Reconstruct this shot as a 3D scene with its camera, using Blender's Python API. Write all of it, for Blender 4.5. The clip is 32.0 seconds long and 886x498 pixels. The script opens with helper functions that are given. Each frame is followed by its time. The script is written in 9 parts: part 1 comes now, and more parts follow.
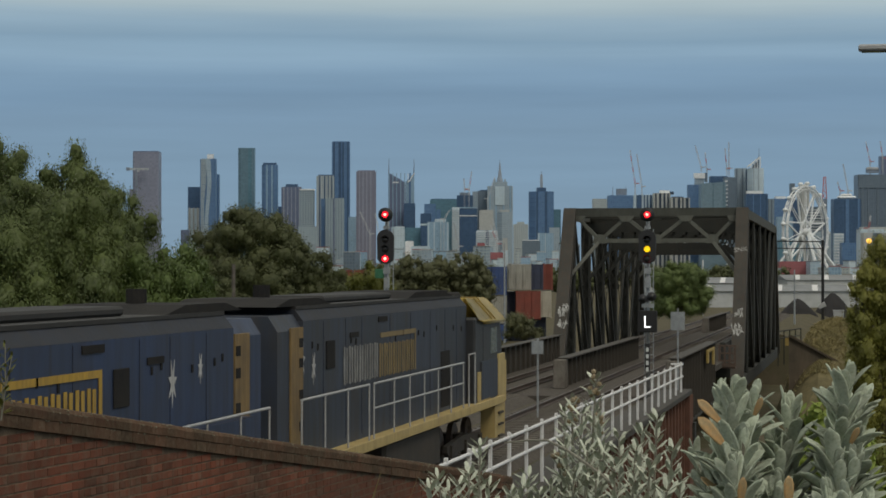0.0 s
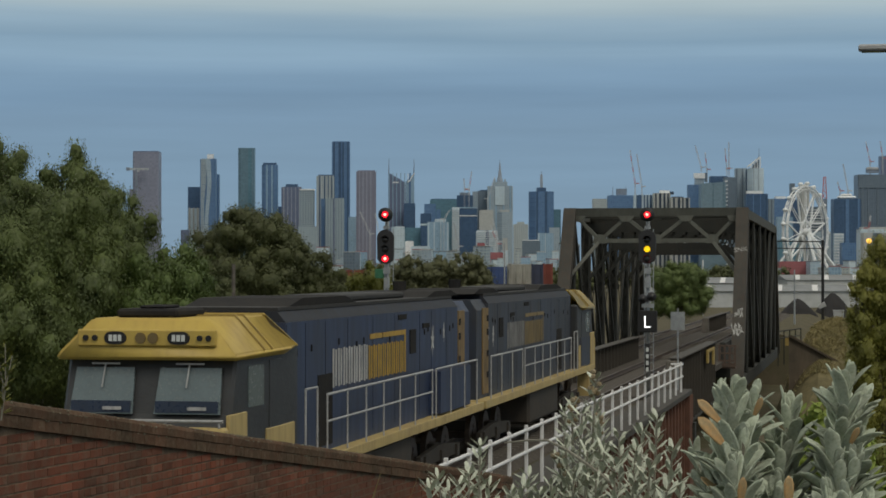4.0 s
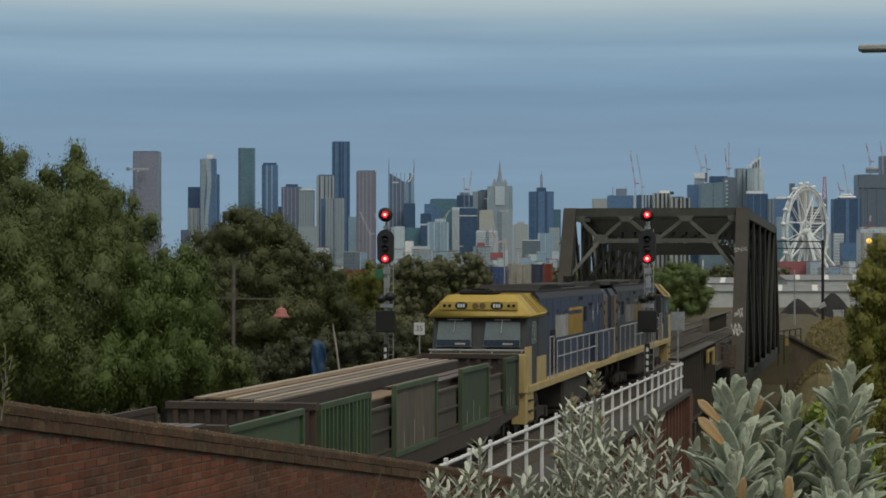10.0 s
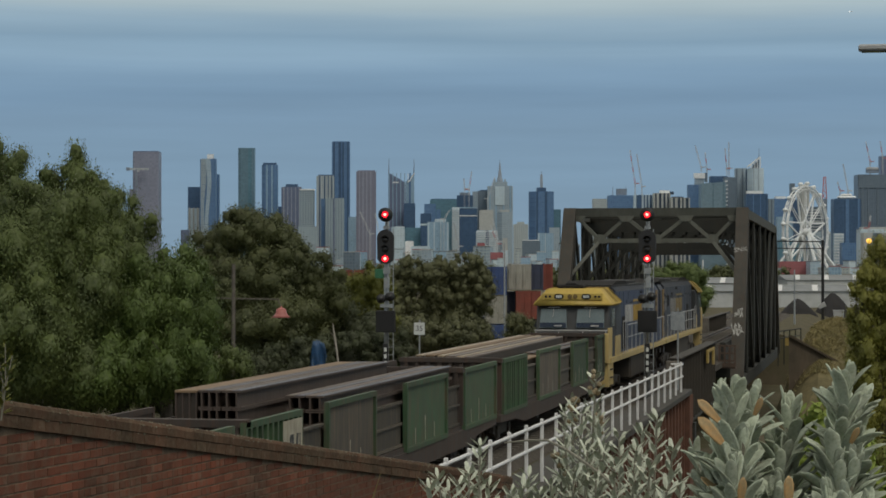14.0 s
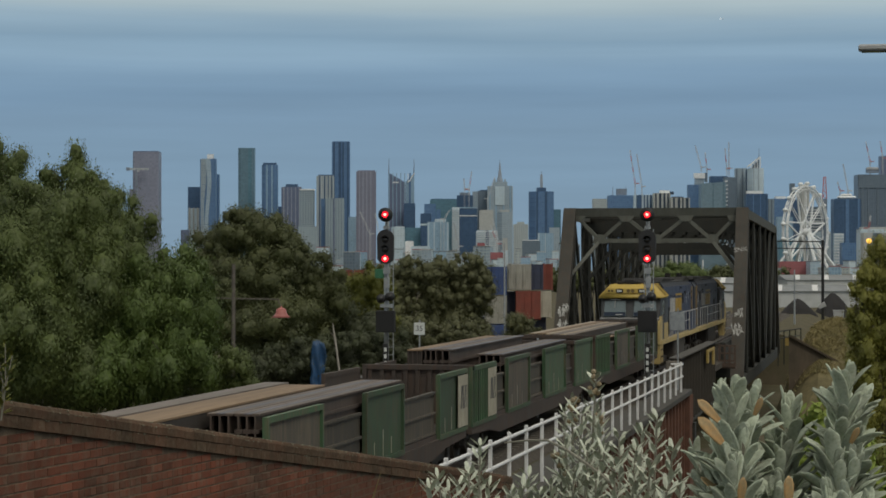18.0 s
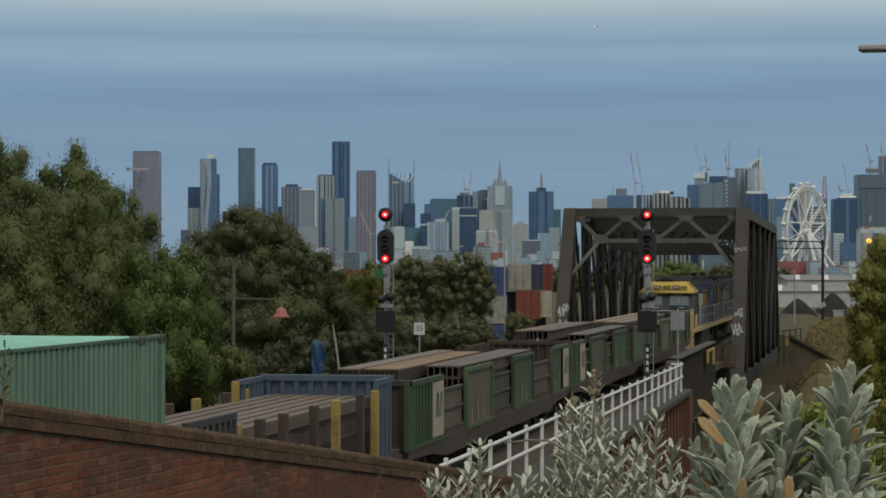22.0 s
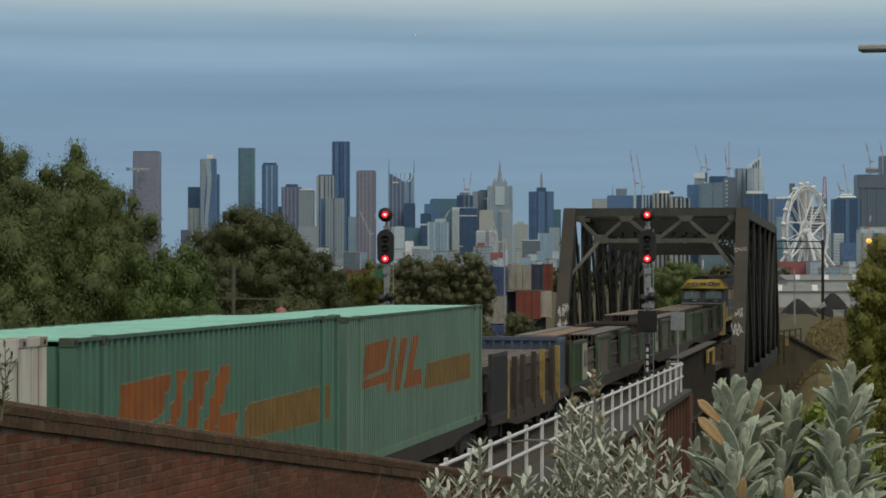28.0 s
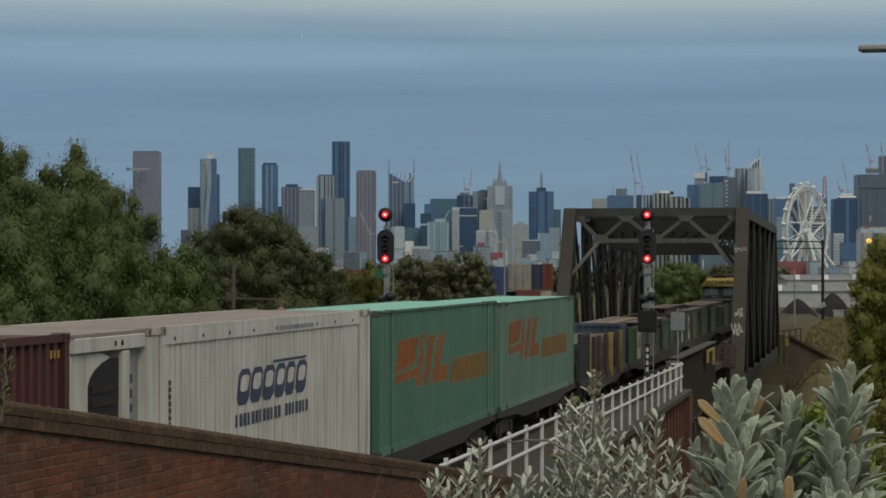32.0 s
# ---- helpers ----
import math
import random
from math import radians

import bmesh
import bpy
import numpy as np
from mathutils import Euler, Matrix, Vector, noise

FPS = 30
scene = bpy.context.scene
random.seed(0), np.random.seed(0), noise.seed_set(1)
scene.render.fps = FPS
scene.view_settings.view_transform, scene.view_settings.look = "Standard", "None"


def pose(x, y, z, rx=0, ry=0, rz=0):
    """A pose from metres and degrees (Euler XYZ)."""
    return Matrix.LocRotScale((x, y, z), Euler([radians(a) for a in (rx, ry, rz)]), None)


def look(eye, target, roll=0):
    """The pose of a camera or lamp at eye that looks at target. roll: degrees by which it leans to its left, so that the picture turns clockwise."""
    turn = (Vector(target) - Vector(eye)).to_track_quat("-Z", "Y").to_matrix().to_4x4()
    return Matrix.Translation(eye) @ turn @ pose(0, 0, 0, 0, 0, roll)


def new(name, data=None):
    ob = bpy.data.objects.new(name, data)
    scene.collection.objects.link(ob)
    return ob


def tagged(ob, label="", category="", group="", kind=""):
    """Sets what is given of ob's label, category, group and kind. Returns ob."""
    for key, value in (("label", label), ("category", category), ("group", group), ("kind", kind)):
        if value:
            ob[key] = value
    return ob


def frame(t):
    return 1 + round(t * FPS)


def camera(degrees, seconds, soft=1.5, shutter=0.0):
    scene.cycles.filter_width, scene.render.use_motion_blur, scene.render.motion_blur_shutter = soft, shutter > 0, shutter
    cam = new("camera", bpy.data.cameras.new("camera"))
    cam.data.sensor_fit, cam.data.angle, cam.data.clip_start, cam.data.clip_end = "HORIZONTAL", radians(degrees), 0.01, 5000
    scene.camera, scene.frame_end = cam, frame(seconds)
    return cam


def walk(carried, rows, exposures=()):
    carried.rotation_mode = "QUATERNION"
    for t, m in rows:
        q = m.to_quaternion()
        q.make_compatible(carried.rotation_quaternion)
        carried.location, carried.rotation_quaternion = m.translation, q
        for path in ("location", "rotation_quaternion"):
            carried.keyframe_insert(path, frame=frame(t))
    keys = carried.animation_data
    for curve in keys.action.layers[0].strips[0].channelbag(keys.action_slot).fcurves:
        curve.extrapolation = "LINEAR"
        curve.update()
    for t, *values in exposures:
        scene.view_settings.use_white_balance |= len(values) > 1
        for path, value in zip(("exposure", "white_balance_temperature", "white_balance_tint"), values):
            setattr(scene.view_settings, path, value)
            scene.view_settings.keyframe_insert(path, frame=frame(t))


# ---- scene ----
EYE = Vector((11.0, 0.0, 4.85))
cam = camera(23.196, 32.0, soft=1.7)
VIEW = look(EYE, (-8.660, 98.045, 5.688))
walk(cam, [(0.0, VIEW), (32.0, VIEW)], exposures=[(0.0, 0.03), (28.0, 0.03), (30.0, -0.04), (32.0, -0.15)])

# ---- sky and light ----
SUN_EL, SUN_AZ = radians(49), radians(140)
world = bpy.data.worlds.new("overcast_evening")
scene.world = world
world.use_nodes = True
wn, wl = world.node_tree.nodes, world.node_tree.links
wn.clear()
w_out = wn.new("ShaderNodeOutputWorld")
w_bg = wn.new("ShaderNodeBackground")
w_bg.inputs["Strength"].default_value = 1.0
sky = wn.new("ShaderNodeTexSky")
sky.sky_type = "NISHITA"
sky.sun_disc = False
sky.sun_elevation, sky.sun_rotation = SUN_EL, SUN_AZ
sky_dim = wn.new("ShaderNodeVectorMath")
sky_dim.operation = "SCALE"
sky_dim.inputs["Scale"].default_value = 0.06
wl.new(sky.outputs["Color"], sky_dim.inputs[0])
w_tc = wn.new("ShaderNodeTexCoord")
w_sep = wn.new("ShaderNodeSeparateXYZ")
wl.new(w_tc.outputs["Generated"], w_sep.inputs[0])
# stratus layers: stretched noise bends the height at which the deck's tone is read
w_map = wn.new("ShaderNodeMapping")
w_map.inputs["Scale"].default_value = (2.2, 2.2, 34.0)
wl.new(w_tc.outputs["Generated"], w_map.inputs["Vector"])
w_n1 = wn.new("ShaderNodeTexNoise")
w_n1.inputs["Scale"].default_value, w_n1.inputs["Detail"].default_value, w_n1.inputs["Roughness"].default_value = 1.6, 5.0, 0.5
wl.new(w_map.outputs[0], w_n1.inputs["Vector"])
w_bend = wn.new("ShaderNodeMath")
w_bend.operation = "MULTIPLY_ADD"
w_bend.inputs[1].default_value, w_bend.inputs[2].default_value = 0.016, -0.008
wl.new(w_n1.outputs["Fac"], w_bend.inputs[0])
w_h = wn.new("ShaderNodeMath")
w_h.operation = "ADD"
wl.new(w_sep.outputs["Z"], w_h.inputs[0])
wl.new(w_bend.outputs[0], w_h.inputs[1])
w_ramp = wn.new("ShaderNodeValToRGB")
el = w_ramp.color_ramp.elements
DECK = ((0.0, (0.212, 0.322, 0.434)), (0.02, (0.203, 0.312, 0.425)), (0.045, (0.190, 0.300, 0.418)), (0.06, (0.187, 0.296, 0.417)),
        (0.067, (0.185, 0.293, 0.415)), (0.078, (0.176, 0.286, 0.414)), (0.091, (0.205, 0.325, 0.455)), (0.099, (0.255, 0.384, 0.505)),
        (0.106, (0.222, 0.342, 0.455)), (0.114, (0.285, 0.402, 0.495)), (0.124, (0.420, 0.512, 0.535)), (0.16, (0.4326, 0.48, 0.4728)),
        (0.3, (0.4223, 0.44, 0.4198)), (0.6, (0.5974, 0.6, 0.55)), (1.0, (0.7622, 0.74, 0.6658)))
for i, (p, c) in enumerate(DECK):
    e = el[i] if i < 2 else el.new(p)
    e.position, e.color = p, (*c, 1)
wl.new(w_h.outputs[0], w_ramp.inputs["Fac"])
w_n2 = wn.new("ShaderNodeTexNoise")
w_n2.inputs["Scale"].default_value, w_n2.inputs["Detail"].default_value = 3.1, 6.0
wl.new(w_map.outputs[0], w_n2.inputs["Vector"])
w_gain = wn.new("ShaderNodeMapRange")
w_gain.inputs["From Min"].default_value, w_gain.inputs["From Max"].default_value = 0.3, 0.7
w_gain.inputs["To Min"].default_value, w_gain.inputs["To Max"].default_value = 0.95, 1.05
wl.new(w_n2.outputs["Fac"], w_gain.inputs["Value"])
w_cl = wn.new("ShaderNodeVectorMath")
w_cl.operation = "SCALE"
wl.new(w_ramp.outputs["Color"], w_cl.inputs[0])
wl.new(w_gain.outputs[0], w_cl.inputs["Scale"])
w_mix = wn.new("ShaderNodeMix")
w_mix.data_type = "RGBA"
w_mix.inputs["Factor"].default_value = 0.93
wl.new(sky_dim.outputs[0], w_mix.inputs["A"])
wl.new(w_cl.outputs[0], w_mix.inputs["B"])
wl.new(w_mix.outputs["Result"], w_bg.inputs["Color"])
wl.new(w_bg.outputs[0], w_out.inputs["Surface"])

sun = new("sun", bpy.data.lights.new("sun", "SUN"))
sun.data.energy, sun.data.angle, sun.data.color = 0.95, radians(22), (1.0, 0.93, 0.80)
sun.matrix_world = look((40, -48, 72), (0, 0, 0))


# ---- materials ----
def surf(name, c1, c2=None, scale=3.0, rough=0.7, metal=0.0, bump=0.15, streak=0.0, dirt=(0.06, 0.05, 0.04), amount=0.25,
         rand=0.0, island=False, fine=8.0, squash=(1, 1, 1), world_space=False):
    """Painted, rusted, stony or leafy surface: two scales of noise between two colours, dirt, relief."""
    m = bpy.data.materials.new(name)
    m.use_nodes = True
    n, l = m.node_tree.nodes, m.node_tree.links
    b = n["Principled BSDF"]
    c2 = c2 or tuple(min(1, v * 0.7) for v in c1)
    tc = n.new("ShaderNodeTexCoord")
    mp = n.new("ShaderNodeMapping")
    mp.inputs["Scale"].default_value = squash
    where = n.new("ShaderNodeNewGeometry").outputs["Position"] if world_space else tc.outputs["Object"]
    l.new(where, mp.inputs["Vector"])
    n1 = n.new("ShaderNodeTexNoise")
    n1.inputs["Scale"].default_value, n1.inputs["Detail"].default_value, n1.inputs["Roughness"].default_value = scale, 5, 0.6
    l.new(mp.outputs[0], n1.inputs["Vector"])
    r1 = n.new("ShaderNodeMapRange")
    r1.inputs["From Min"].default_value, r1.inputs["From Max"].default_value = 0.32, 0.68
    l.new(n1.outputs["Fac"], r1.inputs["Value"])
    mx = n.new("ShaderNodeMix")
    mx.data_type = "RGBA"
    mx.inputs["A"].default_value, mx.inputs["B"].default_value = (*c1, 1), (*c2, 1)
    l.new(r1.outputs[0], mx.inputs["Factor"])
    n2 = n.new("ShaderNodeTexNoise")
    n2.inputs["Scale"].default_value, n2.inputs["Detail"].default_value = scale * fine, 4
    md = n.new("ShaderNodeMapping")
    md.inputs["Scale"].default_value = (1, 1, 0.12) if streak else squash
    l.new(where, md.inputs["Vector"])
    l.new(md.outputs[0], n2.inputs["Vector"])
    r2 = n.new("ShaderNodeMapRange")
    r2.inputs["From Min"].default_value, r2.inputs["From Max"].default_value = 0.45, 0.75
    r2.inputs["To Max"].default_value = max(amount, streak)
    l.new(n2.outputs["Fac"], r2.inputs["Value"])
    m2 = n.new("ShaderNodeMix")
    m2.data_type = "RGBA"
    m2.inputs["B"].default_value = (*dirt, 1)
    l.new(r2.outputs[0], m2.inputs["Factor"])
    l.new(mx.outputs["Result"], m2.inputs["A"])
    col = m2.outputs["Result"]
    if rand or island:
        src = n.new("ShaderNodeNewGeometry").outputs["Random Per Island"] if island else n.new("ShaderNodeObjectInfo").outputs["Random"]
        rr = n.new("ShaderNodeMapRange")
        rr.inputs["To Min"].default_value, rr.inputs["To Max"].default_value = 1 - (rand or 0.3), 1 + (rand or 0.3)
        l.new(src, rr.inputs["Value"])
        sc = n.new("ShaderNodeVectorMath")
        sc.operation = "SCALE"
        l.new(col, sc.inputs[0])
        l.new(rr.outputs[0], sc.inputs["Scale"])
        col = sc.outputs[0]
    l.new(col, b.inputs["Base Color"])
    rg = n.new("ShaderNodeMapRange")
    rg.inputs["To Min"].default_value, rg.inputs["To Max"].default_value = max(0, rough - 0.12), min(1, rough + 0.12)
    l.new(n2.outputs["Fac"], rg.inputs["Value"])
    l.new(rg.outputs[0], b.inputs["Roughness"])
    b.inputs["Metallic"].default_value = metal
    if rough >= 0.85:
        b.inputs["Specular IOR Level"].default_value = 0.12
    if bump:
        bp = n.new("ShaderNodeBump")
        bp.inputs["Strength"].default_value, bp.inputs["Distance"].default_value = bump, 0.03
        l.new(n2.outputs["Fac"], bp.inputs["Height"])
        l.new(bp.outputs[0], b.inputs["Normal"])
    return m


def facade(name, wall, glass, bay=3.2, storey=3.6, gap=0.3, rough=0.35, tall=False):
    """Curtain wall: rows of dark panes between paler bands, with panes of uneven tone."""
    m = bpy.data.materials.new(name)
    m.use_nodes = True
    n, l = m.node_tree.nodes, m.node_tree.links
    b = n["Principled BSDF"]
    tc = n.new("ShaderNodeTexCoord")
    sp = n.new("ShaderNodeSeparateXYZ")
    l.new(tc.outputs["Object"], sp.inputs[0])
    ad = n.new("ShaderNodeMath")
    l.new(sp.outputs["X"], ad.inputs[0])
    l.new(sp.outputs["Y"], ad.inputs[1])
    cb = n.new("ShaderNodeCombineXYZ")
    l.new(ad.outputs[0], cb.inputs["X"])
    l.new(sp.outputs["Z"], cb.inputs["Y"])
    br = n.new("ShaderNodeTexBrick")
    br.offset = 0.0
    br.inputs["Scale"].default_value = 1.0
    br.inputs["Brick Width"].default_value, br.inputs["Row Height"].default_value = bay, storey * (3 if tall else 1)
    br.inputs["Mortar Size"].default_value = gap * 1.8
    br.inputs["Mortar Smooth"].default_value = 0.2
    br.inputs["Color1"].default_value = (*glass, 1)
    br.inputs["Color2"].default_value = (*[v * 1.3 + 0.006 for v in glass], 1)
    br.inputs["Mortar"].default_value = (*wall, 1)
    l.new(cb.outputs[0], br.inputs["Vector"])
    no = n.new("ShaderNodeTexNoise")
    no.inputs["Scale"].default_value = 0.05
    l.new(tc.outputs["Object"], no.inputs["Vector"])
    rr = n.new("ShaderNodeMapRange")
    rr.inputs["To Min"].default_value, rr.inputs["To Max"].default_value = 0.9, 1.1
    l.new(no.outputs["Fac"], rr.inputs["Value"])
    sc = n.new("ShaderNodeVectorMath")
    sc.operation = "SCALE"
    l.new(br.outputs["Color"], sc.inputs[0])
    l.new(rr.outputs[0], sc.inputs["Scale"])
    l.new(sc.outputs[0], b.inputs["Base Color"])
    b.inputs["Roughness"].default_value = rough
    return m


def plain(name, c, rough=0.6, metal=0.0, emit=0.0):
    m = bpy.data.materials.new(name)
    m.use_nodes = True
    b = m.node_tree.nodes["Principled BSDF"]
    b.inputs["Base Color"].default_value = (*c, 1)
    b.inputs["Roughness"].default_value, b.inputs["Metallic"].default_value = rough, metal
    if emit:
        b.inputs["Emission Color"].default_value, b.inputs["Emission Strength"].default_value = (*c, 1), emit
    return m


M_ground = surf("dry_earth", (0.12, 0.098, 0.066), (0.072, 0.070, 0.036), 0.35, 0.95, bump=0.4, fine=20)
M_asphalt = surf("asphalt", (0.055, 0.055, 0.055), (0.04, 0.04, 0.042), 0.8, 0.85, bump=0.2, fine=30)
M_ballast = surf("ballast", (0.11, 0.098, 0.085), (0.06, 0.053, 0.046), 6.0, 0.95, bump=0.8, fine=3)
M_sleeper = surf("sleeper_concrete", (0.17, 0.155, 0.135), (0.10, 0.088, 0.075), 2.0, 0.9)
M_rail = surf("rail_steel", (0.12, 0.085, 0.065), (0.07, 0.05, 0.04), 4.0, 0.45, 0.6)
M_brick = surf("red_brick", (0.215, 0.074, 0.045), (0.095, 0.055, 0.038), 0.9, 0.9, bump=0.5, rand=0.24, fine=9, dirt=(0.15, 0.115, 0.085), amount=0.7, world_space=True)
M_mortar = surf("mortar", (0.20, 0.150, 0.105), (0.115, 0.088, 0.064), 1.5, 0.95, bump=0.4, dirt=(0.04, 0.035, 0.03), amount=0.5)
M_coping = surf("weathered_coping", (0.125, 0.066, 0.042), (0.072, 0.054, 0.036), 1.6, 0.92, bump=0.4, rand=0.18, fine=10, dirt=(0.18, 0.15, 0.105), amount=0.42, world_space=True)
M_lichen = surf("grey_lichen", (0.23, 0.225, 0.17), (0.15, 0.145, 0.10), 12, 0.95, bump=0.3, island=True, rand=0.3)
M_rustwall = surf("rusty_brick_panel", (0.17, 0.085, 0.058), (0.11, 0.06, 0.045), 2.0, 0.9, bump=0.4, streak=0.5)
# Bridge paints: the near-black steel holds the truss's inner shade in its colour.
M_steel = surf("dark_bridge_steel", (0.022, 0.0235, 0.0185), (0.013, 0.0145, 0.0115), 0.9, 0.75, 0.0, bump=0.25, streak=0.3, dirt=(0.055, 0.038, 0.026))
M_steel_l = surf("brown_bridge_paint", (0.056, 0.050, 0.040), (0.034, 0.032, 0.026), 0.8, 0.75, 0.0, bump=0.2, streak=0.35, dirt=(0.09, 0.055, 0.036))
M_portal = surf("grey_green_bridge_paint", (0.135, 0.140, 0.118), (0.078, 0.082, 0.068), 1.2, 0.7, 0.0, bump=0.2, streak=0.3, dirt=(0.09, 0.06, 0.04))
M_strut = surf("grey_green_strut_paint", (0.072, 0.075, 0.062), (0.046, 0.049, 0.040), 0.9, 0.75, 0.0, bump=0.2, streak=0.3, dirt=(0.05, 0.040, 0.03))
M_white = surf("white_fence_paint", (0.74, 0.74, 0.74), (0.60, 0.60, 0.59), 3.0, 0.6, bump=0.1, streak=0.25, dirt=(0.25, 0.2, 0.15))
M_galv = surf("galvanised_steel", (0.42, 0.44, 0.45), (0.30, 0.32, 0.33), 4.0, 0.5, 0.5)
M_black = plain("matt_black", (0.012, 0.012, 0.013), 0.75)
M_signblack = plain("signal_black", (0.02, 0.02, 0.022), 0.6)
M_red_on = plain("lit_red_lens", (1.0, 0.015, 0.03), 0.3, 0, 1.7)
M_red_core = plain("lit_red_filament", (1.0, 0.46, 0.34), 0.3, 0, 2.2)
M_yel_on = plain("lit_yellow_lens", (1.0, 0.62, 0.01), 0.3, 0, 1.05)
M_white_on = plain("lit_white_letter", (1.0, 1.0, 1.0), 0.3, 0, 1.4)
M_lens = plain("dark_lens", (0.02, 0.02, 0.02), 0.15)
M_siggreen = surf("signal_green_paint", (0.03, 0.17, 0.085), (0.025, 0.12, 0.06), 4, 0.6)
M_plate = plain("sign_white", (0.6, 0.62, 0.6), 0.5)
M_signtxt = plain("sign_text_dark", (0.05, 0.05, 0.05), 0.6)


# ---- building helpers ----
def box(bm, x0, x1, y0, y1, z0, z1):
    v = [bm.verts.new(p) for p in ((x0, y0, z0), (x1, y0, z0), (x1, y1, z0), (x0, y1, z0), (x0, y0, z1), (x1, y0, z1), (x1, y1, z1), (x0, y1, z1))]
    for q in ((0, 3, 2, 1), (4, 5, 6, 7), (0, 1, 5, 4), (1, 2, 6, 5), (2, 3, 7, 6), (3, 0, 4, 7)):
        bm.faces.new([v[i] for i in q])
    return v


def beam(bm, a, b, w, h, up=(0, 0, 1)):
    """A straight bar of width w and height h from a to b."""
    a, b = Vector(a), Vector(b)
    d = (b - a).normalized()
    s = d.cross(Vector(up))
    s = s.normalized() if s.length > 1e-4 else Vector((1, 0, 0))
    u = s.cross(d).normalized()
    v = [bm.verts.new(p + s * (i * w / 2) + u * (j * h / 2)) for p in (a, b) for i, j in ((-1, -1), (1, -1), (1, 1), (-1, 1))]
    for q in ((3, 2, 1, 0), (4, 5, 6, 7), (0, 1, 5, 4), (1, 2, 6, 5), (2, 3, 7, 6), (3, 0, 4, 7)):
        bm.faces.new([v[i] for i in q])


def rod(bm, a, b, r, seg=8, r2=None):
    a, b = Vector(a), Vector(b)
    m = (b - a).to_track_quat("Z", "Y").to_matrix().to_4x4()
    bmesh.ops.create_cone(bm, cap_ends=True, segments=seg, radius1=r, radius2=r if r2 is None else r2, depth=(b - a).length,
                          matrix=Matrix.Translation((a + b) / 2) @ m)


def prism(bm, outline, y0, y1, axis="y"):
    """The outline, a list of (u, z), pushed from y0 to y1 along the axis."""
    put = (lambda u, z, s: (u, s, z)) if axis == "y" else (lambda u, z, s: (s, u, z))
    a = [bm.verts.new(put(u, z, y0)) for u, z in outline]
    b = [bm.verts.new(put(u, z, y1)) for u, z in outline]
    k = len(outline)
    for i in range(k):
        bm.faces.new((a[i], a[(i + 1) % k], b[(i + 1) % k], b[i]))
    bm.faces.new(a[::-1])
    bm.faces.new(b)
    bmesh.ops.recalc_face_normals(bm, faces=bm.faces[:])


def bevel(bm, r=0.02, seg=1):
    bmesh.ops.bevel(bm, geom=bm.edges[:], offset=r, segments=seg, affect="EDGES", clamp_overlap=True)


def mesh_of(bm, name, material, smooth=False):
    me = bpy.data.meshes.new(name)
    bmesh.ops.recalc_face_normals(bm, faces=bm.faces[:])
    bm.to_mesh(me)
    bm.free()
    me.materials.append(material)
    if smooth:
        for p in me.polygons:
            p.use_smooth = True
    return me


def part(name, bm, material, parent, label="", smooth=False):
    ob = new(name, mesh_of(bm, name, material, smooth))
    ob.parent = parent
    return tagged(ob, label)


def part_box(name, parent, material, x0, x1, y0, y1, z0, z1, label="", r=0.0):
    bm = bmesh.new()
    box(bm, x0, x1, y0, y1, z0, z1)
    if r:
        bevel(bm, r)
    return part(name, bm, material, parent, label)


def share(name, me, parent, m=None):
    """One more object on the same mesh, under a thing."""
    ob = new(name, me)
    ob.parent = parent
    if m is not None:
        ob.matrix_basis = m
    return ob


def thing(name, m, label, category, group="", kind=""):
    ob = new(name)
    ob.empty_display_size = 0.3
    ob.matrix_basis = m
    return tagged(ob, label, category, group, kind)


def sheet(name, verts, faces, material, parent=None):
    me = bpy.data.meshes.new(name)
    me.from_pydata([tuple(v) for v in verts], [], [tuple(q) for q in faces])
    me.materials.append(material)
    ob = new(name, me)
    ob.parent = parent
    return ob


def lettering(name, words, size, material, parent, m, label=""):
    """Words in the built-in font as a thin mesh; they read along x and stand up along z."""
    cu = bpy.data.curves.new(name, "FONT")
    cu.body, cu.size, cu.extrude, cu.align_x, cu.align_y = words, size, 0.003, "CENTER", "CENTER"
    cu.resolution_u = 3
    tmp = new(name + "_curve", cu)
    me = bpy.data.meshes.new_from_object(tmp)
    bpy.data.objects.remove(tmp)
    me.transform(Matrix.Rotation(math.pi / 2, 4, "X"))
    me.materials.clear()
    me.materials.append(material)
    ob = new(name, me)
    ob.parent = parent
    ob.matrix_basis = m
    return tagged(ob, label)


# ---- ground: one sheet, with the road cut falling under the railway ----
def wall_x(y):
    """The line of the parapet and, further on, of the abutment that holds the railway up."""
    return 4.02 + (y - 14.93) * 0.0985 if y < 31.3 else 3.8


def road_z(y):
    """The road falls evenly, with a slight crest near its top."""
    return max(-4.4, min(3.25, 1.79 - 0.127 * (y - 14.8))) + 0.085 * max(0.0, min(1.0, (26 - y) / 5.0))


def ground_z(x, y):
    road = road_z(y)
    if y < 84:
        if x > wall_x(y) - 0.2:
            bank = max(0.0, min(1.0, (x - 8.6) / 1.6))
            top = max(road, min(3.3, 3.3 - 0.075 * max(0, y - 10)))
            return road + (top - road) * bank
        return -0.42 if x > -9 else -0.42 - min(1.0, (-9 - x) * 0.1)
    if y < 172:
        return -4.4 if -9 < x < 12 else -4.4 + 2.0 * min(1, max(x - 12, -9 - x) / 14)
    if y > 266:
        return -3.0
    return -0.45 if abs(x + 2) < 6 else max(-3.0, -0.45 - 0.4 * (abs(x + 2) - 6))


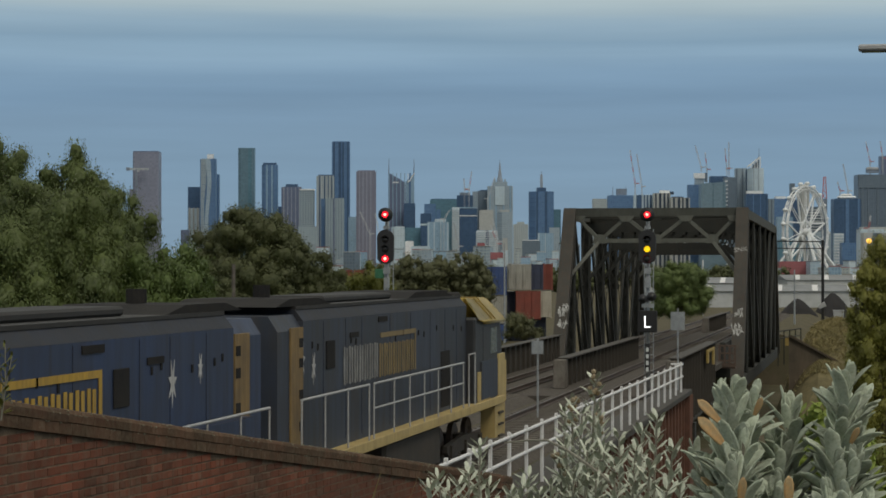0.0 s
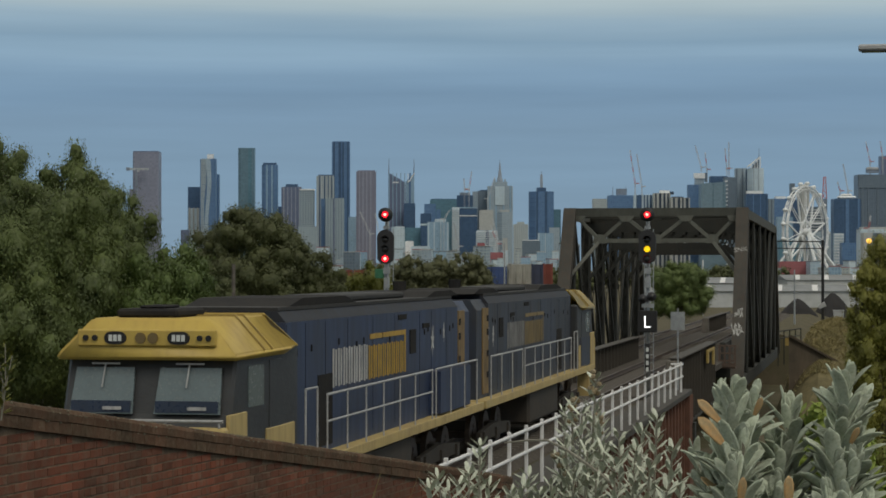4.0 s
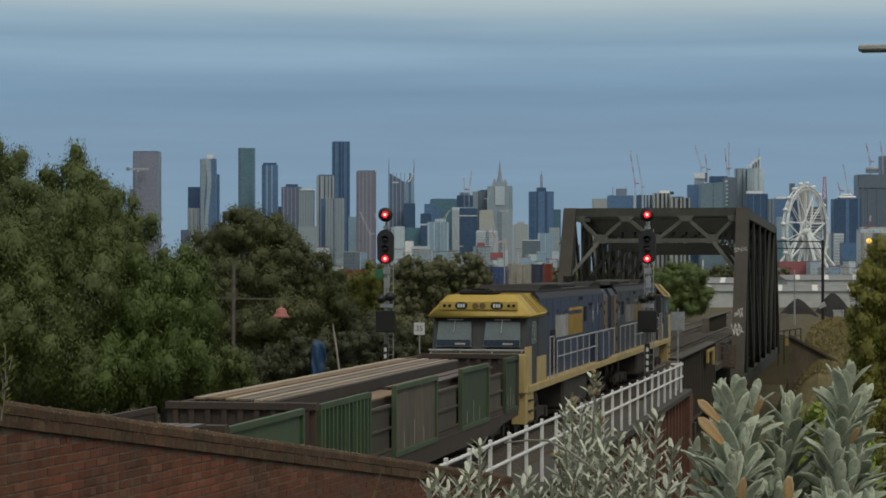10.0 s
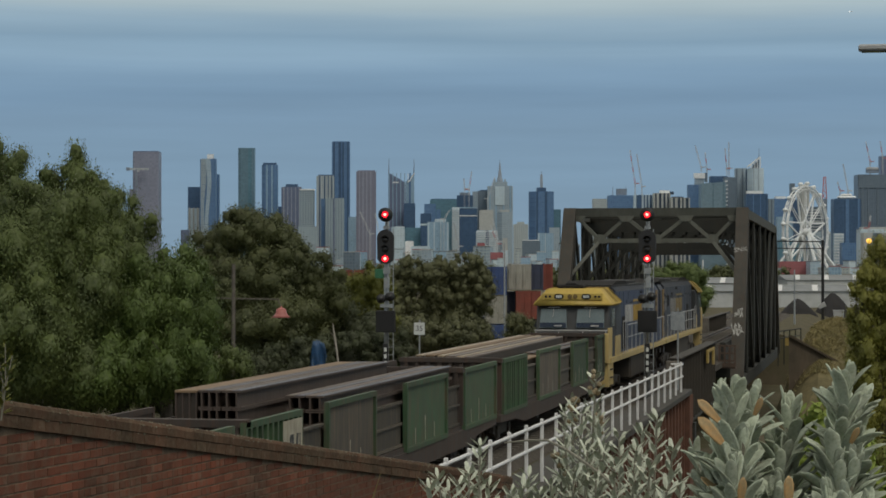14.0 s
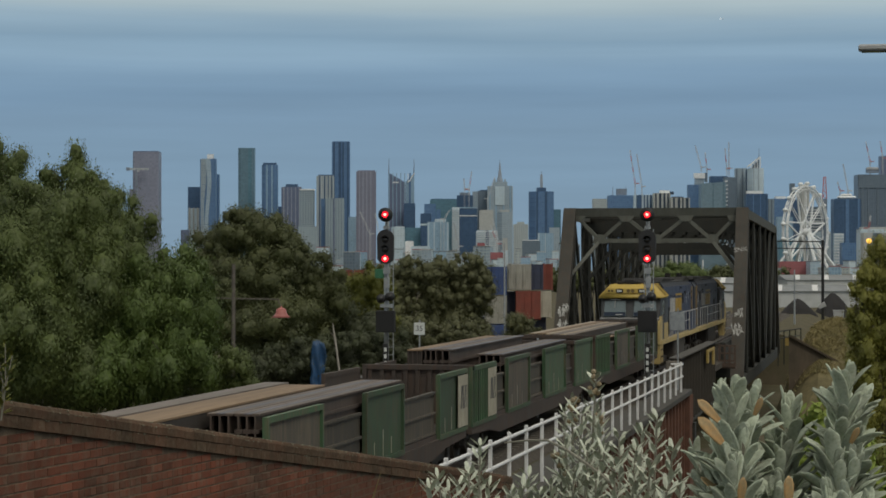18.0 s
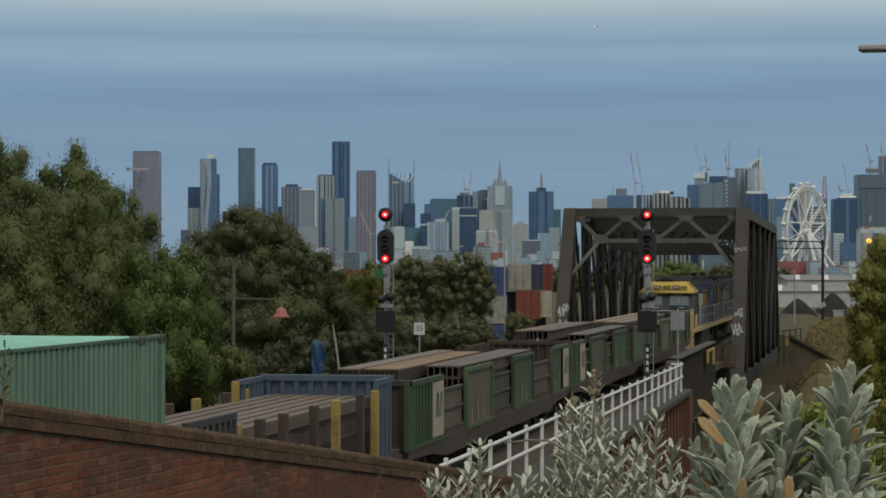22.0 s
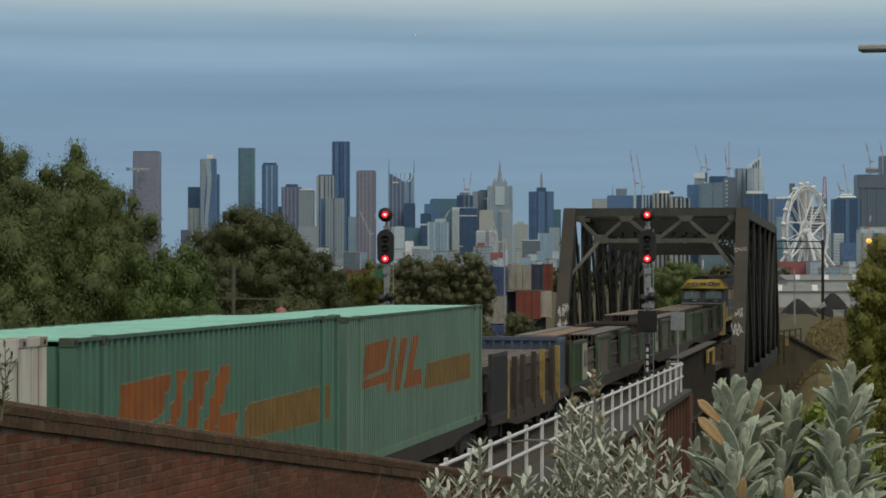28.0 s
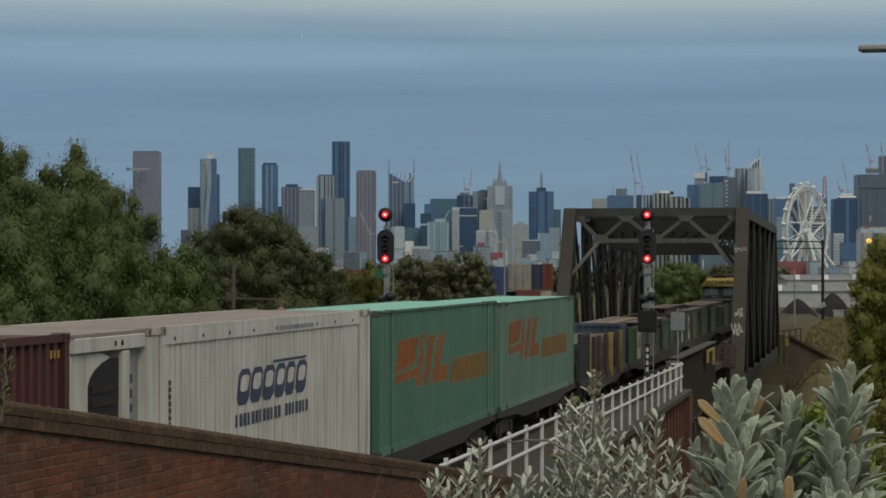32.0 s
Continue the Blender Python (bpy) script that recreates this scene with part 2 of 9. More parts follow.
def make_ground():
    xs = sorted(set([-4800, -2600, -1200, -600, -300, -150, -80, -50, -30, -20, -15, -12, -9, -6, 0, 3.4, 8.6, 9.4, 10.3, 11, 12, 14, 18, 26, 40, 70, 120, 250, 500, 1200, 2600, 4800]))
    ys = sorted(set([-60, -20, -8, 0, 3, 5, 7, 9, 11, 13, 15, 17, 19, 21, 23, 25, 28, 31.2, 31.4, 36, 42, 50, 56, 62, 70, 78, 83.8, 84.2, 95, 110, 125, 140, 155, 171.8, 172.2, 185, 200, 230, 250, 265, 268, 280, 350, 500, 800, 1300, 2200, 3200, 4900]))
    cols = len(xs) + 2
    verts, faces = [], []
    for y in ys:
        w = wall_x(min(y, 84))
        row = sorted(xs + [w - 0.25, w - 0.15])
        for x in row:
            verts.append((x, y, ground_z(x, y) + 0.05 * noise.noise((x * 0.3, y * 0.3, 0))))
    for j in range(len(ys) - 1):
        for i in range(cols - 1):
            a = j * cols + i
            faces.append((a, a + 1, a + cols + 1, a + cols))
    g = sheet("ground", verts, faces, M_ground)
    tagged(g, "dry brown earth and grass around the railway", "ground", kind="structure")
    # road surface down the cutting
    vr, fr = [], []
    ry = [y for y in ys if y < 80]
    for y in ry:
        for x in (wall_x(y) + (0.25 if y < 31 else 1.9), 8.7):
            vr.append((x, y, road_z(y) + 0.1))
    for j in range(len(ry) - 1):
        fr.append((2 * j, 2 * j + 1, 2 * j + 3, 2 * j + 2))
    tagged(sheet("road", vr, fr, M_asphalt), "grey asphalt road falling steeply beside the brick wall", "road", kind="structure")


make_ground()


# ---- railway ----
def make_tracks():
    for tx, lab in ((0.0, "track"), (-4.0, "track")):
        bed = thing("railway_track", pose(tx, 0, 0), "ballasted railway track with steel rails on concrete sleepers", "track", "railway tracks", "structure")
        for y0, y1 in ((-30, 84), (172, 238)):
            bm = bmesh.new()
            prism(bm, [(-1.95, -0.46), (1.95, -0.46), (1.45, -0.19), (-1.45, -0.19)], y0, y1)
            part("ballast", bm, M_ballast, bed)
        for rx in (-0.72, 0.72):
            bm = bmesh.new()
            prism(bm, [(rx - 0.07, -0.16), (rx + 0.07, -0.16), (rx + 0.07, -0.14), (rx + 0.012, -0.12), (rx + 0.012, -0.04), (rx + 0.035, -0.03), (rx + 0.035, 0),
                       (rx - 0.035, 0), (rx - 0.035, -0.03), (rx - 0.012, -0.04), (rx - 0.012, -0.12), (rx - 0.07, -0.14)], -30, 239)
            part("rail", bm, M_rail, bed)
        bm = bmesh.new()
        box(bm, -1.25, 1.25, -0.12, 0.12, -0.22, -0.155)
        me = mesh_of(bm, "sleeper", M_sleeper)
        for i in range(150):
            y = 22 + i * 0.68
            if y < 84 or y > 118:
                share("sleeper", me, bed, pose(0, y, 0))
        bm = bmesh.new()
        for i in range(150):
            y = 124 + i * 0.68
            box(bm, -1.25, 1.25, y - 0.12, y + 0.12, -0.22, -0.155)
        tagged(part("far_sleepers", bm, M_sleeper, bed), kind="stuff")


make_tracks()


# ---- brick parapet with sloping coping ----
WALL_A, WALL_B = Vector((4.02, 14.93, 3.95)), Vector((5.63, 31.28, 1.79))


def make_parapet():
    d = (WALL_B - WALL_A)
    run = Vector((d.x, d.y, 0))
    length = run.length
    fall = d.z / length
    yaw = math.degrees(math.atan2(-run.x, run.y))
    base = pose(WALL_A.x, WALL_A.y, 0, 0, 0, yaw)
    wall = thing("wall_parapet", base, "old red brick parapet wall with sloping weathered coping", "wall", "", "structure")
    z_top = lambda s: 3.95 + fall * s
    z_foot = lambda s: 1.7 - 0.127 * (s - 0.2) - 0.3
    bm = bmesh.new()
    prism(bm, [(-6.0, 0.2), (length, z_foot(length)), (length, z_top(length) - 0.16), (-6.0, z_top(-6.0) - 0.16)], -0.33, -0.004, axis="x")
    part("mortar_core", bm, M_mortar, wall)
    # bricks in level courses, cut off below the coping
    bm = bmesh.new()
    box(bm, -0.06, 0.0, 0.005, 0.225, 0.005, 0.071)
    bevel(bm, 0.003)
    me = mesh_of(bm, "brick", M_brick)
    bm = bmesh.new()
    box(bm, -0.06, 0.0, 0.005, 0.11, 0.005, 0.071)
    bevel(bm, 0.003)
    head = mesh_of(bm, "half_brick", M_brick)
    rng = random.Random(3)
    rest = bmesh.new()
    made = 0
    for k in range(60):
        z = 3.75 - k * 0.081
        s = -0.9 + (0.115 if k % 2 else 0)
        while s < length:
            header = k % 6 == 5
            wdt = 0.115 if header else 0.23
            if z + 0.09 < z_top(s + wdt) - 0.17 and z > z_foot(s) + 0.1:
                low = z_top(s) - z
                if low < 1.0 and made < 300 and s > 0.2:
                    share("brick", head if header else me, wall, pose(rng.uniform(-0.001, 0.004), s, z, 0, 0, rng.uniform(-0.4, 0.4)))
                    made += 1
                elif low < 1.6:
                    box(rest, -0.06, rng.uniform(-0.003, 0.005), s + 0.005, s + wdt - 0.005, z + 0.005, z + 0.071)
            s += wdt
    tagged(part("far_bricks", rest, M_brick, wall), kind="stuff")
    # coping: two sloping courses, the upper one rounded
    ang = math.degrees(math.atan(fall))
    n_up = int(length / 0.24)
    bm = bmesh.new()
    prism(bm, [(-0.42, -0.1), (0.042, -0.1), (0.046, -0.03), (0.03, 0.0), (-0.1, 0.022), (-0.28, 0.022), (-0.39, 0.0), (-0.42, -0.03)], 0.002, 0.241)
    up = mesh_of(bm, "coping_stone", M_coping)
    bm = bmesh.new()
    box(bm, -0.42, 0.034, 0.002, 0.241, -0.205, -0.102)
    bevel(bm, 0.004)
    low = mesh_of(bm, "coping_brick", M_coping)
    for i in range(-16, n_up + 2):
        s = i * 0.24
        share("coping_stone", up, wall, pose(0, s, z_top(s) + rng.uniform(-0.003, 0.003), ang, 0, 0))
        share("coping_brick", low, wall, pose(rng.uniform(-0.004, 0.004), s + 0.1, z_top(s + 0.1) + rng.uniform(-0.0015, 0.0015), ang, 0, 0))
    # crumbs of grey lichen and moss along the edges of the coping
    bm = bmesh.new()
    for k in range(900):
        s = -3.5 + (length + 3.5) * rng.random()
        if noise.noise((s * 0.9, 4.0, 0)) < rng.uniform(-0.5, 0.25):
            continue
        u, dz = rng.choice(((0.036, -0.006), (-0.02, 0.012), (0.044, -0.035), (0.036, -0.112), (-0.1, 0.02)))
        r = rng.uniform(0.003, 0.011)
        bmesh.ops.create_icosphere(bm, subdivisions=1, radius=r, matrix=Matrix.Translation((u, s, z_top(s) + dz)) @ Matrix.Diagonal((1, rng.uniform(1, 2.6), rng.uniform(0.5, 0.9), 1)))
    tagged(part("lichen_crumbs", bm, M_lichen, wall, "grey lichen and moss"), kind="stuff")


make_parapet()


# ---- abutment below the white fence ----
def make_abutment():
    ab = thing("wall_abutment", pose(0, 0, 0), "red-brown brick abutment wall with upright ribs", "wall", "", "structure")
    part_box("core", ab, M_rustwall, 3.0, 3.8, 31.5, 83.6, -4.6, -0.08)
    part_box("capping", ab, M_steel_l, 2.9, 4.02, 31.4, 83.8, -0.08, 0.14, r=0.03)
    part_box("return_wall", ab, M_rustwall, 3.8, 5.6, 31.5, 32.1, -2.0, 1.2)
    part_box("end_pier", ab, M_rustwall, 3.45, 4.0, 83.0, 84.6, -4.6, -0.1)
    bm = bmesh.new()
    box(bm, 3.78, 3.87, -0.05, 0.05, -4.6, -0.1)
    me = mesh_of(bm, "rib", M_rustwall)
    for i in range(40):
        share("rib", me, ab, pose(0, 32.5 + i * 1.27, 0))
    # dark beam ends on the pier
    part_box("bearing", ab, M_steel, 3.3, 4.1, 84.2, 84.9, -1.9, -1.2)


make_abutment()


# ---- white fence ----
def make_fence():
    fence = thing("fence", pose(0, 0, 0), "white painted steel railing fence on the abutment", "fence")
    y0, y1 = 34.0, 82.2
    top = lambda y: 1.43 + (y - 44.5) * (1.16 - 1.43) / (82.2 - 44.5)
    for off in (0.0, -0.46):
        bm = bmesh.new()
        rod(bm, (3.8, y0, top(y0) + off), (3.8, y1, top(y1) + off), 0.038, 8)
        part("rail", bm, M_white, fence)
    bm = bmesh.new()
    box(bm, -0.035, 0.035, -0.045, 0.045, -1.34, 0.085)
    bevel(bm, 0.01)
    me = mesh_of(bm, "post", M_white)
    y = y0
    while y < y1 + 0.1:
        share("post", me, fence, pose(3.8, y, top(y) + 0.02, 0, 0, 0))
        y += 2.16
    bm = bmesh.new()
    rod(bm, (3.8, y1, top(y1)), (3.35, y1, top(y1)), 0.035, 8)
    part("end_rail", bm, M_white, fence)


make_fence()


# ---- truss bridge ----
def member(bm, a, b, w, h, up=(0, 1, 0)):
    beam(bm, a, b, w, h, up)


bm = bmesh.new()
box(bm, -0.03, 0.03, -0.008, 0.008, -0.34, 0.34)
LACE = mesh_of(bm, "lacing_bar", M_steel)


def make_truss():
    br = thing("truss_bridge", pose(0, 0, 0), "dark brown riveted steel through-truss railway bridge with faint graffiti", "bridge")
    XR, XL = 3.45, -6.62
    Y0, YT, Y1T, Y1 = 119.5, 126.0, 161.0, 167.0
    ZT, ZB = 7.95, -1.6

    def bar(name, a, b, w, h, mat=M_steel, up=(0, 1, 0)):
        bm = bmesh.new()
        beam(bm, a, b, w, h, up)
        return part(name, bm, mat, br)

    for X in (XR, XL):
        side = 1 if X > 0 else -1
        bar("top_chord", (X, YT - 0.2, ZT), (X, Y1T + 0.3, ZT - 0.35), 0.62, 0.55, M_strut, (0, 0, 1))
        bar("bottom_chord", (X, Y0 - 0.5, ZB), (X, Y1, ZB), 0.55, 0.7, M_steel, (0, 0, 1))
        bar("end_post", (X, Y0 + 0.9, ZB), (X, YT, ZT + 0.2), 0.72, 0.66, M_steel_l)
        bar("end_post", (X, Y1, ZB), (X, Y1T, ZT - 0.3), 0.7, 0.6, M_steel_l)
        n = 5
        for i in range(n + 1):
            y = YT + (Y1T - YT) * i / n
            zt = ZT - 0.35 * i / n
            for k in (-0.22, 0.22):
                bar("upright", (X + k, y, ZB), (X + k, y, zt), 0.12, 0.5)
            # plate added between the channels to fill and darken the inside
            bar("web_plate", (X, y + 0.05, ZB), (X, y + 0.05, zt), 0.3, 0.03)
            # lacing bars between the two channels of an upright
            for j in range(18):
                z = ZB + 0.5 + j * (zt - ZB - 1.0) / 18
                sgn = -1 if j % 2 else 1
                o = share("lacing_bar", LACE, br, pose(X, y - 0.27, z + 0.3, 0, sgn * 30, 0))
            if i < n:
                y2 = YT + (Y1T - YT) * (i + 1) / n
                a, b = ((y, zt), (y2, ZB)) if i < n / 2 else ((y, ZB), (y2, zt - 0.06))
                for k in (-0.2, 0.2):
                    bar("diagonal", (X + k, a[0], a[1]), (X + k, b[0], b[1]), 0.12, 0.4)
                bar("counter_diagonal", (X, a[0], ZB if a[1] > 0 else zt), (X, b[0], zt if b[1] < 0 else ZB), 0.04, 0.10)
    # portal frame at the near end, plain lattice sway frames behind it in shade-darkened steel
    w = XR - XL
    for i in range(6):
        y, zt = YT + (Y1T - YT) * i / 5, ZT - 0.07 * i
        portal = i in (0, 5)
        zs = zt - (1.55 if portal else 1.75)
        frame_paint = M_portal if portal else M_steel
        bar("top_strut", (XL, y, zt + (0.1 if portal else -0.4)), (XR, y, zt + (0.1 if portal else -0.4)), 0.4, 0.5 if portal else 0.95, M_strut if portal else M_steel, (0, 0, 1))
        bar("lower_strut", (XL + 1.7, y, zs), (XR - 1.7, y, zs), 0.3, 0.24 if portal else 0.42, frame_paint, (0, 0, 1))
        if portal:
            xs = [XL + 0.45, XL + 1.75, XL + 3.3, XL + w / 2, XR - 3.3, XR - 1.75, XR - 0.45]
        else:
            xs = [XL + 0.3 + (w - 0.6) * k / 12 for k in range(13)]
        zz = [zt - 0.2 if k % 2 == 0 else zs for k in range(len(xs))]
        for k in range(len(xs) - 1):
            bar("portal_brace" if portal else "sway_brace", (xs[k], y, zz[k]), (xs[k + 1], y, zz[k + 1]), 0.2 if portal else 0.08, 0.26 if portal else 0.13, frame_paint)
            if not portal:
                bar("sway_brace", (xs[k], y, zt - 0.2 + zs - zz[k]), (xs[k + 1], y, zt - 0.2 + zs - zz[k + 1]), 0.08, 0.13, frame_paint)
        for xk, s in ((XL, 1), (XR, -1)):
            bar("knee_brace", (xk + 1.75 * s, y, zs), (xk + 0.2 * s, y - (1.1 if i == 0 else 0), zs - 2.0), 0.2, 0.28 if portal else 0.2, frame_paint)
        if portal:
            for k in (1, 3, 5):
                bm = bmesh.new()
                prism(bm, [(xs[k] - 0.42, zs - 0.16), (xs[k] + 0.42, zs - 0.16), (xs[k] + 0.3, zs + 0.2), (xs[k] + 0.16, zs + 0.36), (xs[k] - 0.16, zs + 0.36), (xs[k] - 0.3, zs + 0.2)], y - 0.2, y + 0.02)
                part("gusset_plate", bm, M_portal, br)
            for k in (0, 2, 4, 6):
                bm = bmesh.new()
                prism(bm, [(xs[k] - 0.5, zt - 0.1), (xs[k] + 0.5, zt - 0.1), (xs[k] + 0.26, zt - 0.44), (xs[k] - 0.26, zt - 0.44)], y - 0.22, y + 0.02)
                part("gusset_plate", bm, M_portal, br)
            bm = bmesh.new()
            for k in range(60):
                for dz in (-0.08, 0.28):
                    c = XL + 0.3 + (w - 0.6) * k / 59
                    box(bm, c - 0.02, c + 0.02, y - 0.225, y - 0.2, zt + dz - 0.02, zt + dz + 0.02)
            tagged(part("strut_rivets", bm, M_strut, br), kind="stuff")
    # lateral bracing under the top
    for k in range(5):
        ya, yb = YT + k * 7.0, YT + (k + 1) * 7.0
        bar("lateral_brace", (XL, ya, ZT - 0.15), (XR, yb, ZT - 0.2), 0.2, 0.14, M_steel, (0, 0, 1))
        bar("lateral_brace", (XR, ya, ZT - 0.15), (XL, yb, ZT - 0.2), 0.2, 0.14, M_steel, (0, 0, 1))
        bar("top_cross_beam", (XL, yb, ZT - 0.25), (XR, yb, ZT - 0.25), 0.22, 0.4, M_steel, (0, 0, 1))
        bar("floor_beam", (XL, ya, -1.1), (XR, ya, -1.1), 0.4, 0.9, M_steel, (0, 0, 1))
    part_box("deck", br, M_ballast, XL + 0.5, XR - 0.5, 84, 172, -0.5, -0.21, "oily gravel deck")
    part_box("kerb_girder", br, M_steel, XR - 0.75, XR - 0.45, 118, 168, -0.5, 0.75)
    # rivet rows on the near end posts
    bm = bmesh.new()
    for X in (XR, XL):
        for j in range(46):
            f = 0.04 + j * 0.02
            p = Vector((X, Y0 + 0.9, ZB)).lerp(Vector((X, YT, ZT + 0.2)), f)
            for k in (-0.28, 0.28):
                box(bm, p.x + k - 0.022, p.x + k + 0.022, p.y - 0.37, p.y - 0.33, p.z - 0.022, p.z + 0.022)
    tagged(part("rivets", bm, M_steel, br), kind="stuff")
    rake = math.degrees(math.atan2(YT - Y0 - 0.9, ZT + 0.2 - ZB))
    lettering("graffiti_tag", "SNK", 0.42, M_scrawl, br, pose(XR - 0.02, Y0 + 0.9 + (YT - Y0 - 0.9) * (5.85 - ZB) / (ZT + 0.2 - ZB) - 0.4, 5.85, -rake, -6, 0), "pale sprayed letters")
    # pale painted scrawl, as bent strokes with no words in it
    rng = random.Random(8)
    foot, head = {X: Vector((X, Y0 + 0.9, ZB)) for X in (XR, XL)}, {X: Vector((X, YT, ZT + 0.2)) for X in (XR, XL)}
    for X, zc, n, dx, hgt, wid in ((XR, 2.25, 9, -0.08, 0.5, 0.42), (XR, 1.28, 16, -0.08, 0.55, 0.5), (XL, 2.3, 10, 0.05, 0.7, 0.5), (XL, 1.5, 8, 0.05, 0.5, 0.5)):
        bm = bmesh.new()
        for k in range(n):
            u = X + dx - wid / 2 + wid * (k + 0.5) / n
            q = Vector((u, 0, zc + rng.uniform(-0.5, 0.1) * hgt))
            e = Vector((u + rng.uniform(-0.12, 0.14), 0, q.z + rng.uniform(0.3, 0.8) * hgt))
            e2 = Vector((e.x + rng.uniform(0.02, 0.12), 0, e.z - rng.uniform(0.1, 0.5) * hgt))
            for v in (q, e, e2):
                v.y = foot[X].lerp(head[X], (v.z - ZB) / (ZT + 0.2 - ZB)).y - 0.40
            beam(bm, q, e, 0.055, 0.012, (0, 1, 0))
            beam(bm, e, e2, 0.045, 0.012, (0, 1, 0))
        tagged(part("graffiti", bm, M_scrawl, br, "pale sprayed scrawl"), kind="stuff")


M_scrawl = surf("sprayed_white_paint", (0.55, 0.55, 0.53), (0.2, 0.2, 0.18), 6, 0.8, bump=0, amount=0.5)
make_truss()


# ---- plate girders beside and between the tracks before the truss ----
def make_girder(x, y0, y1, z0, z1, step, label, face=True):
    g = thing("plate_girder", pose(x, 0, 0), label, "girder", "girders of the approach span")
    part_box("web", g, M_steel_l, -0.02, 0.02, y0, y1, z0, z1 - 0.05)
    part_box("top_flange", g, M_steel_l, -0.24, 0.24, y0, y1, z1 - 0.05, z1)
    part_box("bottom_flange", g, M_steel, -0.24, 0.24, y0, y1, z0, z0 + 0.05)
    bm = bmesh.new()
    box(bm, -0.17, 0.17, -0.03, 0.03, z0 + 0.05, z1 - 0.05)
    me = mesh_of(bm, "stiffener", M_steel_l)
    y = y0 + 0.2
    while y < y1:
        share("stiffener", me, g, pose(0, y, 0))
        y += step
    return g


make_girder(3.25, 84.8, 104.6, -1.6, 1.28, 1.5, "dark riveted plate girder with upright stiffeners")
make_girder(-1.98, 90.5, 119.0, -0.4, 1.02, 1.4, "low brown plate girder between the two tracks")
make_girder(-6.3, 70.0, 119.0, -0.4, 1.1, 1.5, "dark brown plate girder beyond the far track")
make_girder(-1.98, 168.5, 190.0, -0.4, 0.9, 1.4, "low brown plate girder beyond the truss")


def make_block(x, y, z0, z1, w=0.55):
    b = thing("girder_end_block", pose(x, y, z0), "pale weathered tapered concrete block at a girder end", "block", "girder end blocks")
    h = z1 - z0
    bm = bmesh.new()
    prism(bm, [(-w, 0), (w, 0), (w * 0.55, h), (-w * 0.55, h)], -0.25, 0.25, axis="x")
    bevel(bm, 0.03)
    part("block", bm, M_sleeper, b)


make_block(-1.95, 89.6, -0.21, 0.98)
make_block(3.25, 84.1, 0.14, 1.2)
make_block(-1.95, 168.0, -0.21, 0.9)
make_block(3.2, 168.4, -0.5, 0.9)

# brown inspection cage and yellow bracket at the bridge end
M_cage = surf("brown_cage_paint", (0.10, 0.062, 0.042), (0.065, 0.045, 0.035), 3, 0.8, streak=0.4)
M_yelpost = surf("worn_yellow_paint", (0.40, 0.29, 0.06), (0.24, 0.17, 0.06), 3, 0.7)
cage = thing("inspection_cage", pose(2.78, 116.0, -0.5), "small rusty brown steel inspection cage at the bridge end", "cage")
for x in (0.0, 0.27, 0.54, 0.82):
    for y in (0.0, 0.7):
        bm = bmesh.new()
        beam(bm, (x, y, 0), (x, y, 1.14), 0.06, 0.06)
        part("upright", bm, M_cage, cage)
for z in (0.34, 0.74, 1.14):
    for y in (0.0, 0.7):
        bm = bmesh.new()
        beam(bm, (-0.03, y, z), (0.85, y, z), 0.05, 0.07)
        part("cross_bar", bm, M_cage, cage)
part_box("floor_plate", cage, M_cage, -0.05, 0.87, -0.05, 0.75, -0.06, 0.0)
part_box("toe_board", cage, M_cage, -0.04, 0.86, -0.09, -0.04, 0.0, 0.22)
yp = thing("end_bracket", pose(3.5, 98.0, 0.2), "worn yellow painted steel bracket on the girder end", "bracket")
part_box("arm", yp, M_yelpost, -0.02, 0.06, 0.0, 4.2, 0.76, 0.9, r=0.01)
part_box("leg", yp, M_yelpost, -0.02, 0.06, 0.0, 0.8, 0.3, 0.76)
part_box("leg", yp, M_yelpost, -0.02, 0.06, 3.4, 4.2, 0.1, 0.76)


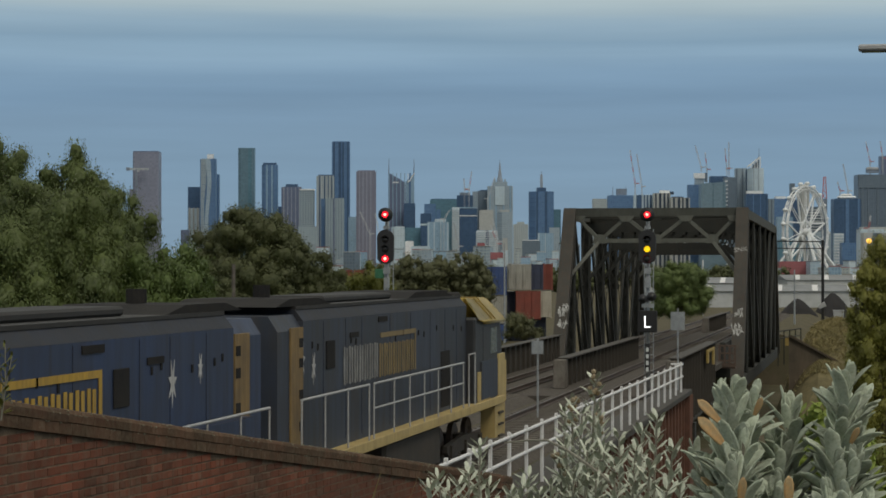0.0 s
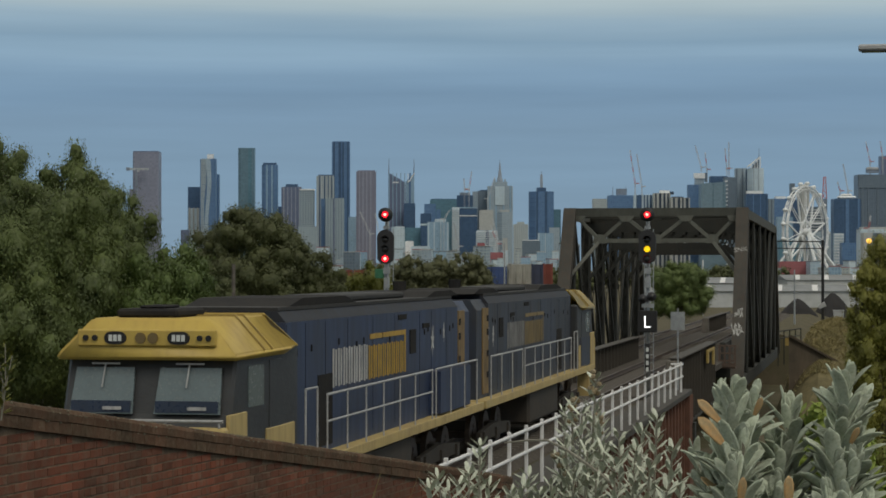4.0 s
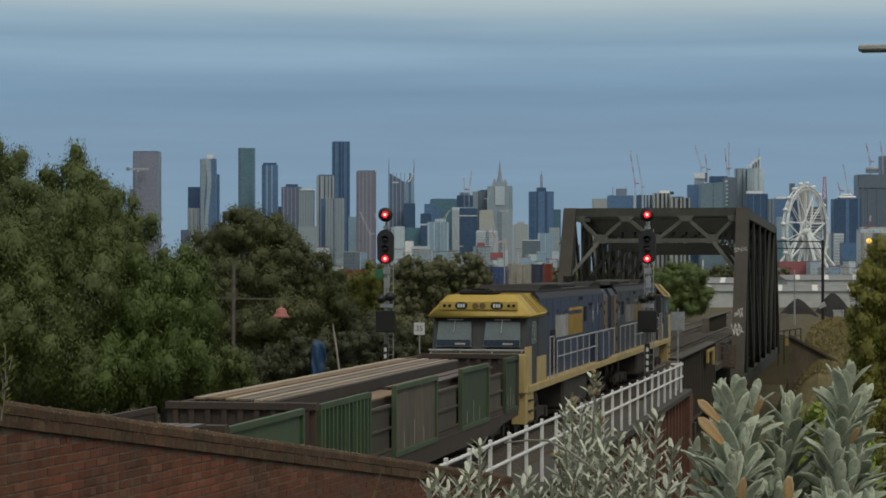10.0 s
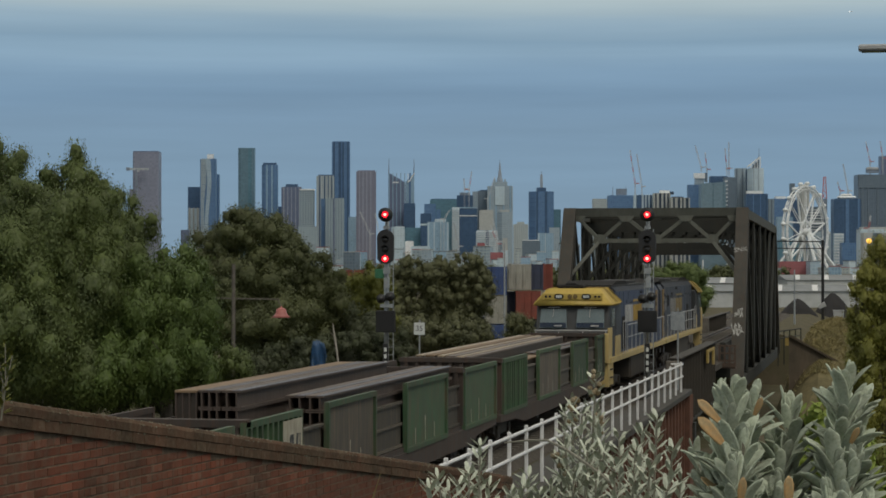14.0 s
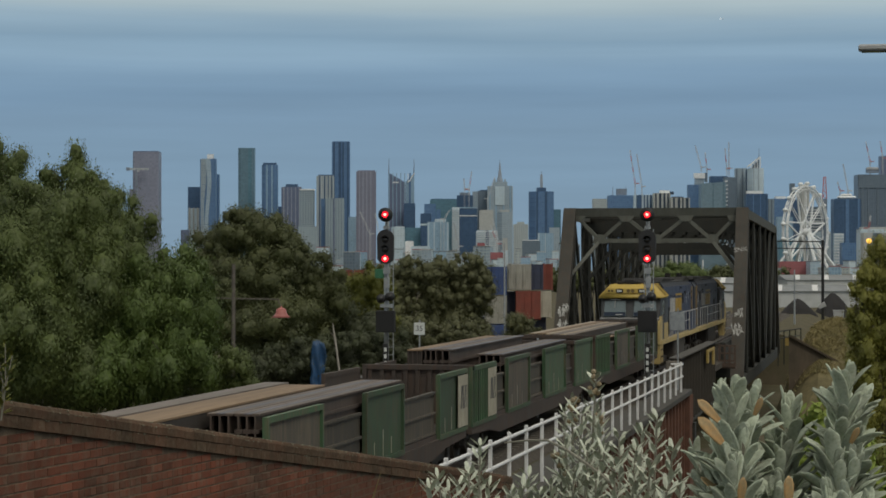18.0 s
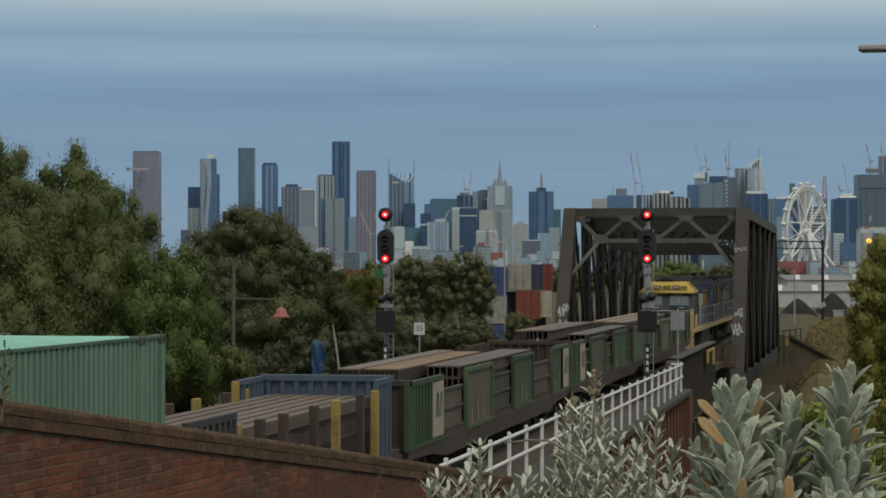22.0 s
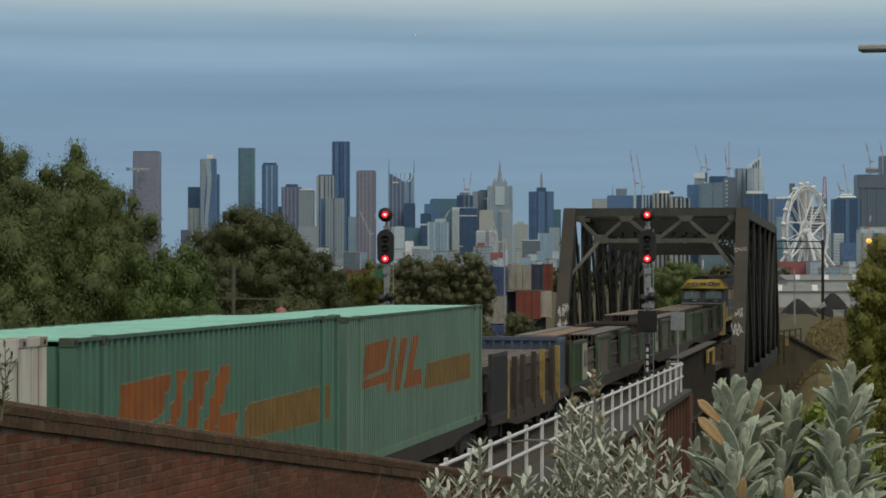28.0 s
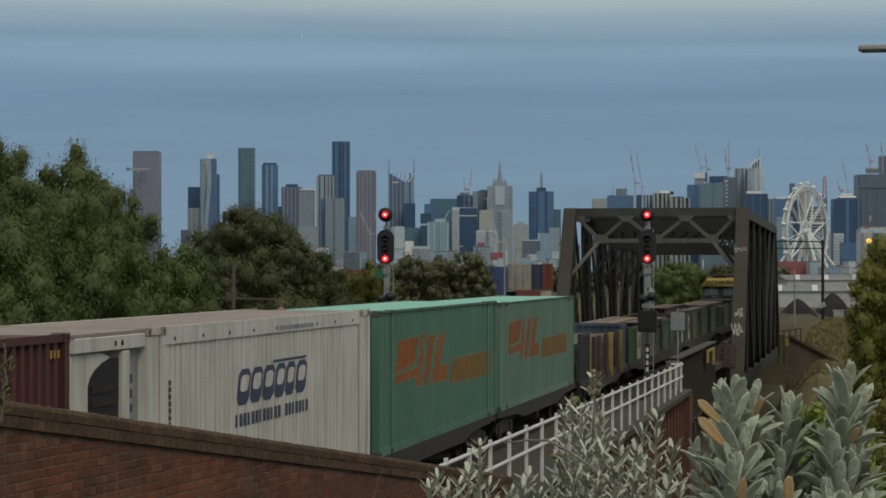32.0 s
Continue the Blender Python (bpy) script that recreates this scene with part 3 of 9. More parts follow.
# ---- colour light signals ----
def make_signal(x, y, lower, lit_l):
    sg = thing("railway_signal", pose(x, y, -0.3), "galvanised railway signal with black heads, red over " + lower, "signal", "railway signals")
    bm = bmesh.new()
    rod(bm, (0, 0.16, 0), (0, 0.16, 7.0), 0.075, 10)
    part("mast", bm, M_galv, sg, smooth=True)
    part_box("base", sg, M_sleeper, -0.35, 0.35, -0.2, 0.5, -0.25, 0.06, r=0.03)
    bm = bmesh.new()
    for s in (-0.17, 0.17):
        rod(bm, (s, 0.5, 0.1), (s, 0.5, 6.6), 0.02, 6)
    for k in range(21):
        rod(bm, (-0.17, 0.5, 0.3 + k * 0.3), (0.17, 0.5, 0.3 + k * 0.3), 0.013, 6)
    part("ladder", bm, M_galv, sg)

    def disc(name, z, r, mat, y0, y1, parent, dx=0.0, label=""):
        bm = bmesh.new()
        rod(bm, (dx, y0, z), (dx, y1, z), r, 24)
        return part(name, bm, mat, parent, label, True)

    ZT = 7.14
    top = disc("upper_head", ZT, 0.27, M_signblack, -0.16, 0.02, sg)
    disc("lens", ZT, 0.12, M_red_on, -0.2, -0.16, top, label="lit red lens")
    disc("lens_core", ZT, 0.055, M_red_core, -0.205, -0.2, top)
    disc("lens_ring", ZT, 0.14, M_lens, -0.18, -0.155, top)
    hood(top, 0, ZT, 0.14)
    # lower head: a long rounded board
    ZL = 5.9
    bm = bmesh.new()
    pts = []
    for k in range(13):
        a = math.pi * k / 12
        pts.append((0.33 * math.cos(a), 0.34 + 0.33 * math.sin(a)))
    for k in range(13):
        a = math.pi + math.pi * k / 12
        pts.append((0.31 * math.cos(a), -0.40 + 0.22 * math.sin(a)))
    prism(bm, [(u, z + ZL) for u, z in pts], -0.14, 0.0)
    low = part("lower_head", bm, M_signblack, sg)
    zr, zy, zg = ZL - 0.43, ZL - 0.07, ZL + 0.29
    disc("lens", zr, 0.125, M_red_on, -0.185, -0.14, low, label="lit red lens")
    disc("lens_core", zr, 0.06, M_red_core, -0.188, -0.185, low)
    if lit_l:
        disc("yellow_lens", zy, 0.115, M_yel_on, -0.185, -0.14, low, label="lit yellow lens")
    else:
        disc("yellow_lens", zy, 0.115, M_lens, -0.185, -0.14, low)
    disc("green_lens", zg, 0.115, M_lens, -0.175, -0.14, low)
    for z in (zr, zy, zg):
        hood(low, 0, z, 0.15)
    # black shutter and cover are added to blank a lit lens and the letter
    shutter = None
    if lit_l:
        shutter = disc("shutter", 0, 0.132, M_signblack, -0.215, -0.19, low)
    # brackets, small pair of heads, route box and plate
    part_box("bracket", sg, M_galv, -0.1, 0.1, -0.05, 0.2, 6.6, 6.72)
    part_box("bracket", sg, M_galv, -0.12, 0.12, -0.05, 0.22, 4.9, 5.1)
    part_box("terminal_box", sg, M_galv, -0.08, 0.12, -0.06, 0.12, 4.35, 4.75, r=0.02)
    for dx, dz in ((-0.18, 0.0), (0.16, 0.08)):
        h = disc("small_head", 3.95 + dz, 0.17, M_signblack, -0.14, 0.05, sg, dx)
        disc("lens", 3.95 + dz, 0.1, M_lens, -0.17, -0.14, h, dx)
    part_box("small_head_bracket", sg, M_galv, -0.22, 0.22, -0.06, 0.2, 3.62, 3.75)
    rb = part_box("route_box", sg, M_black, -0.36, 0.36, -0.2, 0.1, 2.68, 3.5, r=0.02)
    cover = None
    if lit_l:
        bm = bmesh.new()
        box(bm, -0.10, -0.055, -0.222, -0.208, 2.86, 3.30)
        box(bm, -0.055, 0.13, -0.222, -0.208, 2.86, 2.905)
        part("route_letter", bm, M_white_on, rb, "lit white letter L")
        bm = bmesh.new()
        box(bm, -0.16, 0.2, -0.24, -0.228, -0.26, 0.26)
        cover = part("cover", bm, M_black, rb)
    if not lit_l:
        part_box("bracket_box", sg, M_siggreen, -0.42, -0.1, -0.1, 0.1, 4.72, 5.08, "green painted bracket box", 0.02)
    pl = part_box("number_plate", sg, M_signblack, -0.1, 0.1, -0.12, -0.09, 1.2, 2.25)
    bm = bmesh.new()
    for k in range(4):
        z = 2.1 - k * 0.25
        box(bm, -0.05, 0.05, -0.128, -0.122, z - 0.16, z)
    part("plate_marks", bm, M_plate, pl)
    return shutter, cover, zr, zy


def hood(parent, dx, z, r):
    """A short peak over a lens."""
    bm = bmesh.new()
    n = 10
    a, b = [], []
    for k in range(n + 1):
        t = math.radians(10 + 160 * k / n)
        for rr, store in ((r, a), (r + 0.012, b)):
            c, s = math.cos(t) * rr, math.sin(t) * rr
            store.append((bm.verts.new((dx + c, -0.15, z + s)), bm.verts.new((dx + c, -0.15 - 0.14 * max(0.25, math.sin(t)), z + s))))
    for k in range(n):
        bm.faces.new((a[k][0], a[k][1], a[k + 1][1], a[k + 1][0]))
        bm.faces.new((b[k][0], b[k + 1][0], b[k + 1][1], b[k][1]))
        bm.faces.new((a[k][1], b[k][1], b[k + 1][1], a[k + 1][1]))
    part("hood", bm, M_signblack, parent)


SHUTTER, COVER, Z_RED, Z_YEL = make_signal(2.5, 81.9, "yellow, later red", True)
make_signal(-7.24, 79.96, "red", False)


# ---- small signs by the line ----
def make_board(x, y, z0, zc, w, h, label, bars):
    b = thing("track_sign", pose(x, y, z0), label, "sign", "track signs")
    bm = bmesh.new()
    rod(bm, (0, 0.04, 0), (0, 0.04, zc - z0 + h * 0.7), 0.035, 8)
    part("post", bm, M_galv, b)
    p = part_box("board", b, M_plate if bars else M_galv, -w / 2, w / 2, -0.02, 0.0, zc - z0 - h / 2, zc - z0 + h / 2, "weathered grey enamelled board" if not bars else "white enamelled board", 0.005)
    if bars:
        lettering("numerals", "35", h * 0.62, M_signtxt, p, pose(0, -0.024, zc - z0), "dark painted numerals")
    return b


make_board(3.55, 82.9, 0.1, 2.78, 0.54, 0.7, "small grey board on a thin post behind the fence", False)
make_board(-7.25, 86.12, -0.4, 2.34, 0.45, 0.5, "white speed board with dark numerals beside the far track", True)
make_board(-0.07, 71.24, -0.3, 2.17, 0.4, 0.45, "small pale board on a post beside the track", False)


# ---- lamp post with cross arm and pendant lamp ----
def make_cross_lamp():
    p = thing("street_lamp", pose(-10.0, 69.2, -0.6), "grey timber lamp post with a hanging red bell lamp", "street lamp")
    bm = bmesh.new()
    rod(bm, (0, 0, 0), (0, 0, 5.55), 0.075, 10, 0.06)
    part("pole", bm, M_cross, p)
    bm = bmesh.new()
    beam(bm, (-0.72, 0, 4.42), (1.56, 0.1, 4.38), 0.045, 0.045)
    part("cross_arm", bm, M_cross, p)
    bm = bmesh.new()
    prof = [(0.02, 0.38), (0.025, 0.32), (0.10, 0.305), (0.165, 0.265), (0.185, 0.15), (0.225, 0.07), (0.33, 0.0), (0.30, -0.01)]
    rings = []
    for r, z in prof:
        rings.append([bm.verts.new((r * math.cos(2 * math.pi * k / 20), r * math.sin(2 * math.pi * k / 20), z)) for k in range(20)])
    for a, b in zip(rings, rings[1:]):
        for k in range(20):
            bm.faces.new((a[k], a[(k + 1) % 20], b[(k + 1) % 20], b[k]))
    bm.faces.new(rings[0])
    s = part("shade", bm, M_bell, p, "faded red bell shade", True)
    s.matrix_basis = pose(1.62, 0.1, 3.78)
    bm = bmesh.new()
    rod(bm, (1.5, 0.1, 4.36), (1.62, 0.1, 4.14), 0.02, 6)
    part("hook", bm, M_cross, p)


M_cross = surf("grey_timber", (0.16, 0.145, 0.125), (0.10, 0.09, 0.08), 3, 0.9, streak=0.3)
M_bell = surf("faded_red_enamel", (0.42, 0.13, 0.11), (0.32, 0.10, 0.09), 4, 0.5)
make_cross_lamp()

# ---- street lamp arm overhead ----
M_lamp = surf("lamp_grey", (0.45, 0.46, 0.46), (0.36, 0.36, 0.36), 5, 0.5)
sl = thing("road_lamp", pose(12.2, 14.4, 2.0), "pale grey street lamp head on a steel arm", "street lamp")
bm = bmesh.new()
rod(bm, (0, 0, 0), (0, 0, 4.35), 0.06, 10)
part("pole", bm, M_galv, sl)
part_box("arm", sl, M_lamp, -0.98, 0.0, -0.03, 0.03, 4.275, 4.31, r=0.008)
part_box("lamp_head", sl, M_lamp, -1.31, -0.98, -0.06, 0.06, 4.265, 4.305, "flat grey lamp head", r=0.01)
part_box("diffuser", sl, M_lens, -1.29, -1.0, -0.05, 0.05, 4.258, 4.264)


# ---- train ----
M_nrblue = surf("faded_loco_blue", (0.024, 0.043, 0.105), (0.024, 0.036, 0.072), 0.7, 0.55, bump=0.08, streak=0.55, dirt=(0.04, 0.036, 0.032))
M_nrblue2 = surf("sooty_loco_blue", (0.034, 0.045, 0.072), (0.026, 0.031, 0.040), 0.6, 0.6, bump=0.08, streak=0.6, dirt=(0.055, 0.045, 0.035))
# Shoulder blue is darkened to offset the light its upward slope catches.
M_shoulder = surf("dimmed_blue_shoulder", (0.017, 0.022, 0.036), (0.013, 0.015, 0.02), 0.8, 0.75, streak=0.4)
M_fadew = surf("faded_white_marking", (0.30, 0.30, 0.29), (0.17, 0.17, 0.17), 2, 0.7, streak=0.6)
M_fadey = surf("faded_gold_marking", (0.27, 0.20, 0.085), (0.18, 0.135, 0.07), 2, 0.7, streak=0.6)
M_seam = surf("shaded_blue_joint", (0.017, 0.026, 0.055), (0.014, 0.02, 0.04), 2, 0.7)
M_hoodend = surf("rusty_yellow_end", (0.26, 0.17, 0.06), (0.15, 0.10, 0.045), 1.6, 0.7, streak=0.5, dirt=(0.08, 0.055, 0.035))
M_nryel = surf("loco_yellow", (0.54, 0.39, 0.08), (0.43, 0.30, 0.07), 0.8, 0.5, bump=0.05, streak=0.25, dirt=(0.2, 0.14, 0.05))
M_yseam = surf("shaded_yellow_rib", (0.36, 0.25, 0.06), (0.26, 0.18, 0.05), 2, 0.6)
M_nrcream = surf("dusty_cream_yellow", (0.50, 0.38, 0.15), (0.38, 0.28, 0.115), 1.2, 0.6, bump=0.05, streak=0.35, dirt=(0.22, 0.16, 0.08))
M_nrroof = surf("sooty_roof", (0.030, 0.029, 0.028), (0.018, 0.018, 0.018), 0.9, 0.8, bump=0.1)
M_soot = surf("soot_black", (0.018, 0.018, 0.019), (0.03, 0.028, 0.026), 2, 0.85)
M_cabdark = surf("cab_dark_grey", (0.035, 0.038, 0.04), (0.022, 0.023, 0.025), 2, 0.5)
# Cab panes: pale reflection and the dash band are put into the colours.
M_paleglass = surf("pale_reflection_glass", (0.135, 0.175, 0.185), (0.11, 0.145, 0.155), 2, 0.25, bump=0)
M_dash = surf("blue_dash_reflection", (0.035, 0.05, 0.085), (0.03, 0.04, 0.065), 2, 0.3, bump=0)
M_mark_w = surf("dirty_white_marking_and_glint", (0.52, 0.52, 0.51), (0.34, 0.34, 0.34), 2, 0.6, streak=0.4)
M_mark_y = surf("dull_gold_marking", (0.50, 0.31, 0.035), (0.36, 0.23, 0.045), 2, 0.6, streak=0.4)
M_hand = surf("handrail_grey", (0.45, 0.45, 0.44), (0.32, 0.32, 0.32), 3, 0.45)
M_under = surf("underframe_black", (0.03, 0.027, 0.024), (0.05, 0.04, 0.03), 2, 0.8)
M_wheel = surf("wheel_steel", (0.10, 0.075, 0.06), (0.06, 0.045, 0.04), 4, 0.55, 0.5)
M_wgreen = surf("wagon_green", (0.040, 0.094, 0.042), (0.040, 0.066, 0.034), 1.4, 0.7, bump=0.1, streak=0.75, dirt=(0.12, 0.085, 0.055), rand=0.38)
M_wdark = surf("wagon_brown", (0.060, 0.045, 0.036), (0.040, 0.032, 0.028), 1.0, 0.8, bump=0.15, streak=0.5, dirt=(0.10, 0.05, 0.03))
M_wblue = surf("wagon_blue", (0.082, 0.122, 0.185), (0.055, 0.078, 0.118), 1.2, 0.6, streak=0.4, dirt=(0.10, 0.07, 0.05))
M_wslate = surf("slate_wagon_paint", (0.045, 0.052, 0.062), (0.032, 0.034, 0.038), 1.5, 0.75, streak=0.5, dirt=(0.09, 0.06, 0.045))
M_railbrown = surf("brown_rail_steel", (0.165, 0.125, 0.098), (0.11, 0.083, 0.066), 0.8, 0.6, 0.1, squash=(1, 0.1, 1), rand=0.12)
M_wbrown = surf("wagon_rust_brown", (0.085, 0.05, 0.034), (0.06, 0.04, 0.03), 1.5, 0.8, streak=0.3)
M_slab_o = surf("tan_rusted_steel", (0.25, 0.165, 0.095), (0.17, 0.115, 0.07), 0.8, 0.75, squash=(1, 0.1, 1))
M_slab_g = surf("grey_rolled_steel", (0.20, 0.16, 0.135), (0.13, 0.108, 0.092), 0.8, 0.6, 0.2, squash=(1, 0.1, 1))
M_slab_w = surf("bright_rolled_steel", (0.40, 0.31, 0.21), (0.30, 0.23, 0.16), 0.8, 0.5, 0.2, squash=(1, 0.1, 1))
M_slab_b = surf("bluish_mill_steel", (0.13, 0.125, 0.14), (0.09, 0.085, 0.10), 0.8, 0.55, 0.2, squash=(1, 0.1, 1))
# Steel below the top sheets, with the shade of the pack's sides in its colour.
M_shadesteel = surf("shade_dark_steel", (0.050, 0.038, 0.030), (0.032, 0.026, 0.022), 1.2, 0.75, streak=0.4)
M_girder = surf("rusty_section", (0.092, 0.066, 0.052), (0.062, 0.045, 0.038), 0.8, 0.75, streak=0.4)
M_cgreen = surf("container_sea_green", (0.098, 0.228, 0.162), (0.078, 0.182, 0.130), 0.5, 0.55, bump=0.05, streak=0.4, dirt=(0.10, 0.10, 0.07))
M_cpale = surf("weathered_pale_green", (0.165, 0.275, 0.205), (0.125, 0.225, 0.165), 0.6, 0.6, bump=0.05, streak=0.35, dirt=(0.13, 0.11, 0.075))
M_ctop = surf("container_roof_green", (0.25, 0.60, 0.48), (0.20, 0.50, 0.40), 0.5, 0.5, bump=0.03)
M_corange = surf("container_orange", (0.34, 0.108, 0.016), (0.25, 0.082, 0.018), 1.5, 0.6, streak=0.2, dirt=(0.13, 0.12, 0.08))
M_cwhite = surf("container_white", (0.69, 0.67, 0.615), (0.56, 0.54, 0.485), 0.6, 0.55, bump=0.05, streak=0.5, dirt=(0.26, 0.22, 0.16))
M_cwtop = surf("container_dusty_roof", (0.24, 0.20, 0.175), (0.33, 0.285, 0.25), 0.5, 0.7)
M_cmaroon = surf("container_maroon", (0.105, 0.030, 0.028), (0.075, 0.024, 0.022), 0.7, 0.6, streak=0.3)
M_navy = surf("navy_letters", (0.035, 0.05, 0.11), (0.05, 0.06, 0.11), 2, 0.6, streak=0.3)

TRAIN = []
WHEELS = []


def wheelset(parent, y, r=0.46):
    bm = bmesh.new()
    for s in (-0.72, 0.72):
        rod(bm, (s - 0.065, 0, 0), (s + 0.065, 0, 0), r, 20)
        rod(bm, (s * 1.09 - 0.02, 0, 0), (s * 1.09 + 0.02, 0, 0), r * 0.35, 10)
        for k in range(4):
            a = k * math.pi / 2
            rod(bm, (s * 1.10, 0.25 * math.cos(a), 0.25 * math.sin(a)), (s * 1.12, 0.25 * math.cos(a), 0.25 * math.sin(a)), 0.05, 6)
    rod(bm, (-0.7, 0, 0), (0.7, 0, 0), 0.09, 10)
    w = part("wheelset", bm, M_wheel, parent)
    w.matrix_basis = pose(0, y, r)
    WHEELS.append((w, y, r))


def bogie(parent, yc, base, n, r=0.46, spread=1.0):
    """A bogie frame with its wheelsets."""
    for k in range(n):
        wheelset(parent, yc + (k - (n - 1) / 2) * base, r)
    bm = bmesh.new()
    half = base * (n - 1) / 2 + 0.45
    for s in (-1, 1):
        prism(bm, [(yc - half, 0.45), (yc - half + 0.2, 0.36), (yc + half - 0.2, 0.36), (yc + half, 0.45), (yc + half, 0.6), (yc + 0.4, 0.72), (yc - 0.4, 0.72), (yc - half, 0.6)],
              s * 1.0 - 0.06, s * 1.0 + 0.06, axis="x")
    for k in range(n):
        y = yc + (k - (n - 1) / 2) * base
        for s in (-1, 1):
            box(bm, s * 1.02 - 0.1, s * 1.02 + 0.1, y - 0.14, y + 0.14, 0.3, 0.6)
    box(bm, -0.95, 0.95, yc - 0.25, yc + 0.25, 0.45, 0.75)
    part("bogie_frame", bm, M_under, parent)


def strokes(parent, name, mat, x, spans, z0, z1, label=""):
    """Plain upright bars that stand for lettering."""
    bm = bmesh.new()
    for a, b, lo, hi in spans:
        box(bm, x, x + 0.008, a, b, z0 + lo * (z1 - z0), z0 + hi * (z1 - z0))
    return part(name, bm, mat, parent, label)


def cab_end(loco, d):
    """A driving cab at the end y = 0, reaching inwards along d (+1 or -1)."""
    Y = lambda v: v * d
    # dark lower cab with the raked screen
    bm = bmesh.new()
    prism(bm, [(Y(-0.25), 1.45), (Y(3.9), 1.45), (Y(3.9), 3.6), (Y(0.35), 3.6), (Y(0.0), 2.55), (Y(-0.25), 2.3)], -1.36, 1.36, axis="x")
    bevel(bm, 0.05)
    part("cab", bm, M_cabdark, loco, "dark grey cab body")
    # yellow roof canopy: sloped sides and a sloped front face
    rear = [(-1.47, 3.42), (1.47, 3.42), (1.44, 3.52), (0.95, 4.06), (-0.95, 4.06), (-1.44, 3.52)]
    bm = bmesh.new()
    a = [bm.verts.new((x, Y(0.0 if z < 3.6 else 0.22), z)) for x, z in rear]
    b = [bm.verts.new((x, Y(2.75 if z < 3.5 else (3.75 if z < 3.6 else 3.2)), z)) for x, z in rear]
    for i in range(6):
        bm.faces.new((a[i], a[(i + 1) % 6], b[(i + 1) % 6], b[i]))
    bm.faces.new(a[::-1])
    bm.faces.new(b)
    bmesh.ops.recalc_face_normals(bm, faces=bm.faces[:])
    bevel(bm, 0.035, 2)
    part("cab_roof", bm, M_nryel, loco, "yellow cab roof", True)
    for v in (1.55, 2.0):
        bm = bmesh.new()
        for sx in (-1, 1):
            beam(bm, (sx * 1.452, Y(v), 3.53), (sx * 0.955, Y(v), 4.075), 0.035, 0.03, (0, 1, 0))
        beam(bm, (-0.955, Y(v), 4.075), (0.955, Y(v), 4.075), 0.035, 0.03)
        part("roof_rib", bm, M_yseam, loco, "raised rib across the cab roof")
    # headlamp row on the sloping face
    zf, yf = 3.76, Y(0.085)
    face = part_box("light_panel", loco, M_nryel, -1.12, 1.12, min(yf, yf - d * 0.07), max(yf, yf - d * 0.07), zf - 0.13, zf + 0.13, r=0.02)
    for cx in (-0.5, 0.52):
        bm = bmesh.new()
        pts = [(cx + 0.18 * math.copysign(1, math.cos(t)) * abs(math.cos(t)) ** 0.6, zf + 0.1 * math.sin(t)) for t in [2 * math.pi * k / 20 for k in range(20)]]
        prism(bm, pts, yf - d * 0.085, yf - d * 0.06)
        nb = part("number_box", bm, M_black, loco)
        bm = bmesh.new()
        for k in (-1, 0, 1):
            box(bm, cx + k * 0.075 - 0.028, cx + k * 0.075 + 0.028, *sorted((yf - d * 0.088, yf - d * 0.095)), zf - 0.05, zf + 0.05)
        part("number_marks", bm, M_plate, nb)
    for cx, r in ((-0.09, 0.085), (0.11, 0.085), (-0.98, 0.045), (-0.83, 0.045), (0.86, 0.045), (1.0, 0.045)):
        bm = bmesh.new()
        rod(bm, (cx, yf - d * 0.06, zf), (cx, yf - d * 0.1, zf), r, 14)
        part("headlamp", bm, M_headlamp if r > 0.06 else M_black, loco)
    # screens
    for x0, x1 in ((-1.22, -0.2), (0.14, 1.2)):
        bm = bmesh.new()
        v = [bm.verts.new(p) for p in ((x0, Y(0.0 - 0.02), 2.6), (x1, Y(-0.02), 2.6), (x1 - 0.04, Y(0.22), 3.3), (x0 + 0.04, Y(0.22), 3.3))]
        w = [bm.verts.new((p.co.x, p.co.y - d * 0.05, p.co.z)) for p in v]
        bm.faces.new(v)
        bm.faces.new(w[::-1])
        for i in range(4):
            bm.faces.new((v[i], v[(i + 1) % 4], w[(i + 1) % 4], w[i]))
        s = part("windscreen", bm, M_paleglass, loco, "pale reflecting windscreen")
        part_box("dash_reflection", s, M_dash, x0 + 0.03, x1 - 0.03, *sorted((Y(-0.075), Y(-0.03))), 2.62, 2.80)
        # bright strip: a glint on the glass, painted in marking white
        bm = bmesh.new()
        box(bm, x0 + 0.55, x0 + 0.85, *sorted((Y(-0.085), Y(-0.095))), 2.66, 2.71)
        part("bright_reflection_strip", bm, M_mark_w, s)
        bm = bmesh.new()
        beam(bm, (x0 + 0.3, Y(0.14), 3.36), (x0 + 0.75, Y(0.14), 3.36), 0.03, 0.03)
        beam(bm, (x0 + 0.52, Y(0.14), 3.36), (x0 + 0.5, Y(0.02), 3.0), 0.02, 0.02)
        part("wiper", bm, M_hand, loco)
    ac = part_box("roof_unit", loco, M_soot, -0.66, 0.34, *sorted((Y(0.5), Y(1.9))), 4.06, 4.2, "soot-black roof unit", 0.04)
    part_box("roof_fan", ac, M_soot, -0.35, 0.05, *sorted((Y(0.7), Y(1.5))), 4.2, 4.25, r=0.02)
    # nose ledge, grab bar, side window, door, steps
    part_box("nose_ledge", loco, M_nrcream, -1.4, 1.4, *sorted((Y(-0.45), Y(-0.22))), 1.3, 2.42, "dusty cream-yellow nose panel", 0.04)
    bm = bmesh.new()
    rod(bm, (-1.36, Y(-0.42), 2.52), (1.36, Y(-0.42), 2.52), 0.025, 8)
    for k in (-1.3, -0.45, 0.45, 1.3):
        rod(bm, (k, Y(-0.42), 2.42), (k, Y(-0.42), 2.52), 0.018, 6)
    part("nose_rail", bm, M_hand, loco)
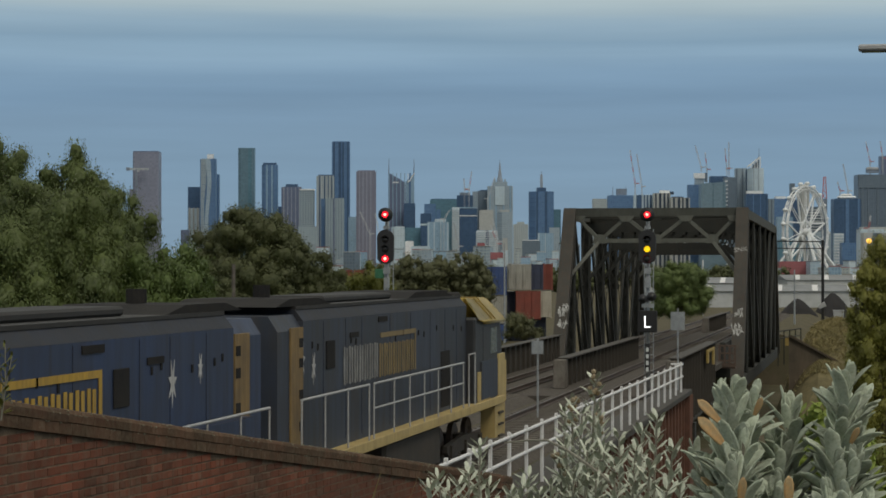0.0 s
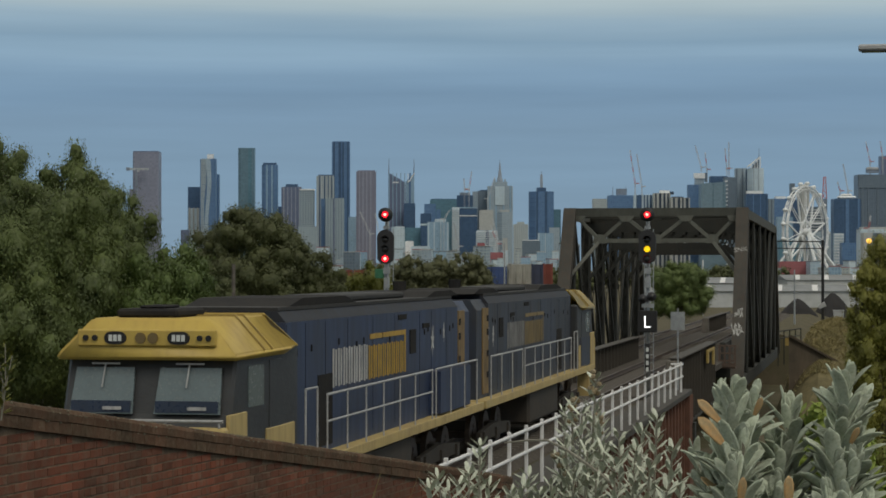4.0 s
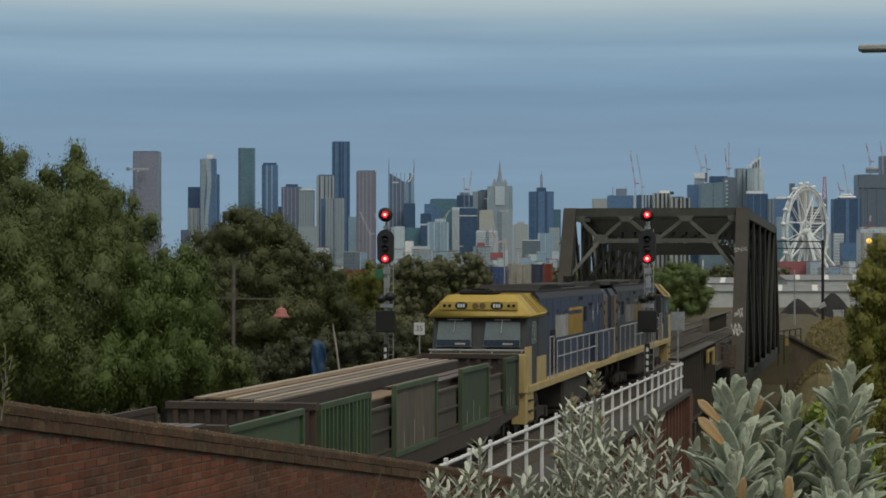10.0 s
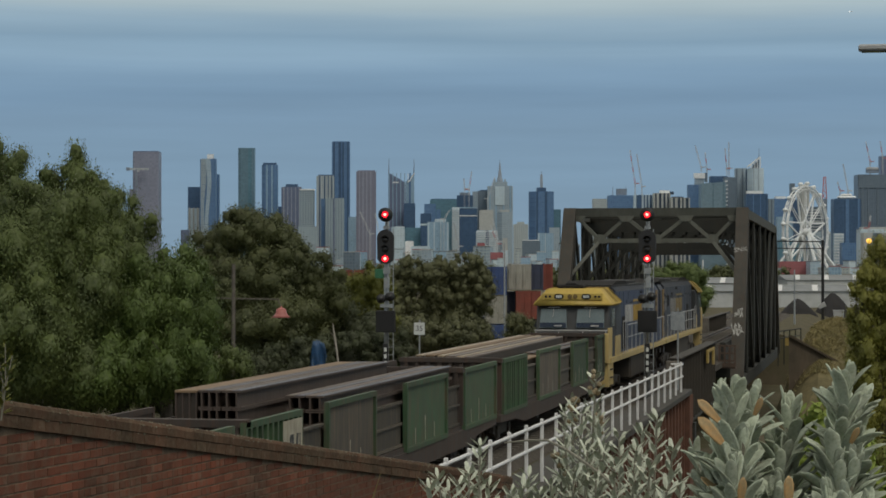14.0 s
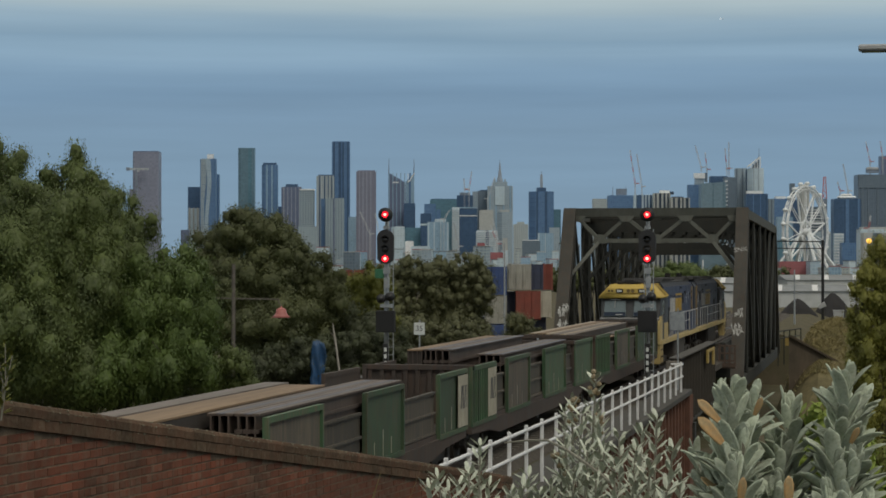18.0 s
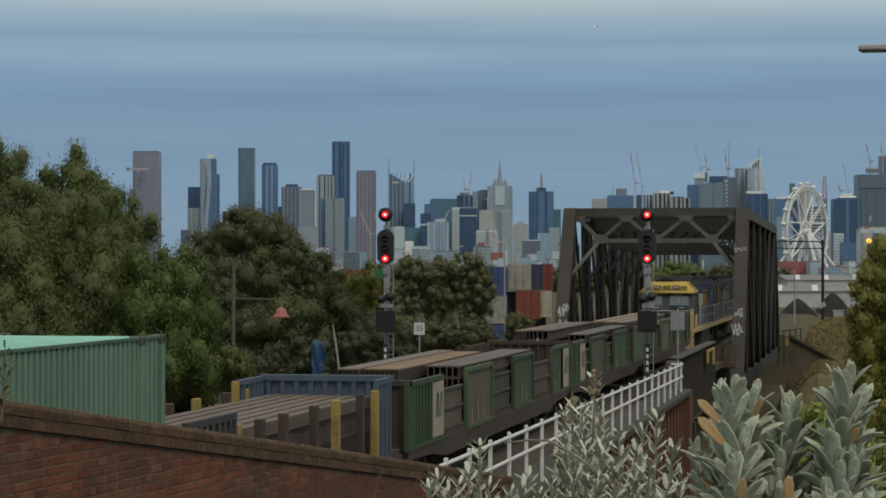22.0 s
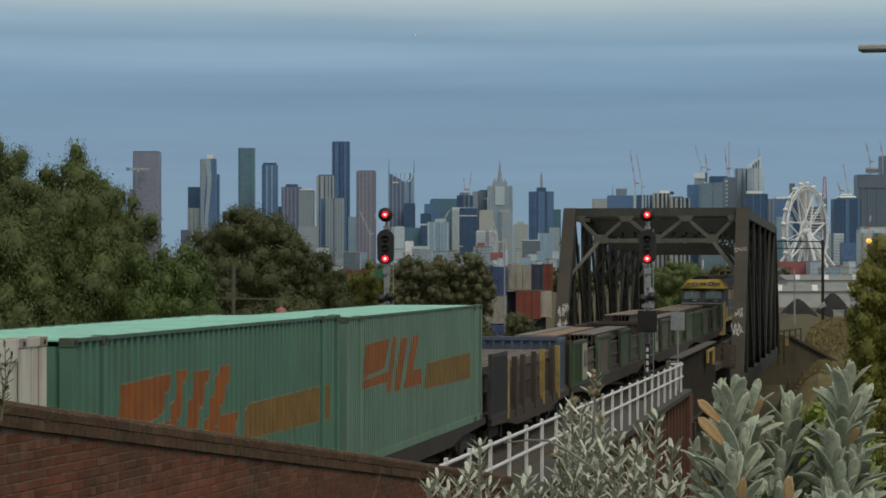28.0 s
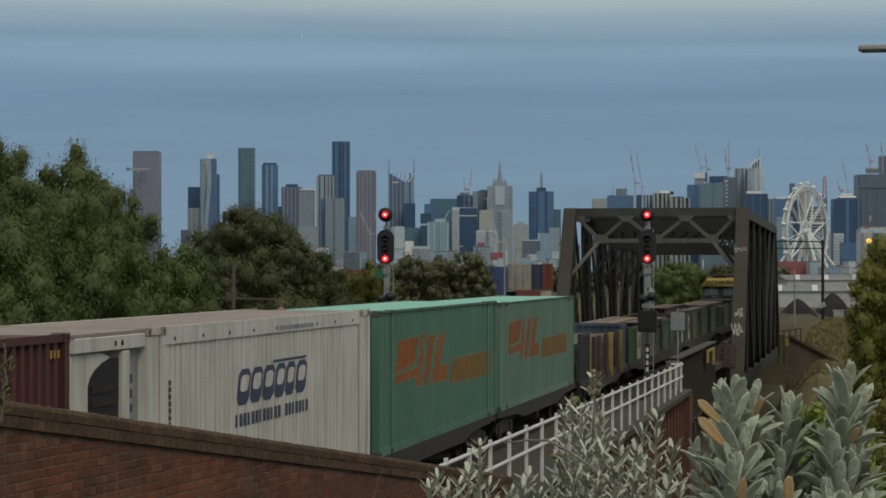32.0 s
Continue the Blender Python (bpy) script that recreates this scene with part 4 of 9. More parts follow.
    part_box("side_window", loco, M_paleglass, 1.345, 1.375, *sorted((Y(0.9), Y(1.75))), 2.65, 3.3)
    part_box("side_panel", loco, M_nrcream, 1.34, 1.40, *sorted((Y(-0.2), Y(0.75))), 1.3, 2.6, "dusty cream-yellow side panel", 0.01)
    part_box("cab_door", loco, M_cabdark, 1.345, 1.375, *sorted((Y(2.1), Y(2.85))), 1.5, 3.35, "dark cab door", 0.01)
    part_box("door_sill", loco, M_nrcream, 1.345, 1.385, *sorted((Y(1.9), Y(3.6))), 1.5, 2.25, "dusty yellow panel below the cab door", 0.01)
    part_box("step_well", loco, M_nrcream, 1.0, 1.38, *sorted((Y(-0.3), Y(1.2))), 0.45, 1.3)
    for k in range(3):
        part_box("step", loco, M_under, 1.1, 1.44, *sorted((Y(0.2), Y(0.8))), 0.45 + k * 0.3, 0.5 + k * 0.3)


M_headlamp = plain("headlamp_glass", (0.16, 0.11, 0.04), 0.2)


def locomotive(u0, front, label, white, gold, window, stars, panels, paint):
    """A diesel locomotive 21.4 m long; the cab is at its rear end when front is False."""
    loco = thing("locomotive", pose(0, 0, 0), label, "locomotive", "locomotives")
    TRAIN.append((loco, u0))
    L = 21.3
    d = -1 if front else 1
    before = set(bpy.data.objects)
    cab_end(loco, d)
    if front:
        for o in set(bpy.data.objects) - before:
            if o.parent == loco:
                o.matrix_basis = pose(0, L, 0) @ o.matrix_basis
    Y = lambda v: L - v if front else v
    S = lambda a, b: sorted((Y(a), Y(b)))
    # long hood in panels
    y0, y1 = S(3.9, 19.3)
    bm = bmesh.new()
    prism(bm, [(-1.14, 1.5), (1.14, 1.5), (1.14, 3.90), (-1.14, 3.90)], y0, y1)
    part("hood_body", bm, paint, loco, "dusty blue hood")
    bm = bmesh.new()
    prism(bm, [(-1.138, 3.902), (1.138, 3.902), (0.98, 4.098), (-0.98, 4.098)], y0 + 0.004, y1 - 0.004)
    part("roof_shoulder", bm, M_shoulder, loco, "blue sloping shoulder of the hood, colour dimmed against top light")
    part_box("hood_roof", loco, M_nrroof, -1.0, 1.0, y0 + 0.02, y1 - 0.02, 4.1, 4.16, "sooty roof")
    for a, b, h in ((4.8, 9.8, 0.14), (16.6, 20.4, 0.13)):
        p, q = S(a, b)
        bm = bmesh.new()
        prism(bm, [(p, 4.16), (q, 4.16), (q - 0.9, 4.16 + h), (p + 0.9, 4.16 + h)], -0.95, 0.95, axis="x")
        part("roof_hump", bm, M_soot, loco, "soot-black radiator housing")
    p, q = S(9.9, 15.8)
    part_box("roof_duct", loco, M_nrroof, -0.6, 0.6, p, q, 4.16, 4.3, r=0.04)
    bm = bmesh.new()
    rod(bm, (0, Y(18.0), 4.3), (0, Y(18.0), 4.52), 0.16, 12)
    part("exhaust", bm, M_soot, loco)
    p, q = S(19.3, 20.9)
    bm = bmesh.new()
    prism(bm, [(-1.12, 1.5), (1.12, 1.5), (1.12, 3.75), (0.95, 4.02), (-0.95, 4.02), (-1.12, 3.75)], p, q)
    part("hood_end", bm, paint, loco)
    p, q = S(19.35, 20.15)
    part_box("hood_end_panel", loco, M_hoodend, 1.12, 1.155, p, q, 1.6, 3.8, "worn yellow end panel", 0.005)
    for zc in (2.0, 2.55, 3.1, 3.45):
        part_box("ladder_slot", loco, M_soot, 1.156, 1.165, Y(19.5) - 0.12, Y(19.5) + 0.12, zc, zc + 0.16)
    # panel seams, vents, latches on the side
    for a in (3.95, 5.2, 6.6, 8.3, 10.4, 12.4, 14.9, 16.2, 17.9):
        part_box("panel_seam", loco, M_seam, 1.141, 1.147, Y(a) - 0.012, Y(a) + 0.012, 1.6, 3.86)
    for k, a in enumerate((4.6, 5.6, 7.6, 9.0, 9.6, 11.2, 11.9, 15.4, 15.8, 17.2, 18.3, 18.7)):
        part_box("latch", loco, M_soot, 1.142, 1.156, Y(a) - 0.035, Y(a) + 0.035, 3.30 + 0.05 * (k % 3), 3.42 + 0.05 * (k % 3))
    for a, b, z0, z1 in ((12.7, 13.5, 3.74, 3.85), (15.2, 15.9, 3.5, 3.6)):
        p, q = S(a, b)
        part_box("vent", loco, M_soot, 1.142, 1.16, p, q, z0, z1)
    p, q = window
    part_box("side_grille", loco, M_soot, 1.142, 1.165, p, q, 2.98, 3.5, "black side grille", 0.008)
    p, q = S(6.05, 7.1)
    part_box("hood_door", loco, M_soot, 1.142, 1.152, p, q, 1.6, 2.9)
    # markings: plain bars for lettering, and pale splashes
    for name, mat, (a, b), n, hi, lab in (("white_marking", M_fadew if front else M_mark_w, white, 7, 3.34, "dirty white lettering shapes"), ("gold_marking", M_fadey if front else M_mark_y, gold, 8, 3.30, "dull gold lettering shapes")):
        w = (b - a) / n
        spans = []
        for k in range(n):
            y = a + k * w
            spans += [(y, y + w * 0.28, 0.0, 1.0), (y + w * 0.46, y + w * 0.74, 0.03, 0.97)]
        strokes(loco, name, mat, 1.148, spans, 2.62, hi, lab)
    bm = bmesh.new()
    box(bm, 1.148, 1.156, gold[0] + 0.1, gold[1] + 0.12, 3.42, 3.52)
    box(bm, 1.148, 1.156, gold[1], gold[1] + 0.12, 2.62, 3.42)
    part("gold_band", bm, M_fadey if front else M_mark_y, loco)
    for y, z, s in stars:
        bm = bmesh.new()
        ring = []
        for k in range(14):
            r = s * (1.0 if k % 2 == 0 else 0.38)
            a = math.pi * k / 7 + 0.2
            ring.append((y + 0.55 * r * math.cos(a), z + r * math.sin(a)))
        prism(bm, ring, 1.143, 1.149, axis="x")
        part("star_marking", bm, M_mark_w, loco)
    # frame, walkway and hand rails
    part_box("walkway", loco, M_nrcream, -1.44, 1.44, 0.1, L - 0.1, 1.3, 1.5, "dusty cream sill", 0.01)
    part_box("fuel_tank", loco, M_under, -1.3, 1.3, 7.8, 13.4, 0.35, 1.3, r=0.08)
    part_box("battery_box", loco, paint, 1.14, 1.4, *S(panels[0], panels[1]), 1.55, 2.5, "blue side locker")
    rail_top = 2.58
    bm = bmesh.new()
    p, q = S(5.7, 15.0)
    rod(bm, (1.41, p, rail_top), (1.41, q, rail_top), 0.024, 8)
    rod(bm, (1.41, p, 2.1), (1.41, q, 2.1), 0.02, 8)
    p2, q2 = S(15.4, 20.4)
    rod(bm, (1.41, p2, rail_top), (1.41, q2, rail_top), 0.024, 8)
    part("hand_rail", bm, M_hand, loco)
    bm = bmesh.new()
    rod(bm, (1.41, 0, 1.5), (1.41, 0, rail_top), 0.018, 6)
    me = mesh_of(bm, "stanchion", M_hand)
    for a in (5.7, 7.2, 8.7, 10.2, 11.7, 13.2, 15.0, 15.4, 17.1, 18.8, 20.4):
        share("stanchion", me, loco, pose(0, Y(a), 0))
    bm = bmesh.new()
    rod(bm, (1.41, Y(4.2), 1.5), (1.41, Y(4.2), 2.75), 0.02, 6)
    rod(bm, (1.41, Y(4.2), 2.75), (1.41, Y(5.0), 2.75), 0.02, 6)
    rod(bm, (1.41, Y(5.0), 1.5), (1.41, Y(5.0), 2.75), 0.02, 6)
    part("grab_rail", bm, M_hand, loco)
    bogie(loco, 3.6, 1.85, 3, 0.51)
    bogie(loco, L - 3.6, 1.85, 3, 0.51)
    for yy in (-0.45, L + 0.1):
        part_box("coupler", loco, M_under, -0.15, 0.15, yy, yy + 0.4, 0.75, 1.05)
    return loco


locomotive(21.75, True, "dusty blue and yellow diesel locomotive with faded markings, leading", (4.9, 7.86), (7.9, 11.3), (3.6, 4.2),
           ((1.9, 3.2, 0.38), (2.7, 3.05, 0.3)), (0.9, 3.2), M_nrblue2)
locomotive(0.25, False, "dusty blue and yellow diesel locomotive with its yellow cab trailing", (7.1, 10.0), (10.0, 13.3), (13.85, 14.45),
           ((16.3, 3.2, 0.36), (17.6, 3.35, 0.24)), (16.0, 19.6), M_nrblue)


# ---- open steel wagons ----
def side_panel(wg, name, y0, y1, x, mat, slats=True, sign=False, z0=0.95, z1=2.42, plate=True, infill=None):
    """A framed side gate with upright slats in front of a recessed plate."""
    s = 1 if x > 0 else -1
    bm = bmesh.new()
    box(bm, x - 0.05, x + 0.05, y0, y1, z1 - 0.1, z1)
    box(bm, x - 0.05, x + 0.05, y0, y1, z0, z0 + 0.1)
    box(bm, x - 0.05, x + 0.05, y0, y0 + 0.1, z0 + 0.1, z1 - 0.1)
    box(bm, x - 0.05, x + 0.05, y1 - 0.1, y1, z0 + 0.1, z1 - 0.1)
    g = part(name, bm, mat, wg)
    if plate:
        part_box("gate_panel", g, infill or mat, x - 0.02 * s - 0.012, x - 0.02 * s + 0.012, y0 + 0.1, y1 - 0.1, z0 + 0.1, z1 - 0.1)
        if not slats and s > 0:
            for k, f in enumerate((0.22, 0.47, 0.71)):       # scraped pale lines low on the sheet
                yy = y0 + 0.15 + (y1 - y0 - 0.3) * f
                part_box("scrape", g, M_plate_c, x - 0.008, x - 0.0035, yy, yy + 0.035, z0 + 0.12, z0 + 0.45 + 0.2 * (k % 2))
    if slats:
        n = max(3, int((y1 - y0) / 0.3))
        me = SLAT.setdefault((mat.name, z1), None)
        if me is None:
            b2 = bmesh.new()
            box(b2, -0.03, 0.03, -0.05, 0.05, z0 + 0.1, z1 - 0.1)
            me = SLAT[(mat.name, z1)] = mesh_of(b2, "slat", mat)
        if s > 0 or not plate:
            for k in range(1, n):
                share("slat", me, g, pose(x + 0.02, y0 + (y1 - y0) * k / n, 0))
    if sign:
        b2 = bmesh.new()
        box(b2, x + 0.052, x + 0.06, y1 - 1.28, y1 - 0.08, z0 + 0.12, z1 - 0.13)
        c = part("name_panel", b2, M_plate_c, g, "cream panel")
        zm, zt = z0 + 0.55, z1 - 0.38
        for a, w, lean in ((y1 - 0.98, 0.10, 0.10), (y1 - 0.74, 0.10, -0.02), (y1 - 0.56, 0.10, 0.10), (y1 - 0.26, 0.03, 0.0)):
            b2 = bmesh.new()
            prism(b2, [(a, zm), (a + w, zm), (a + w + lean, zt), (a + lean, zt)], x + 0.062, x + 0.068, axis="x")
            part("panel_mark", b2, M_signtxt, c)
    return g


SLAT = {}
M_wplate = surf("grey_brown_plate", (0.076, 0.066, 0.048), (0.052, 0.045, 0.036), 1.0, 0.75, bump=0.1, streak=0.6, dirt=(0.17, 0.13, 0.095), rand=0.35)
M_plate_c = surf("cream_panel", (0.42, 0.39, 0.30), (0.32, 0.29, 0.22), 3, 0.7, streak=0.4)


def wagon(u_rear, length, gates, label, paint, bulk_z=2.46, signs=(), stakes=(), bulk=(True, True), front=None):
    wg = thing("open_wagon", pose(0, 0, 0), label, "wagon", "open steel wagons")
    TRAIN.append((wg, u_rear))
    part_box("floor", wg, M_wdark, -1.3, 1.3, 0.25, length - 0.25, 0.95, 1.08)
    for s in (-1, 1):
        bm = bmesh.new()
        prism(bm, [(0.2, 0.78), (2.6, 0.72), (4.2, 0.55), (length - 4.2, 0.55), (length - 2.6, 0.72), (length - 0.2, 0.78), (length - 0.2, 0.97), (0.2, 0.97)], s * 1.3 - 0.06, s * 1.3 + 0.06, axis="x")
        part("side_sill", bm, M_wdark, wg)
    for y, on in ((0.3, bulk[0]), (front or length - 0.42, bulk[1])):
        if not on:
            continue
        bm = bmesh.new()
        box(bm, -1.36, 1.36, y, y + 0.06, 1.08, bulk_z - 0.12)
        box(bm, -1.38, 1.38, y - 0.08, y + 0.16, bulk_z - 0.12, bulk_z)
        e = part("bulkhead", bm, paint if paint is M_wblue else M_wdark, wg)
        for k in range(9):
            x = -1.2 + k * 0.3
            part_box("bulkhead_rib", e, paint if paint is M_wblue else M_wdark, x - 0.05, x + 0.05, y - 0.06, y - 0.002, 1.08, bulk_z - 0.1)
    for k, (a, b) in enumerate(gates):
        if stakes:
            side_panel(wg, "side_gate", a, b, 1.33, paint if k else M_wslate, True, False, 0.95, 2.62, False)
            if k:
                side_panel(wg, "side_gate", a - 0.6, b, -1.33, paint, True, False, 0.95, 2.62, False)
            continue
        side_panel(wg, "side_gate", a, b, 1.33, paint, k == 0, k in signs, infill=M_wplate if k == 1 else None)
        side_panel(wg, "side_gate", a, b, -1.33, M_wdark, False)
    for (a0, a1), (b0, b1) in zip(gates, gates[1:] if not stakes else ()):
        dp = part_box("drop_side", wg, M_wplate, 1.2, 1.24, a1 + 0.03, b0 - 0.03, 1.08, 2.05)
        for zz in (1.1, 1.55, 2.0):
            part_box("side_rib", dp, M_wplate, 1.241, 1.29, a1 + 0.03, b0 - 0.03, zz, zz + 0.05)
        part_box("drop_side", wg, M_wdark, -1.24, -1.2, a1 + 0.03, b0 - 0.03, 1.08, 2.2)
    for a, m in stakes:
        part_box("stake", wg, m, 1.26, 1.4, a - 0.1, a + 0.1, 0.8, 2.42, r=0.01)
        part_box("stake", wg, m, -1.4, -1.26, a - 0.1, a + 0.1, 0.8, 2.42, r=0.01)
    if stakes:
        part_box("stake", wg, M_yelpost, -1.42, -1.28, gates[-1][0] - 0.72, gates[-1][0] - 0.52, 0.8, 2.6, r=0.01)
    bogie(wg, 2.1, 1.8, 2)
    bogie(wg, length - 2.1, 1.8, 2)
    for yy in (-0.35, length - 0.1):
        part_box("coupler", wg, M_under, -0.13, 0.13, yy, yy + 0.45, 0.7, 0.98)
    return wg


def load(u, name, label, pieces):
    """Stacked steel: every piece is (x0, x1, y0, y1, z0, z1, material)."""
    ld = thing(name, pose(0, 0, 0), label, "steel load", "steel loads")
    TRAIN.append((ld, u))
    for x0, x1, y0, y1, z0, z1, m in pieces:
        if m is M_girder:
            # narrow I-sections side by side, two high where the pack is deep
            rows, cols = (2 if z1 - z0 > 0.5 else 1), max(2, round((x1 - x0) / 0.15))
            dz, dx, t = (z1 - z0) / rows, (x1 - x0) / cols, 0.028
            for a in range(cols):
                xa, xb = x0 + a * dx + 0.006, x0 + (a + 1) * dx - 0.006
                c = (xa + xb) / 2
                for r in range(rows):
                    za, zb = z0 + r * dz, z0 + (r + 1) * dz - 0.006
                    bm = bmesh.new()
                    prism(bm, [(xa, za), (xb, za), (xb, za + t), (c + 0.014, za + t), (c + 0.014, zb - t), (xb, zb - t), (xb, zb), (xa, zb), (xa, zb - t), (c - 0.014, zb - t), (c - 0.014, za + t), (xa, za + t)], y0, y1, axis="y")
                    part("steel_section", bm, m, ld)
                # thin alternating strips put the highlights of the flange tops into colour
                part_box("top_flange", ld, M_slab_b if a % 2 else M_railbrown, xa + 0.004, xb - 0.004, y0 + 0.02, y1 - 0.02, z1 - 0.004, z1 + 0.008)
        elif z1 - z0 > 0.25 and x1 - x0 > 0.15 and m is not M_slab_b:
            # a pack: thin bright sheets on top of rolled sections seen end on, darkened as shade
            bm = bmesh.new()
            box(bm, x0, x1, y0, y1, z1 - 0.045, z1)
            bevel(bm, 0.006)
            top = part("steel_plate", bm, m, ld)
            part_box("steel_section", ld, M_shadesteel, x0 + 0.012, x1 - 0.012, y0 + 0.05, y1 - 0.05, z0, z1 - 0.05, "rolled sections darkened for shade")
            n = max(2, int((x1 - x0) / 0.11))
            for k in range(n + 1):
                xx = x0 + 0.012 + (x1 - x0 - 0.024) * k / n
                for y in (y0 + 0.01, y1 - 0.05):
                    part_box("section_end", top, M_girder, xx - 0.012, xx + 0.012, y, y + 0.04, z0, z1 - 0.05)
        else:
            bm = bmesh.new()
            box(bm, x0, x1, y0, y1, z0, z1)
            bevel(bm, 0.008)
            part("steel_plate", bm, m, ld)
    return ld


wagon(-23.3, 22.4, ((0.6, 4.5), (6.7, 11.0), (13.9, 17.6), (20.1, 22.2)), "weathered green and brown open wagon with slatted side gates", M_wgreen)
wagon(-46.7, 23.1, ((0.2, 3.6), (5.4, 9.2), (12.0, 16.4), (18.5, 22.9)), "weathered green and brown open wagon with a cream panel", M_wgreen, signs=(0,), front=18.3)
wagon(-71.3, 24.3, ((0.1, 3.9), (6.8, 10.4), (13.7, 17.1), (20.8, 24.2)), "weathered green and brown open wagon with slatted gates", M_wgreen, signs=(0, 3), front=19.5, bulk=(True, False))
wagon(-86.1, 14.6, ((0.1, 2.5), (12.1, 13.25)), "blue open wagon with yellow and dark stakes", M_wblue, stakes=((2.6, M_yelpost), (3.92, M_wdark), (5.32, M_wbrown), (7.31, M_wdark), (8.87, M_yelpost), (10.78, M_wdark), (12.0, M_yelpost)), bulk=(False, True), bulk_z=2.65, front=13.3)

load(-23.3, "steel_stack", "flat strips of tan and grey rolled steel stacked on the wagon",
     [(-1.1, -0.9, 1.0, 18.1, 2.2, 2.5, M_slab_w), (-0.82, -0.6, 1.0, 18.2, 2.2, 2.5, M_slab_o), (-0.5, -0.34, 1.0, 18.3, 2.2, 2.49, M_slab_w), (-0.25, -0.02, 1.0, 18.3, 2.2, 2.48, M_slab_g),
      (0.03, 0.16, 1.0, 18.4, 2.2, 2.47, M_slab_w), (0.24, 0.4, 1.0, 18.4, 2.2, 2.46, M_slab_g), (-1.1, 0.4, 1.0, 18.4, 1.75, 2.18, M_slab_b),
      (0.5, 1.12, 1.2, 9.0, 1.75, 2.2, M_slab_o), (0.5, 0.8, 9.4, 19.6, 1.75, 2.24, M_girder), (0.82, 1.12, 9.4, 19.6, 1.75, 2.22, M_girder),
      (-1.1, 1.1, 4.0, 4.25, 1.08, 1.75, M_wdark), (-1.1, 1.1, 10.5, 10.75, 1.08, 1.75, M_wdark), (-1.1, 1.1, 17.0, 17.25, 1.08, 1.75, M_wdark)])
load(-46.7, "steel_stack", "long rusty steel sections stacked in two rows on the wagon",
     [(-1.12, -0.72, 4.2, 16.0, 1.1, 2.68, M_slab_o), (-0.7, -0.28, 4.2, 16.0, 2.05, 2.68, M_girder), (-0.26, 0.1, 4.2, 16.0, 2.05, 2.68, M_girder),
      (-0.7, 0.1, 4.2, 16.0, 1.1, 2.03, M_slab_b), (0.42, 0.78, 5.9, 18.0, 1.95, 2.5, M_girder), (0.8, 1.16, 5.9, 18.0, 1.95, 2.5, M_girder),
      (0.42, 1.16, 5.9, 18.0, 1.1, 1.93, M_girder)])
load(-71.3, "steel_stack", "wide brown steel sheets stacked on the wagon",
     [(-1.15, -0.65, 4.0, 15.4, 2.2, 2.52, M_slab_g), (-0.63, 0.2, 4.5, 15.0, 2.2, 2.5, M_slab_o), (-1.12, 0.18, 4.3, 15.2, 1.1, 2.18, M_girder), (0.3, 0.75, 6.9, 17.7, 1.1, 2.46, M_girder),
      (0.77, 1.2, 6.9, 17.7, 1.9, 2.46, M_girder), (0.77, 1.2, 6.9, 17.7, 1.1, 1.88, M_girder)])
load(-86.1, "rail_bundle", "bundle of long brown steel rails on the wagon",
     [(-1.12 + k * 0.16, -1.02 + k * 0.16, 0.7, 12.9, 2.08, 2.26 + 0.012 * (k % 2), M_railbrown) for k in range(14)]
     + [(-1.12, 1.12, 0.8, 12.8, 1.6, 2.07, M_girder), (-1.15, 1.1, 0.9, 12.7, 1.08, 1.58, M_wbrown)])


# ---- container wagons and containers ----
def flat_wagon(u, length, label):
    wg = thing("container_wagon", pose(0, 0, 0), label, "wagon", "container wagons")
    TRAIN.append((wg, u))
    for s in (-1, 1):
        bm = bmesh.new()
        prism(bm, [(0.1, 0.85), (3.2, 0.78), (4.4, 0.62), (length - 4.4, 0.62), (length - 3.2, 0.78), (length - 0.1, 0.85), (length - 0.1, 1.0), (0.1, 1.0)], s * 1.15 - 0.07, s * 1.15 + 0.07, axis="x")
        part("side_sill", bm, M_under, wg)
    for k in range(6):
        y = 0.5 + k * (length - 1.0) / 5
        part_box("cross_member", wg, M_under, -1.08, 1.08, y - 0.12, y + 0.12, 0.72, 0.98)
    bogie(wg, 2.0, 1.75, 2)
    bogie(wg, length - 2.0, 1.75, 2)
    for yy in (-0.35, length - 0.1):
        part_box("coupler", wg, M_under, -0.13, 0.13, yy, yy + 0.45, 0.7, 0.96)
    return wg


def folds(length, pitch, depth, groove):
    """Profile (y, offset) along a container's side: broad folds, or flat staves with narrow grooves between them."""
    n = int((length - 0.3) / pitch)
    step = (length - 0.3) / n
    prof = []
    for k in range(n):
        y = 0.15 + k * step
        if groove:
            prof += [(y, 0.0), (y + step * groove, 0.0), (y + step * (groove + 0.02), -depth), (y + step * 0.98, -depth)]
        else:
            prof += [(y, 0.0), (y + step * 0.4, 0.0), (y + step * 0.46, -depth), (y + step * 0.92, -depth)]
    return prof + [(length - 0.15, 0.0)]


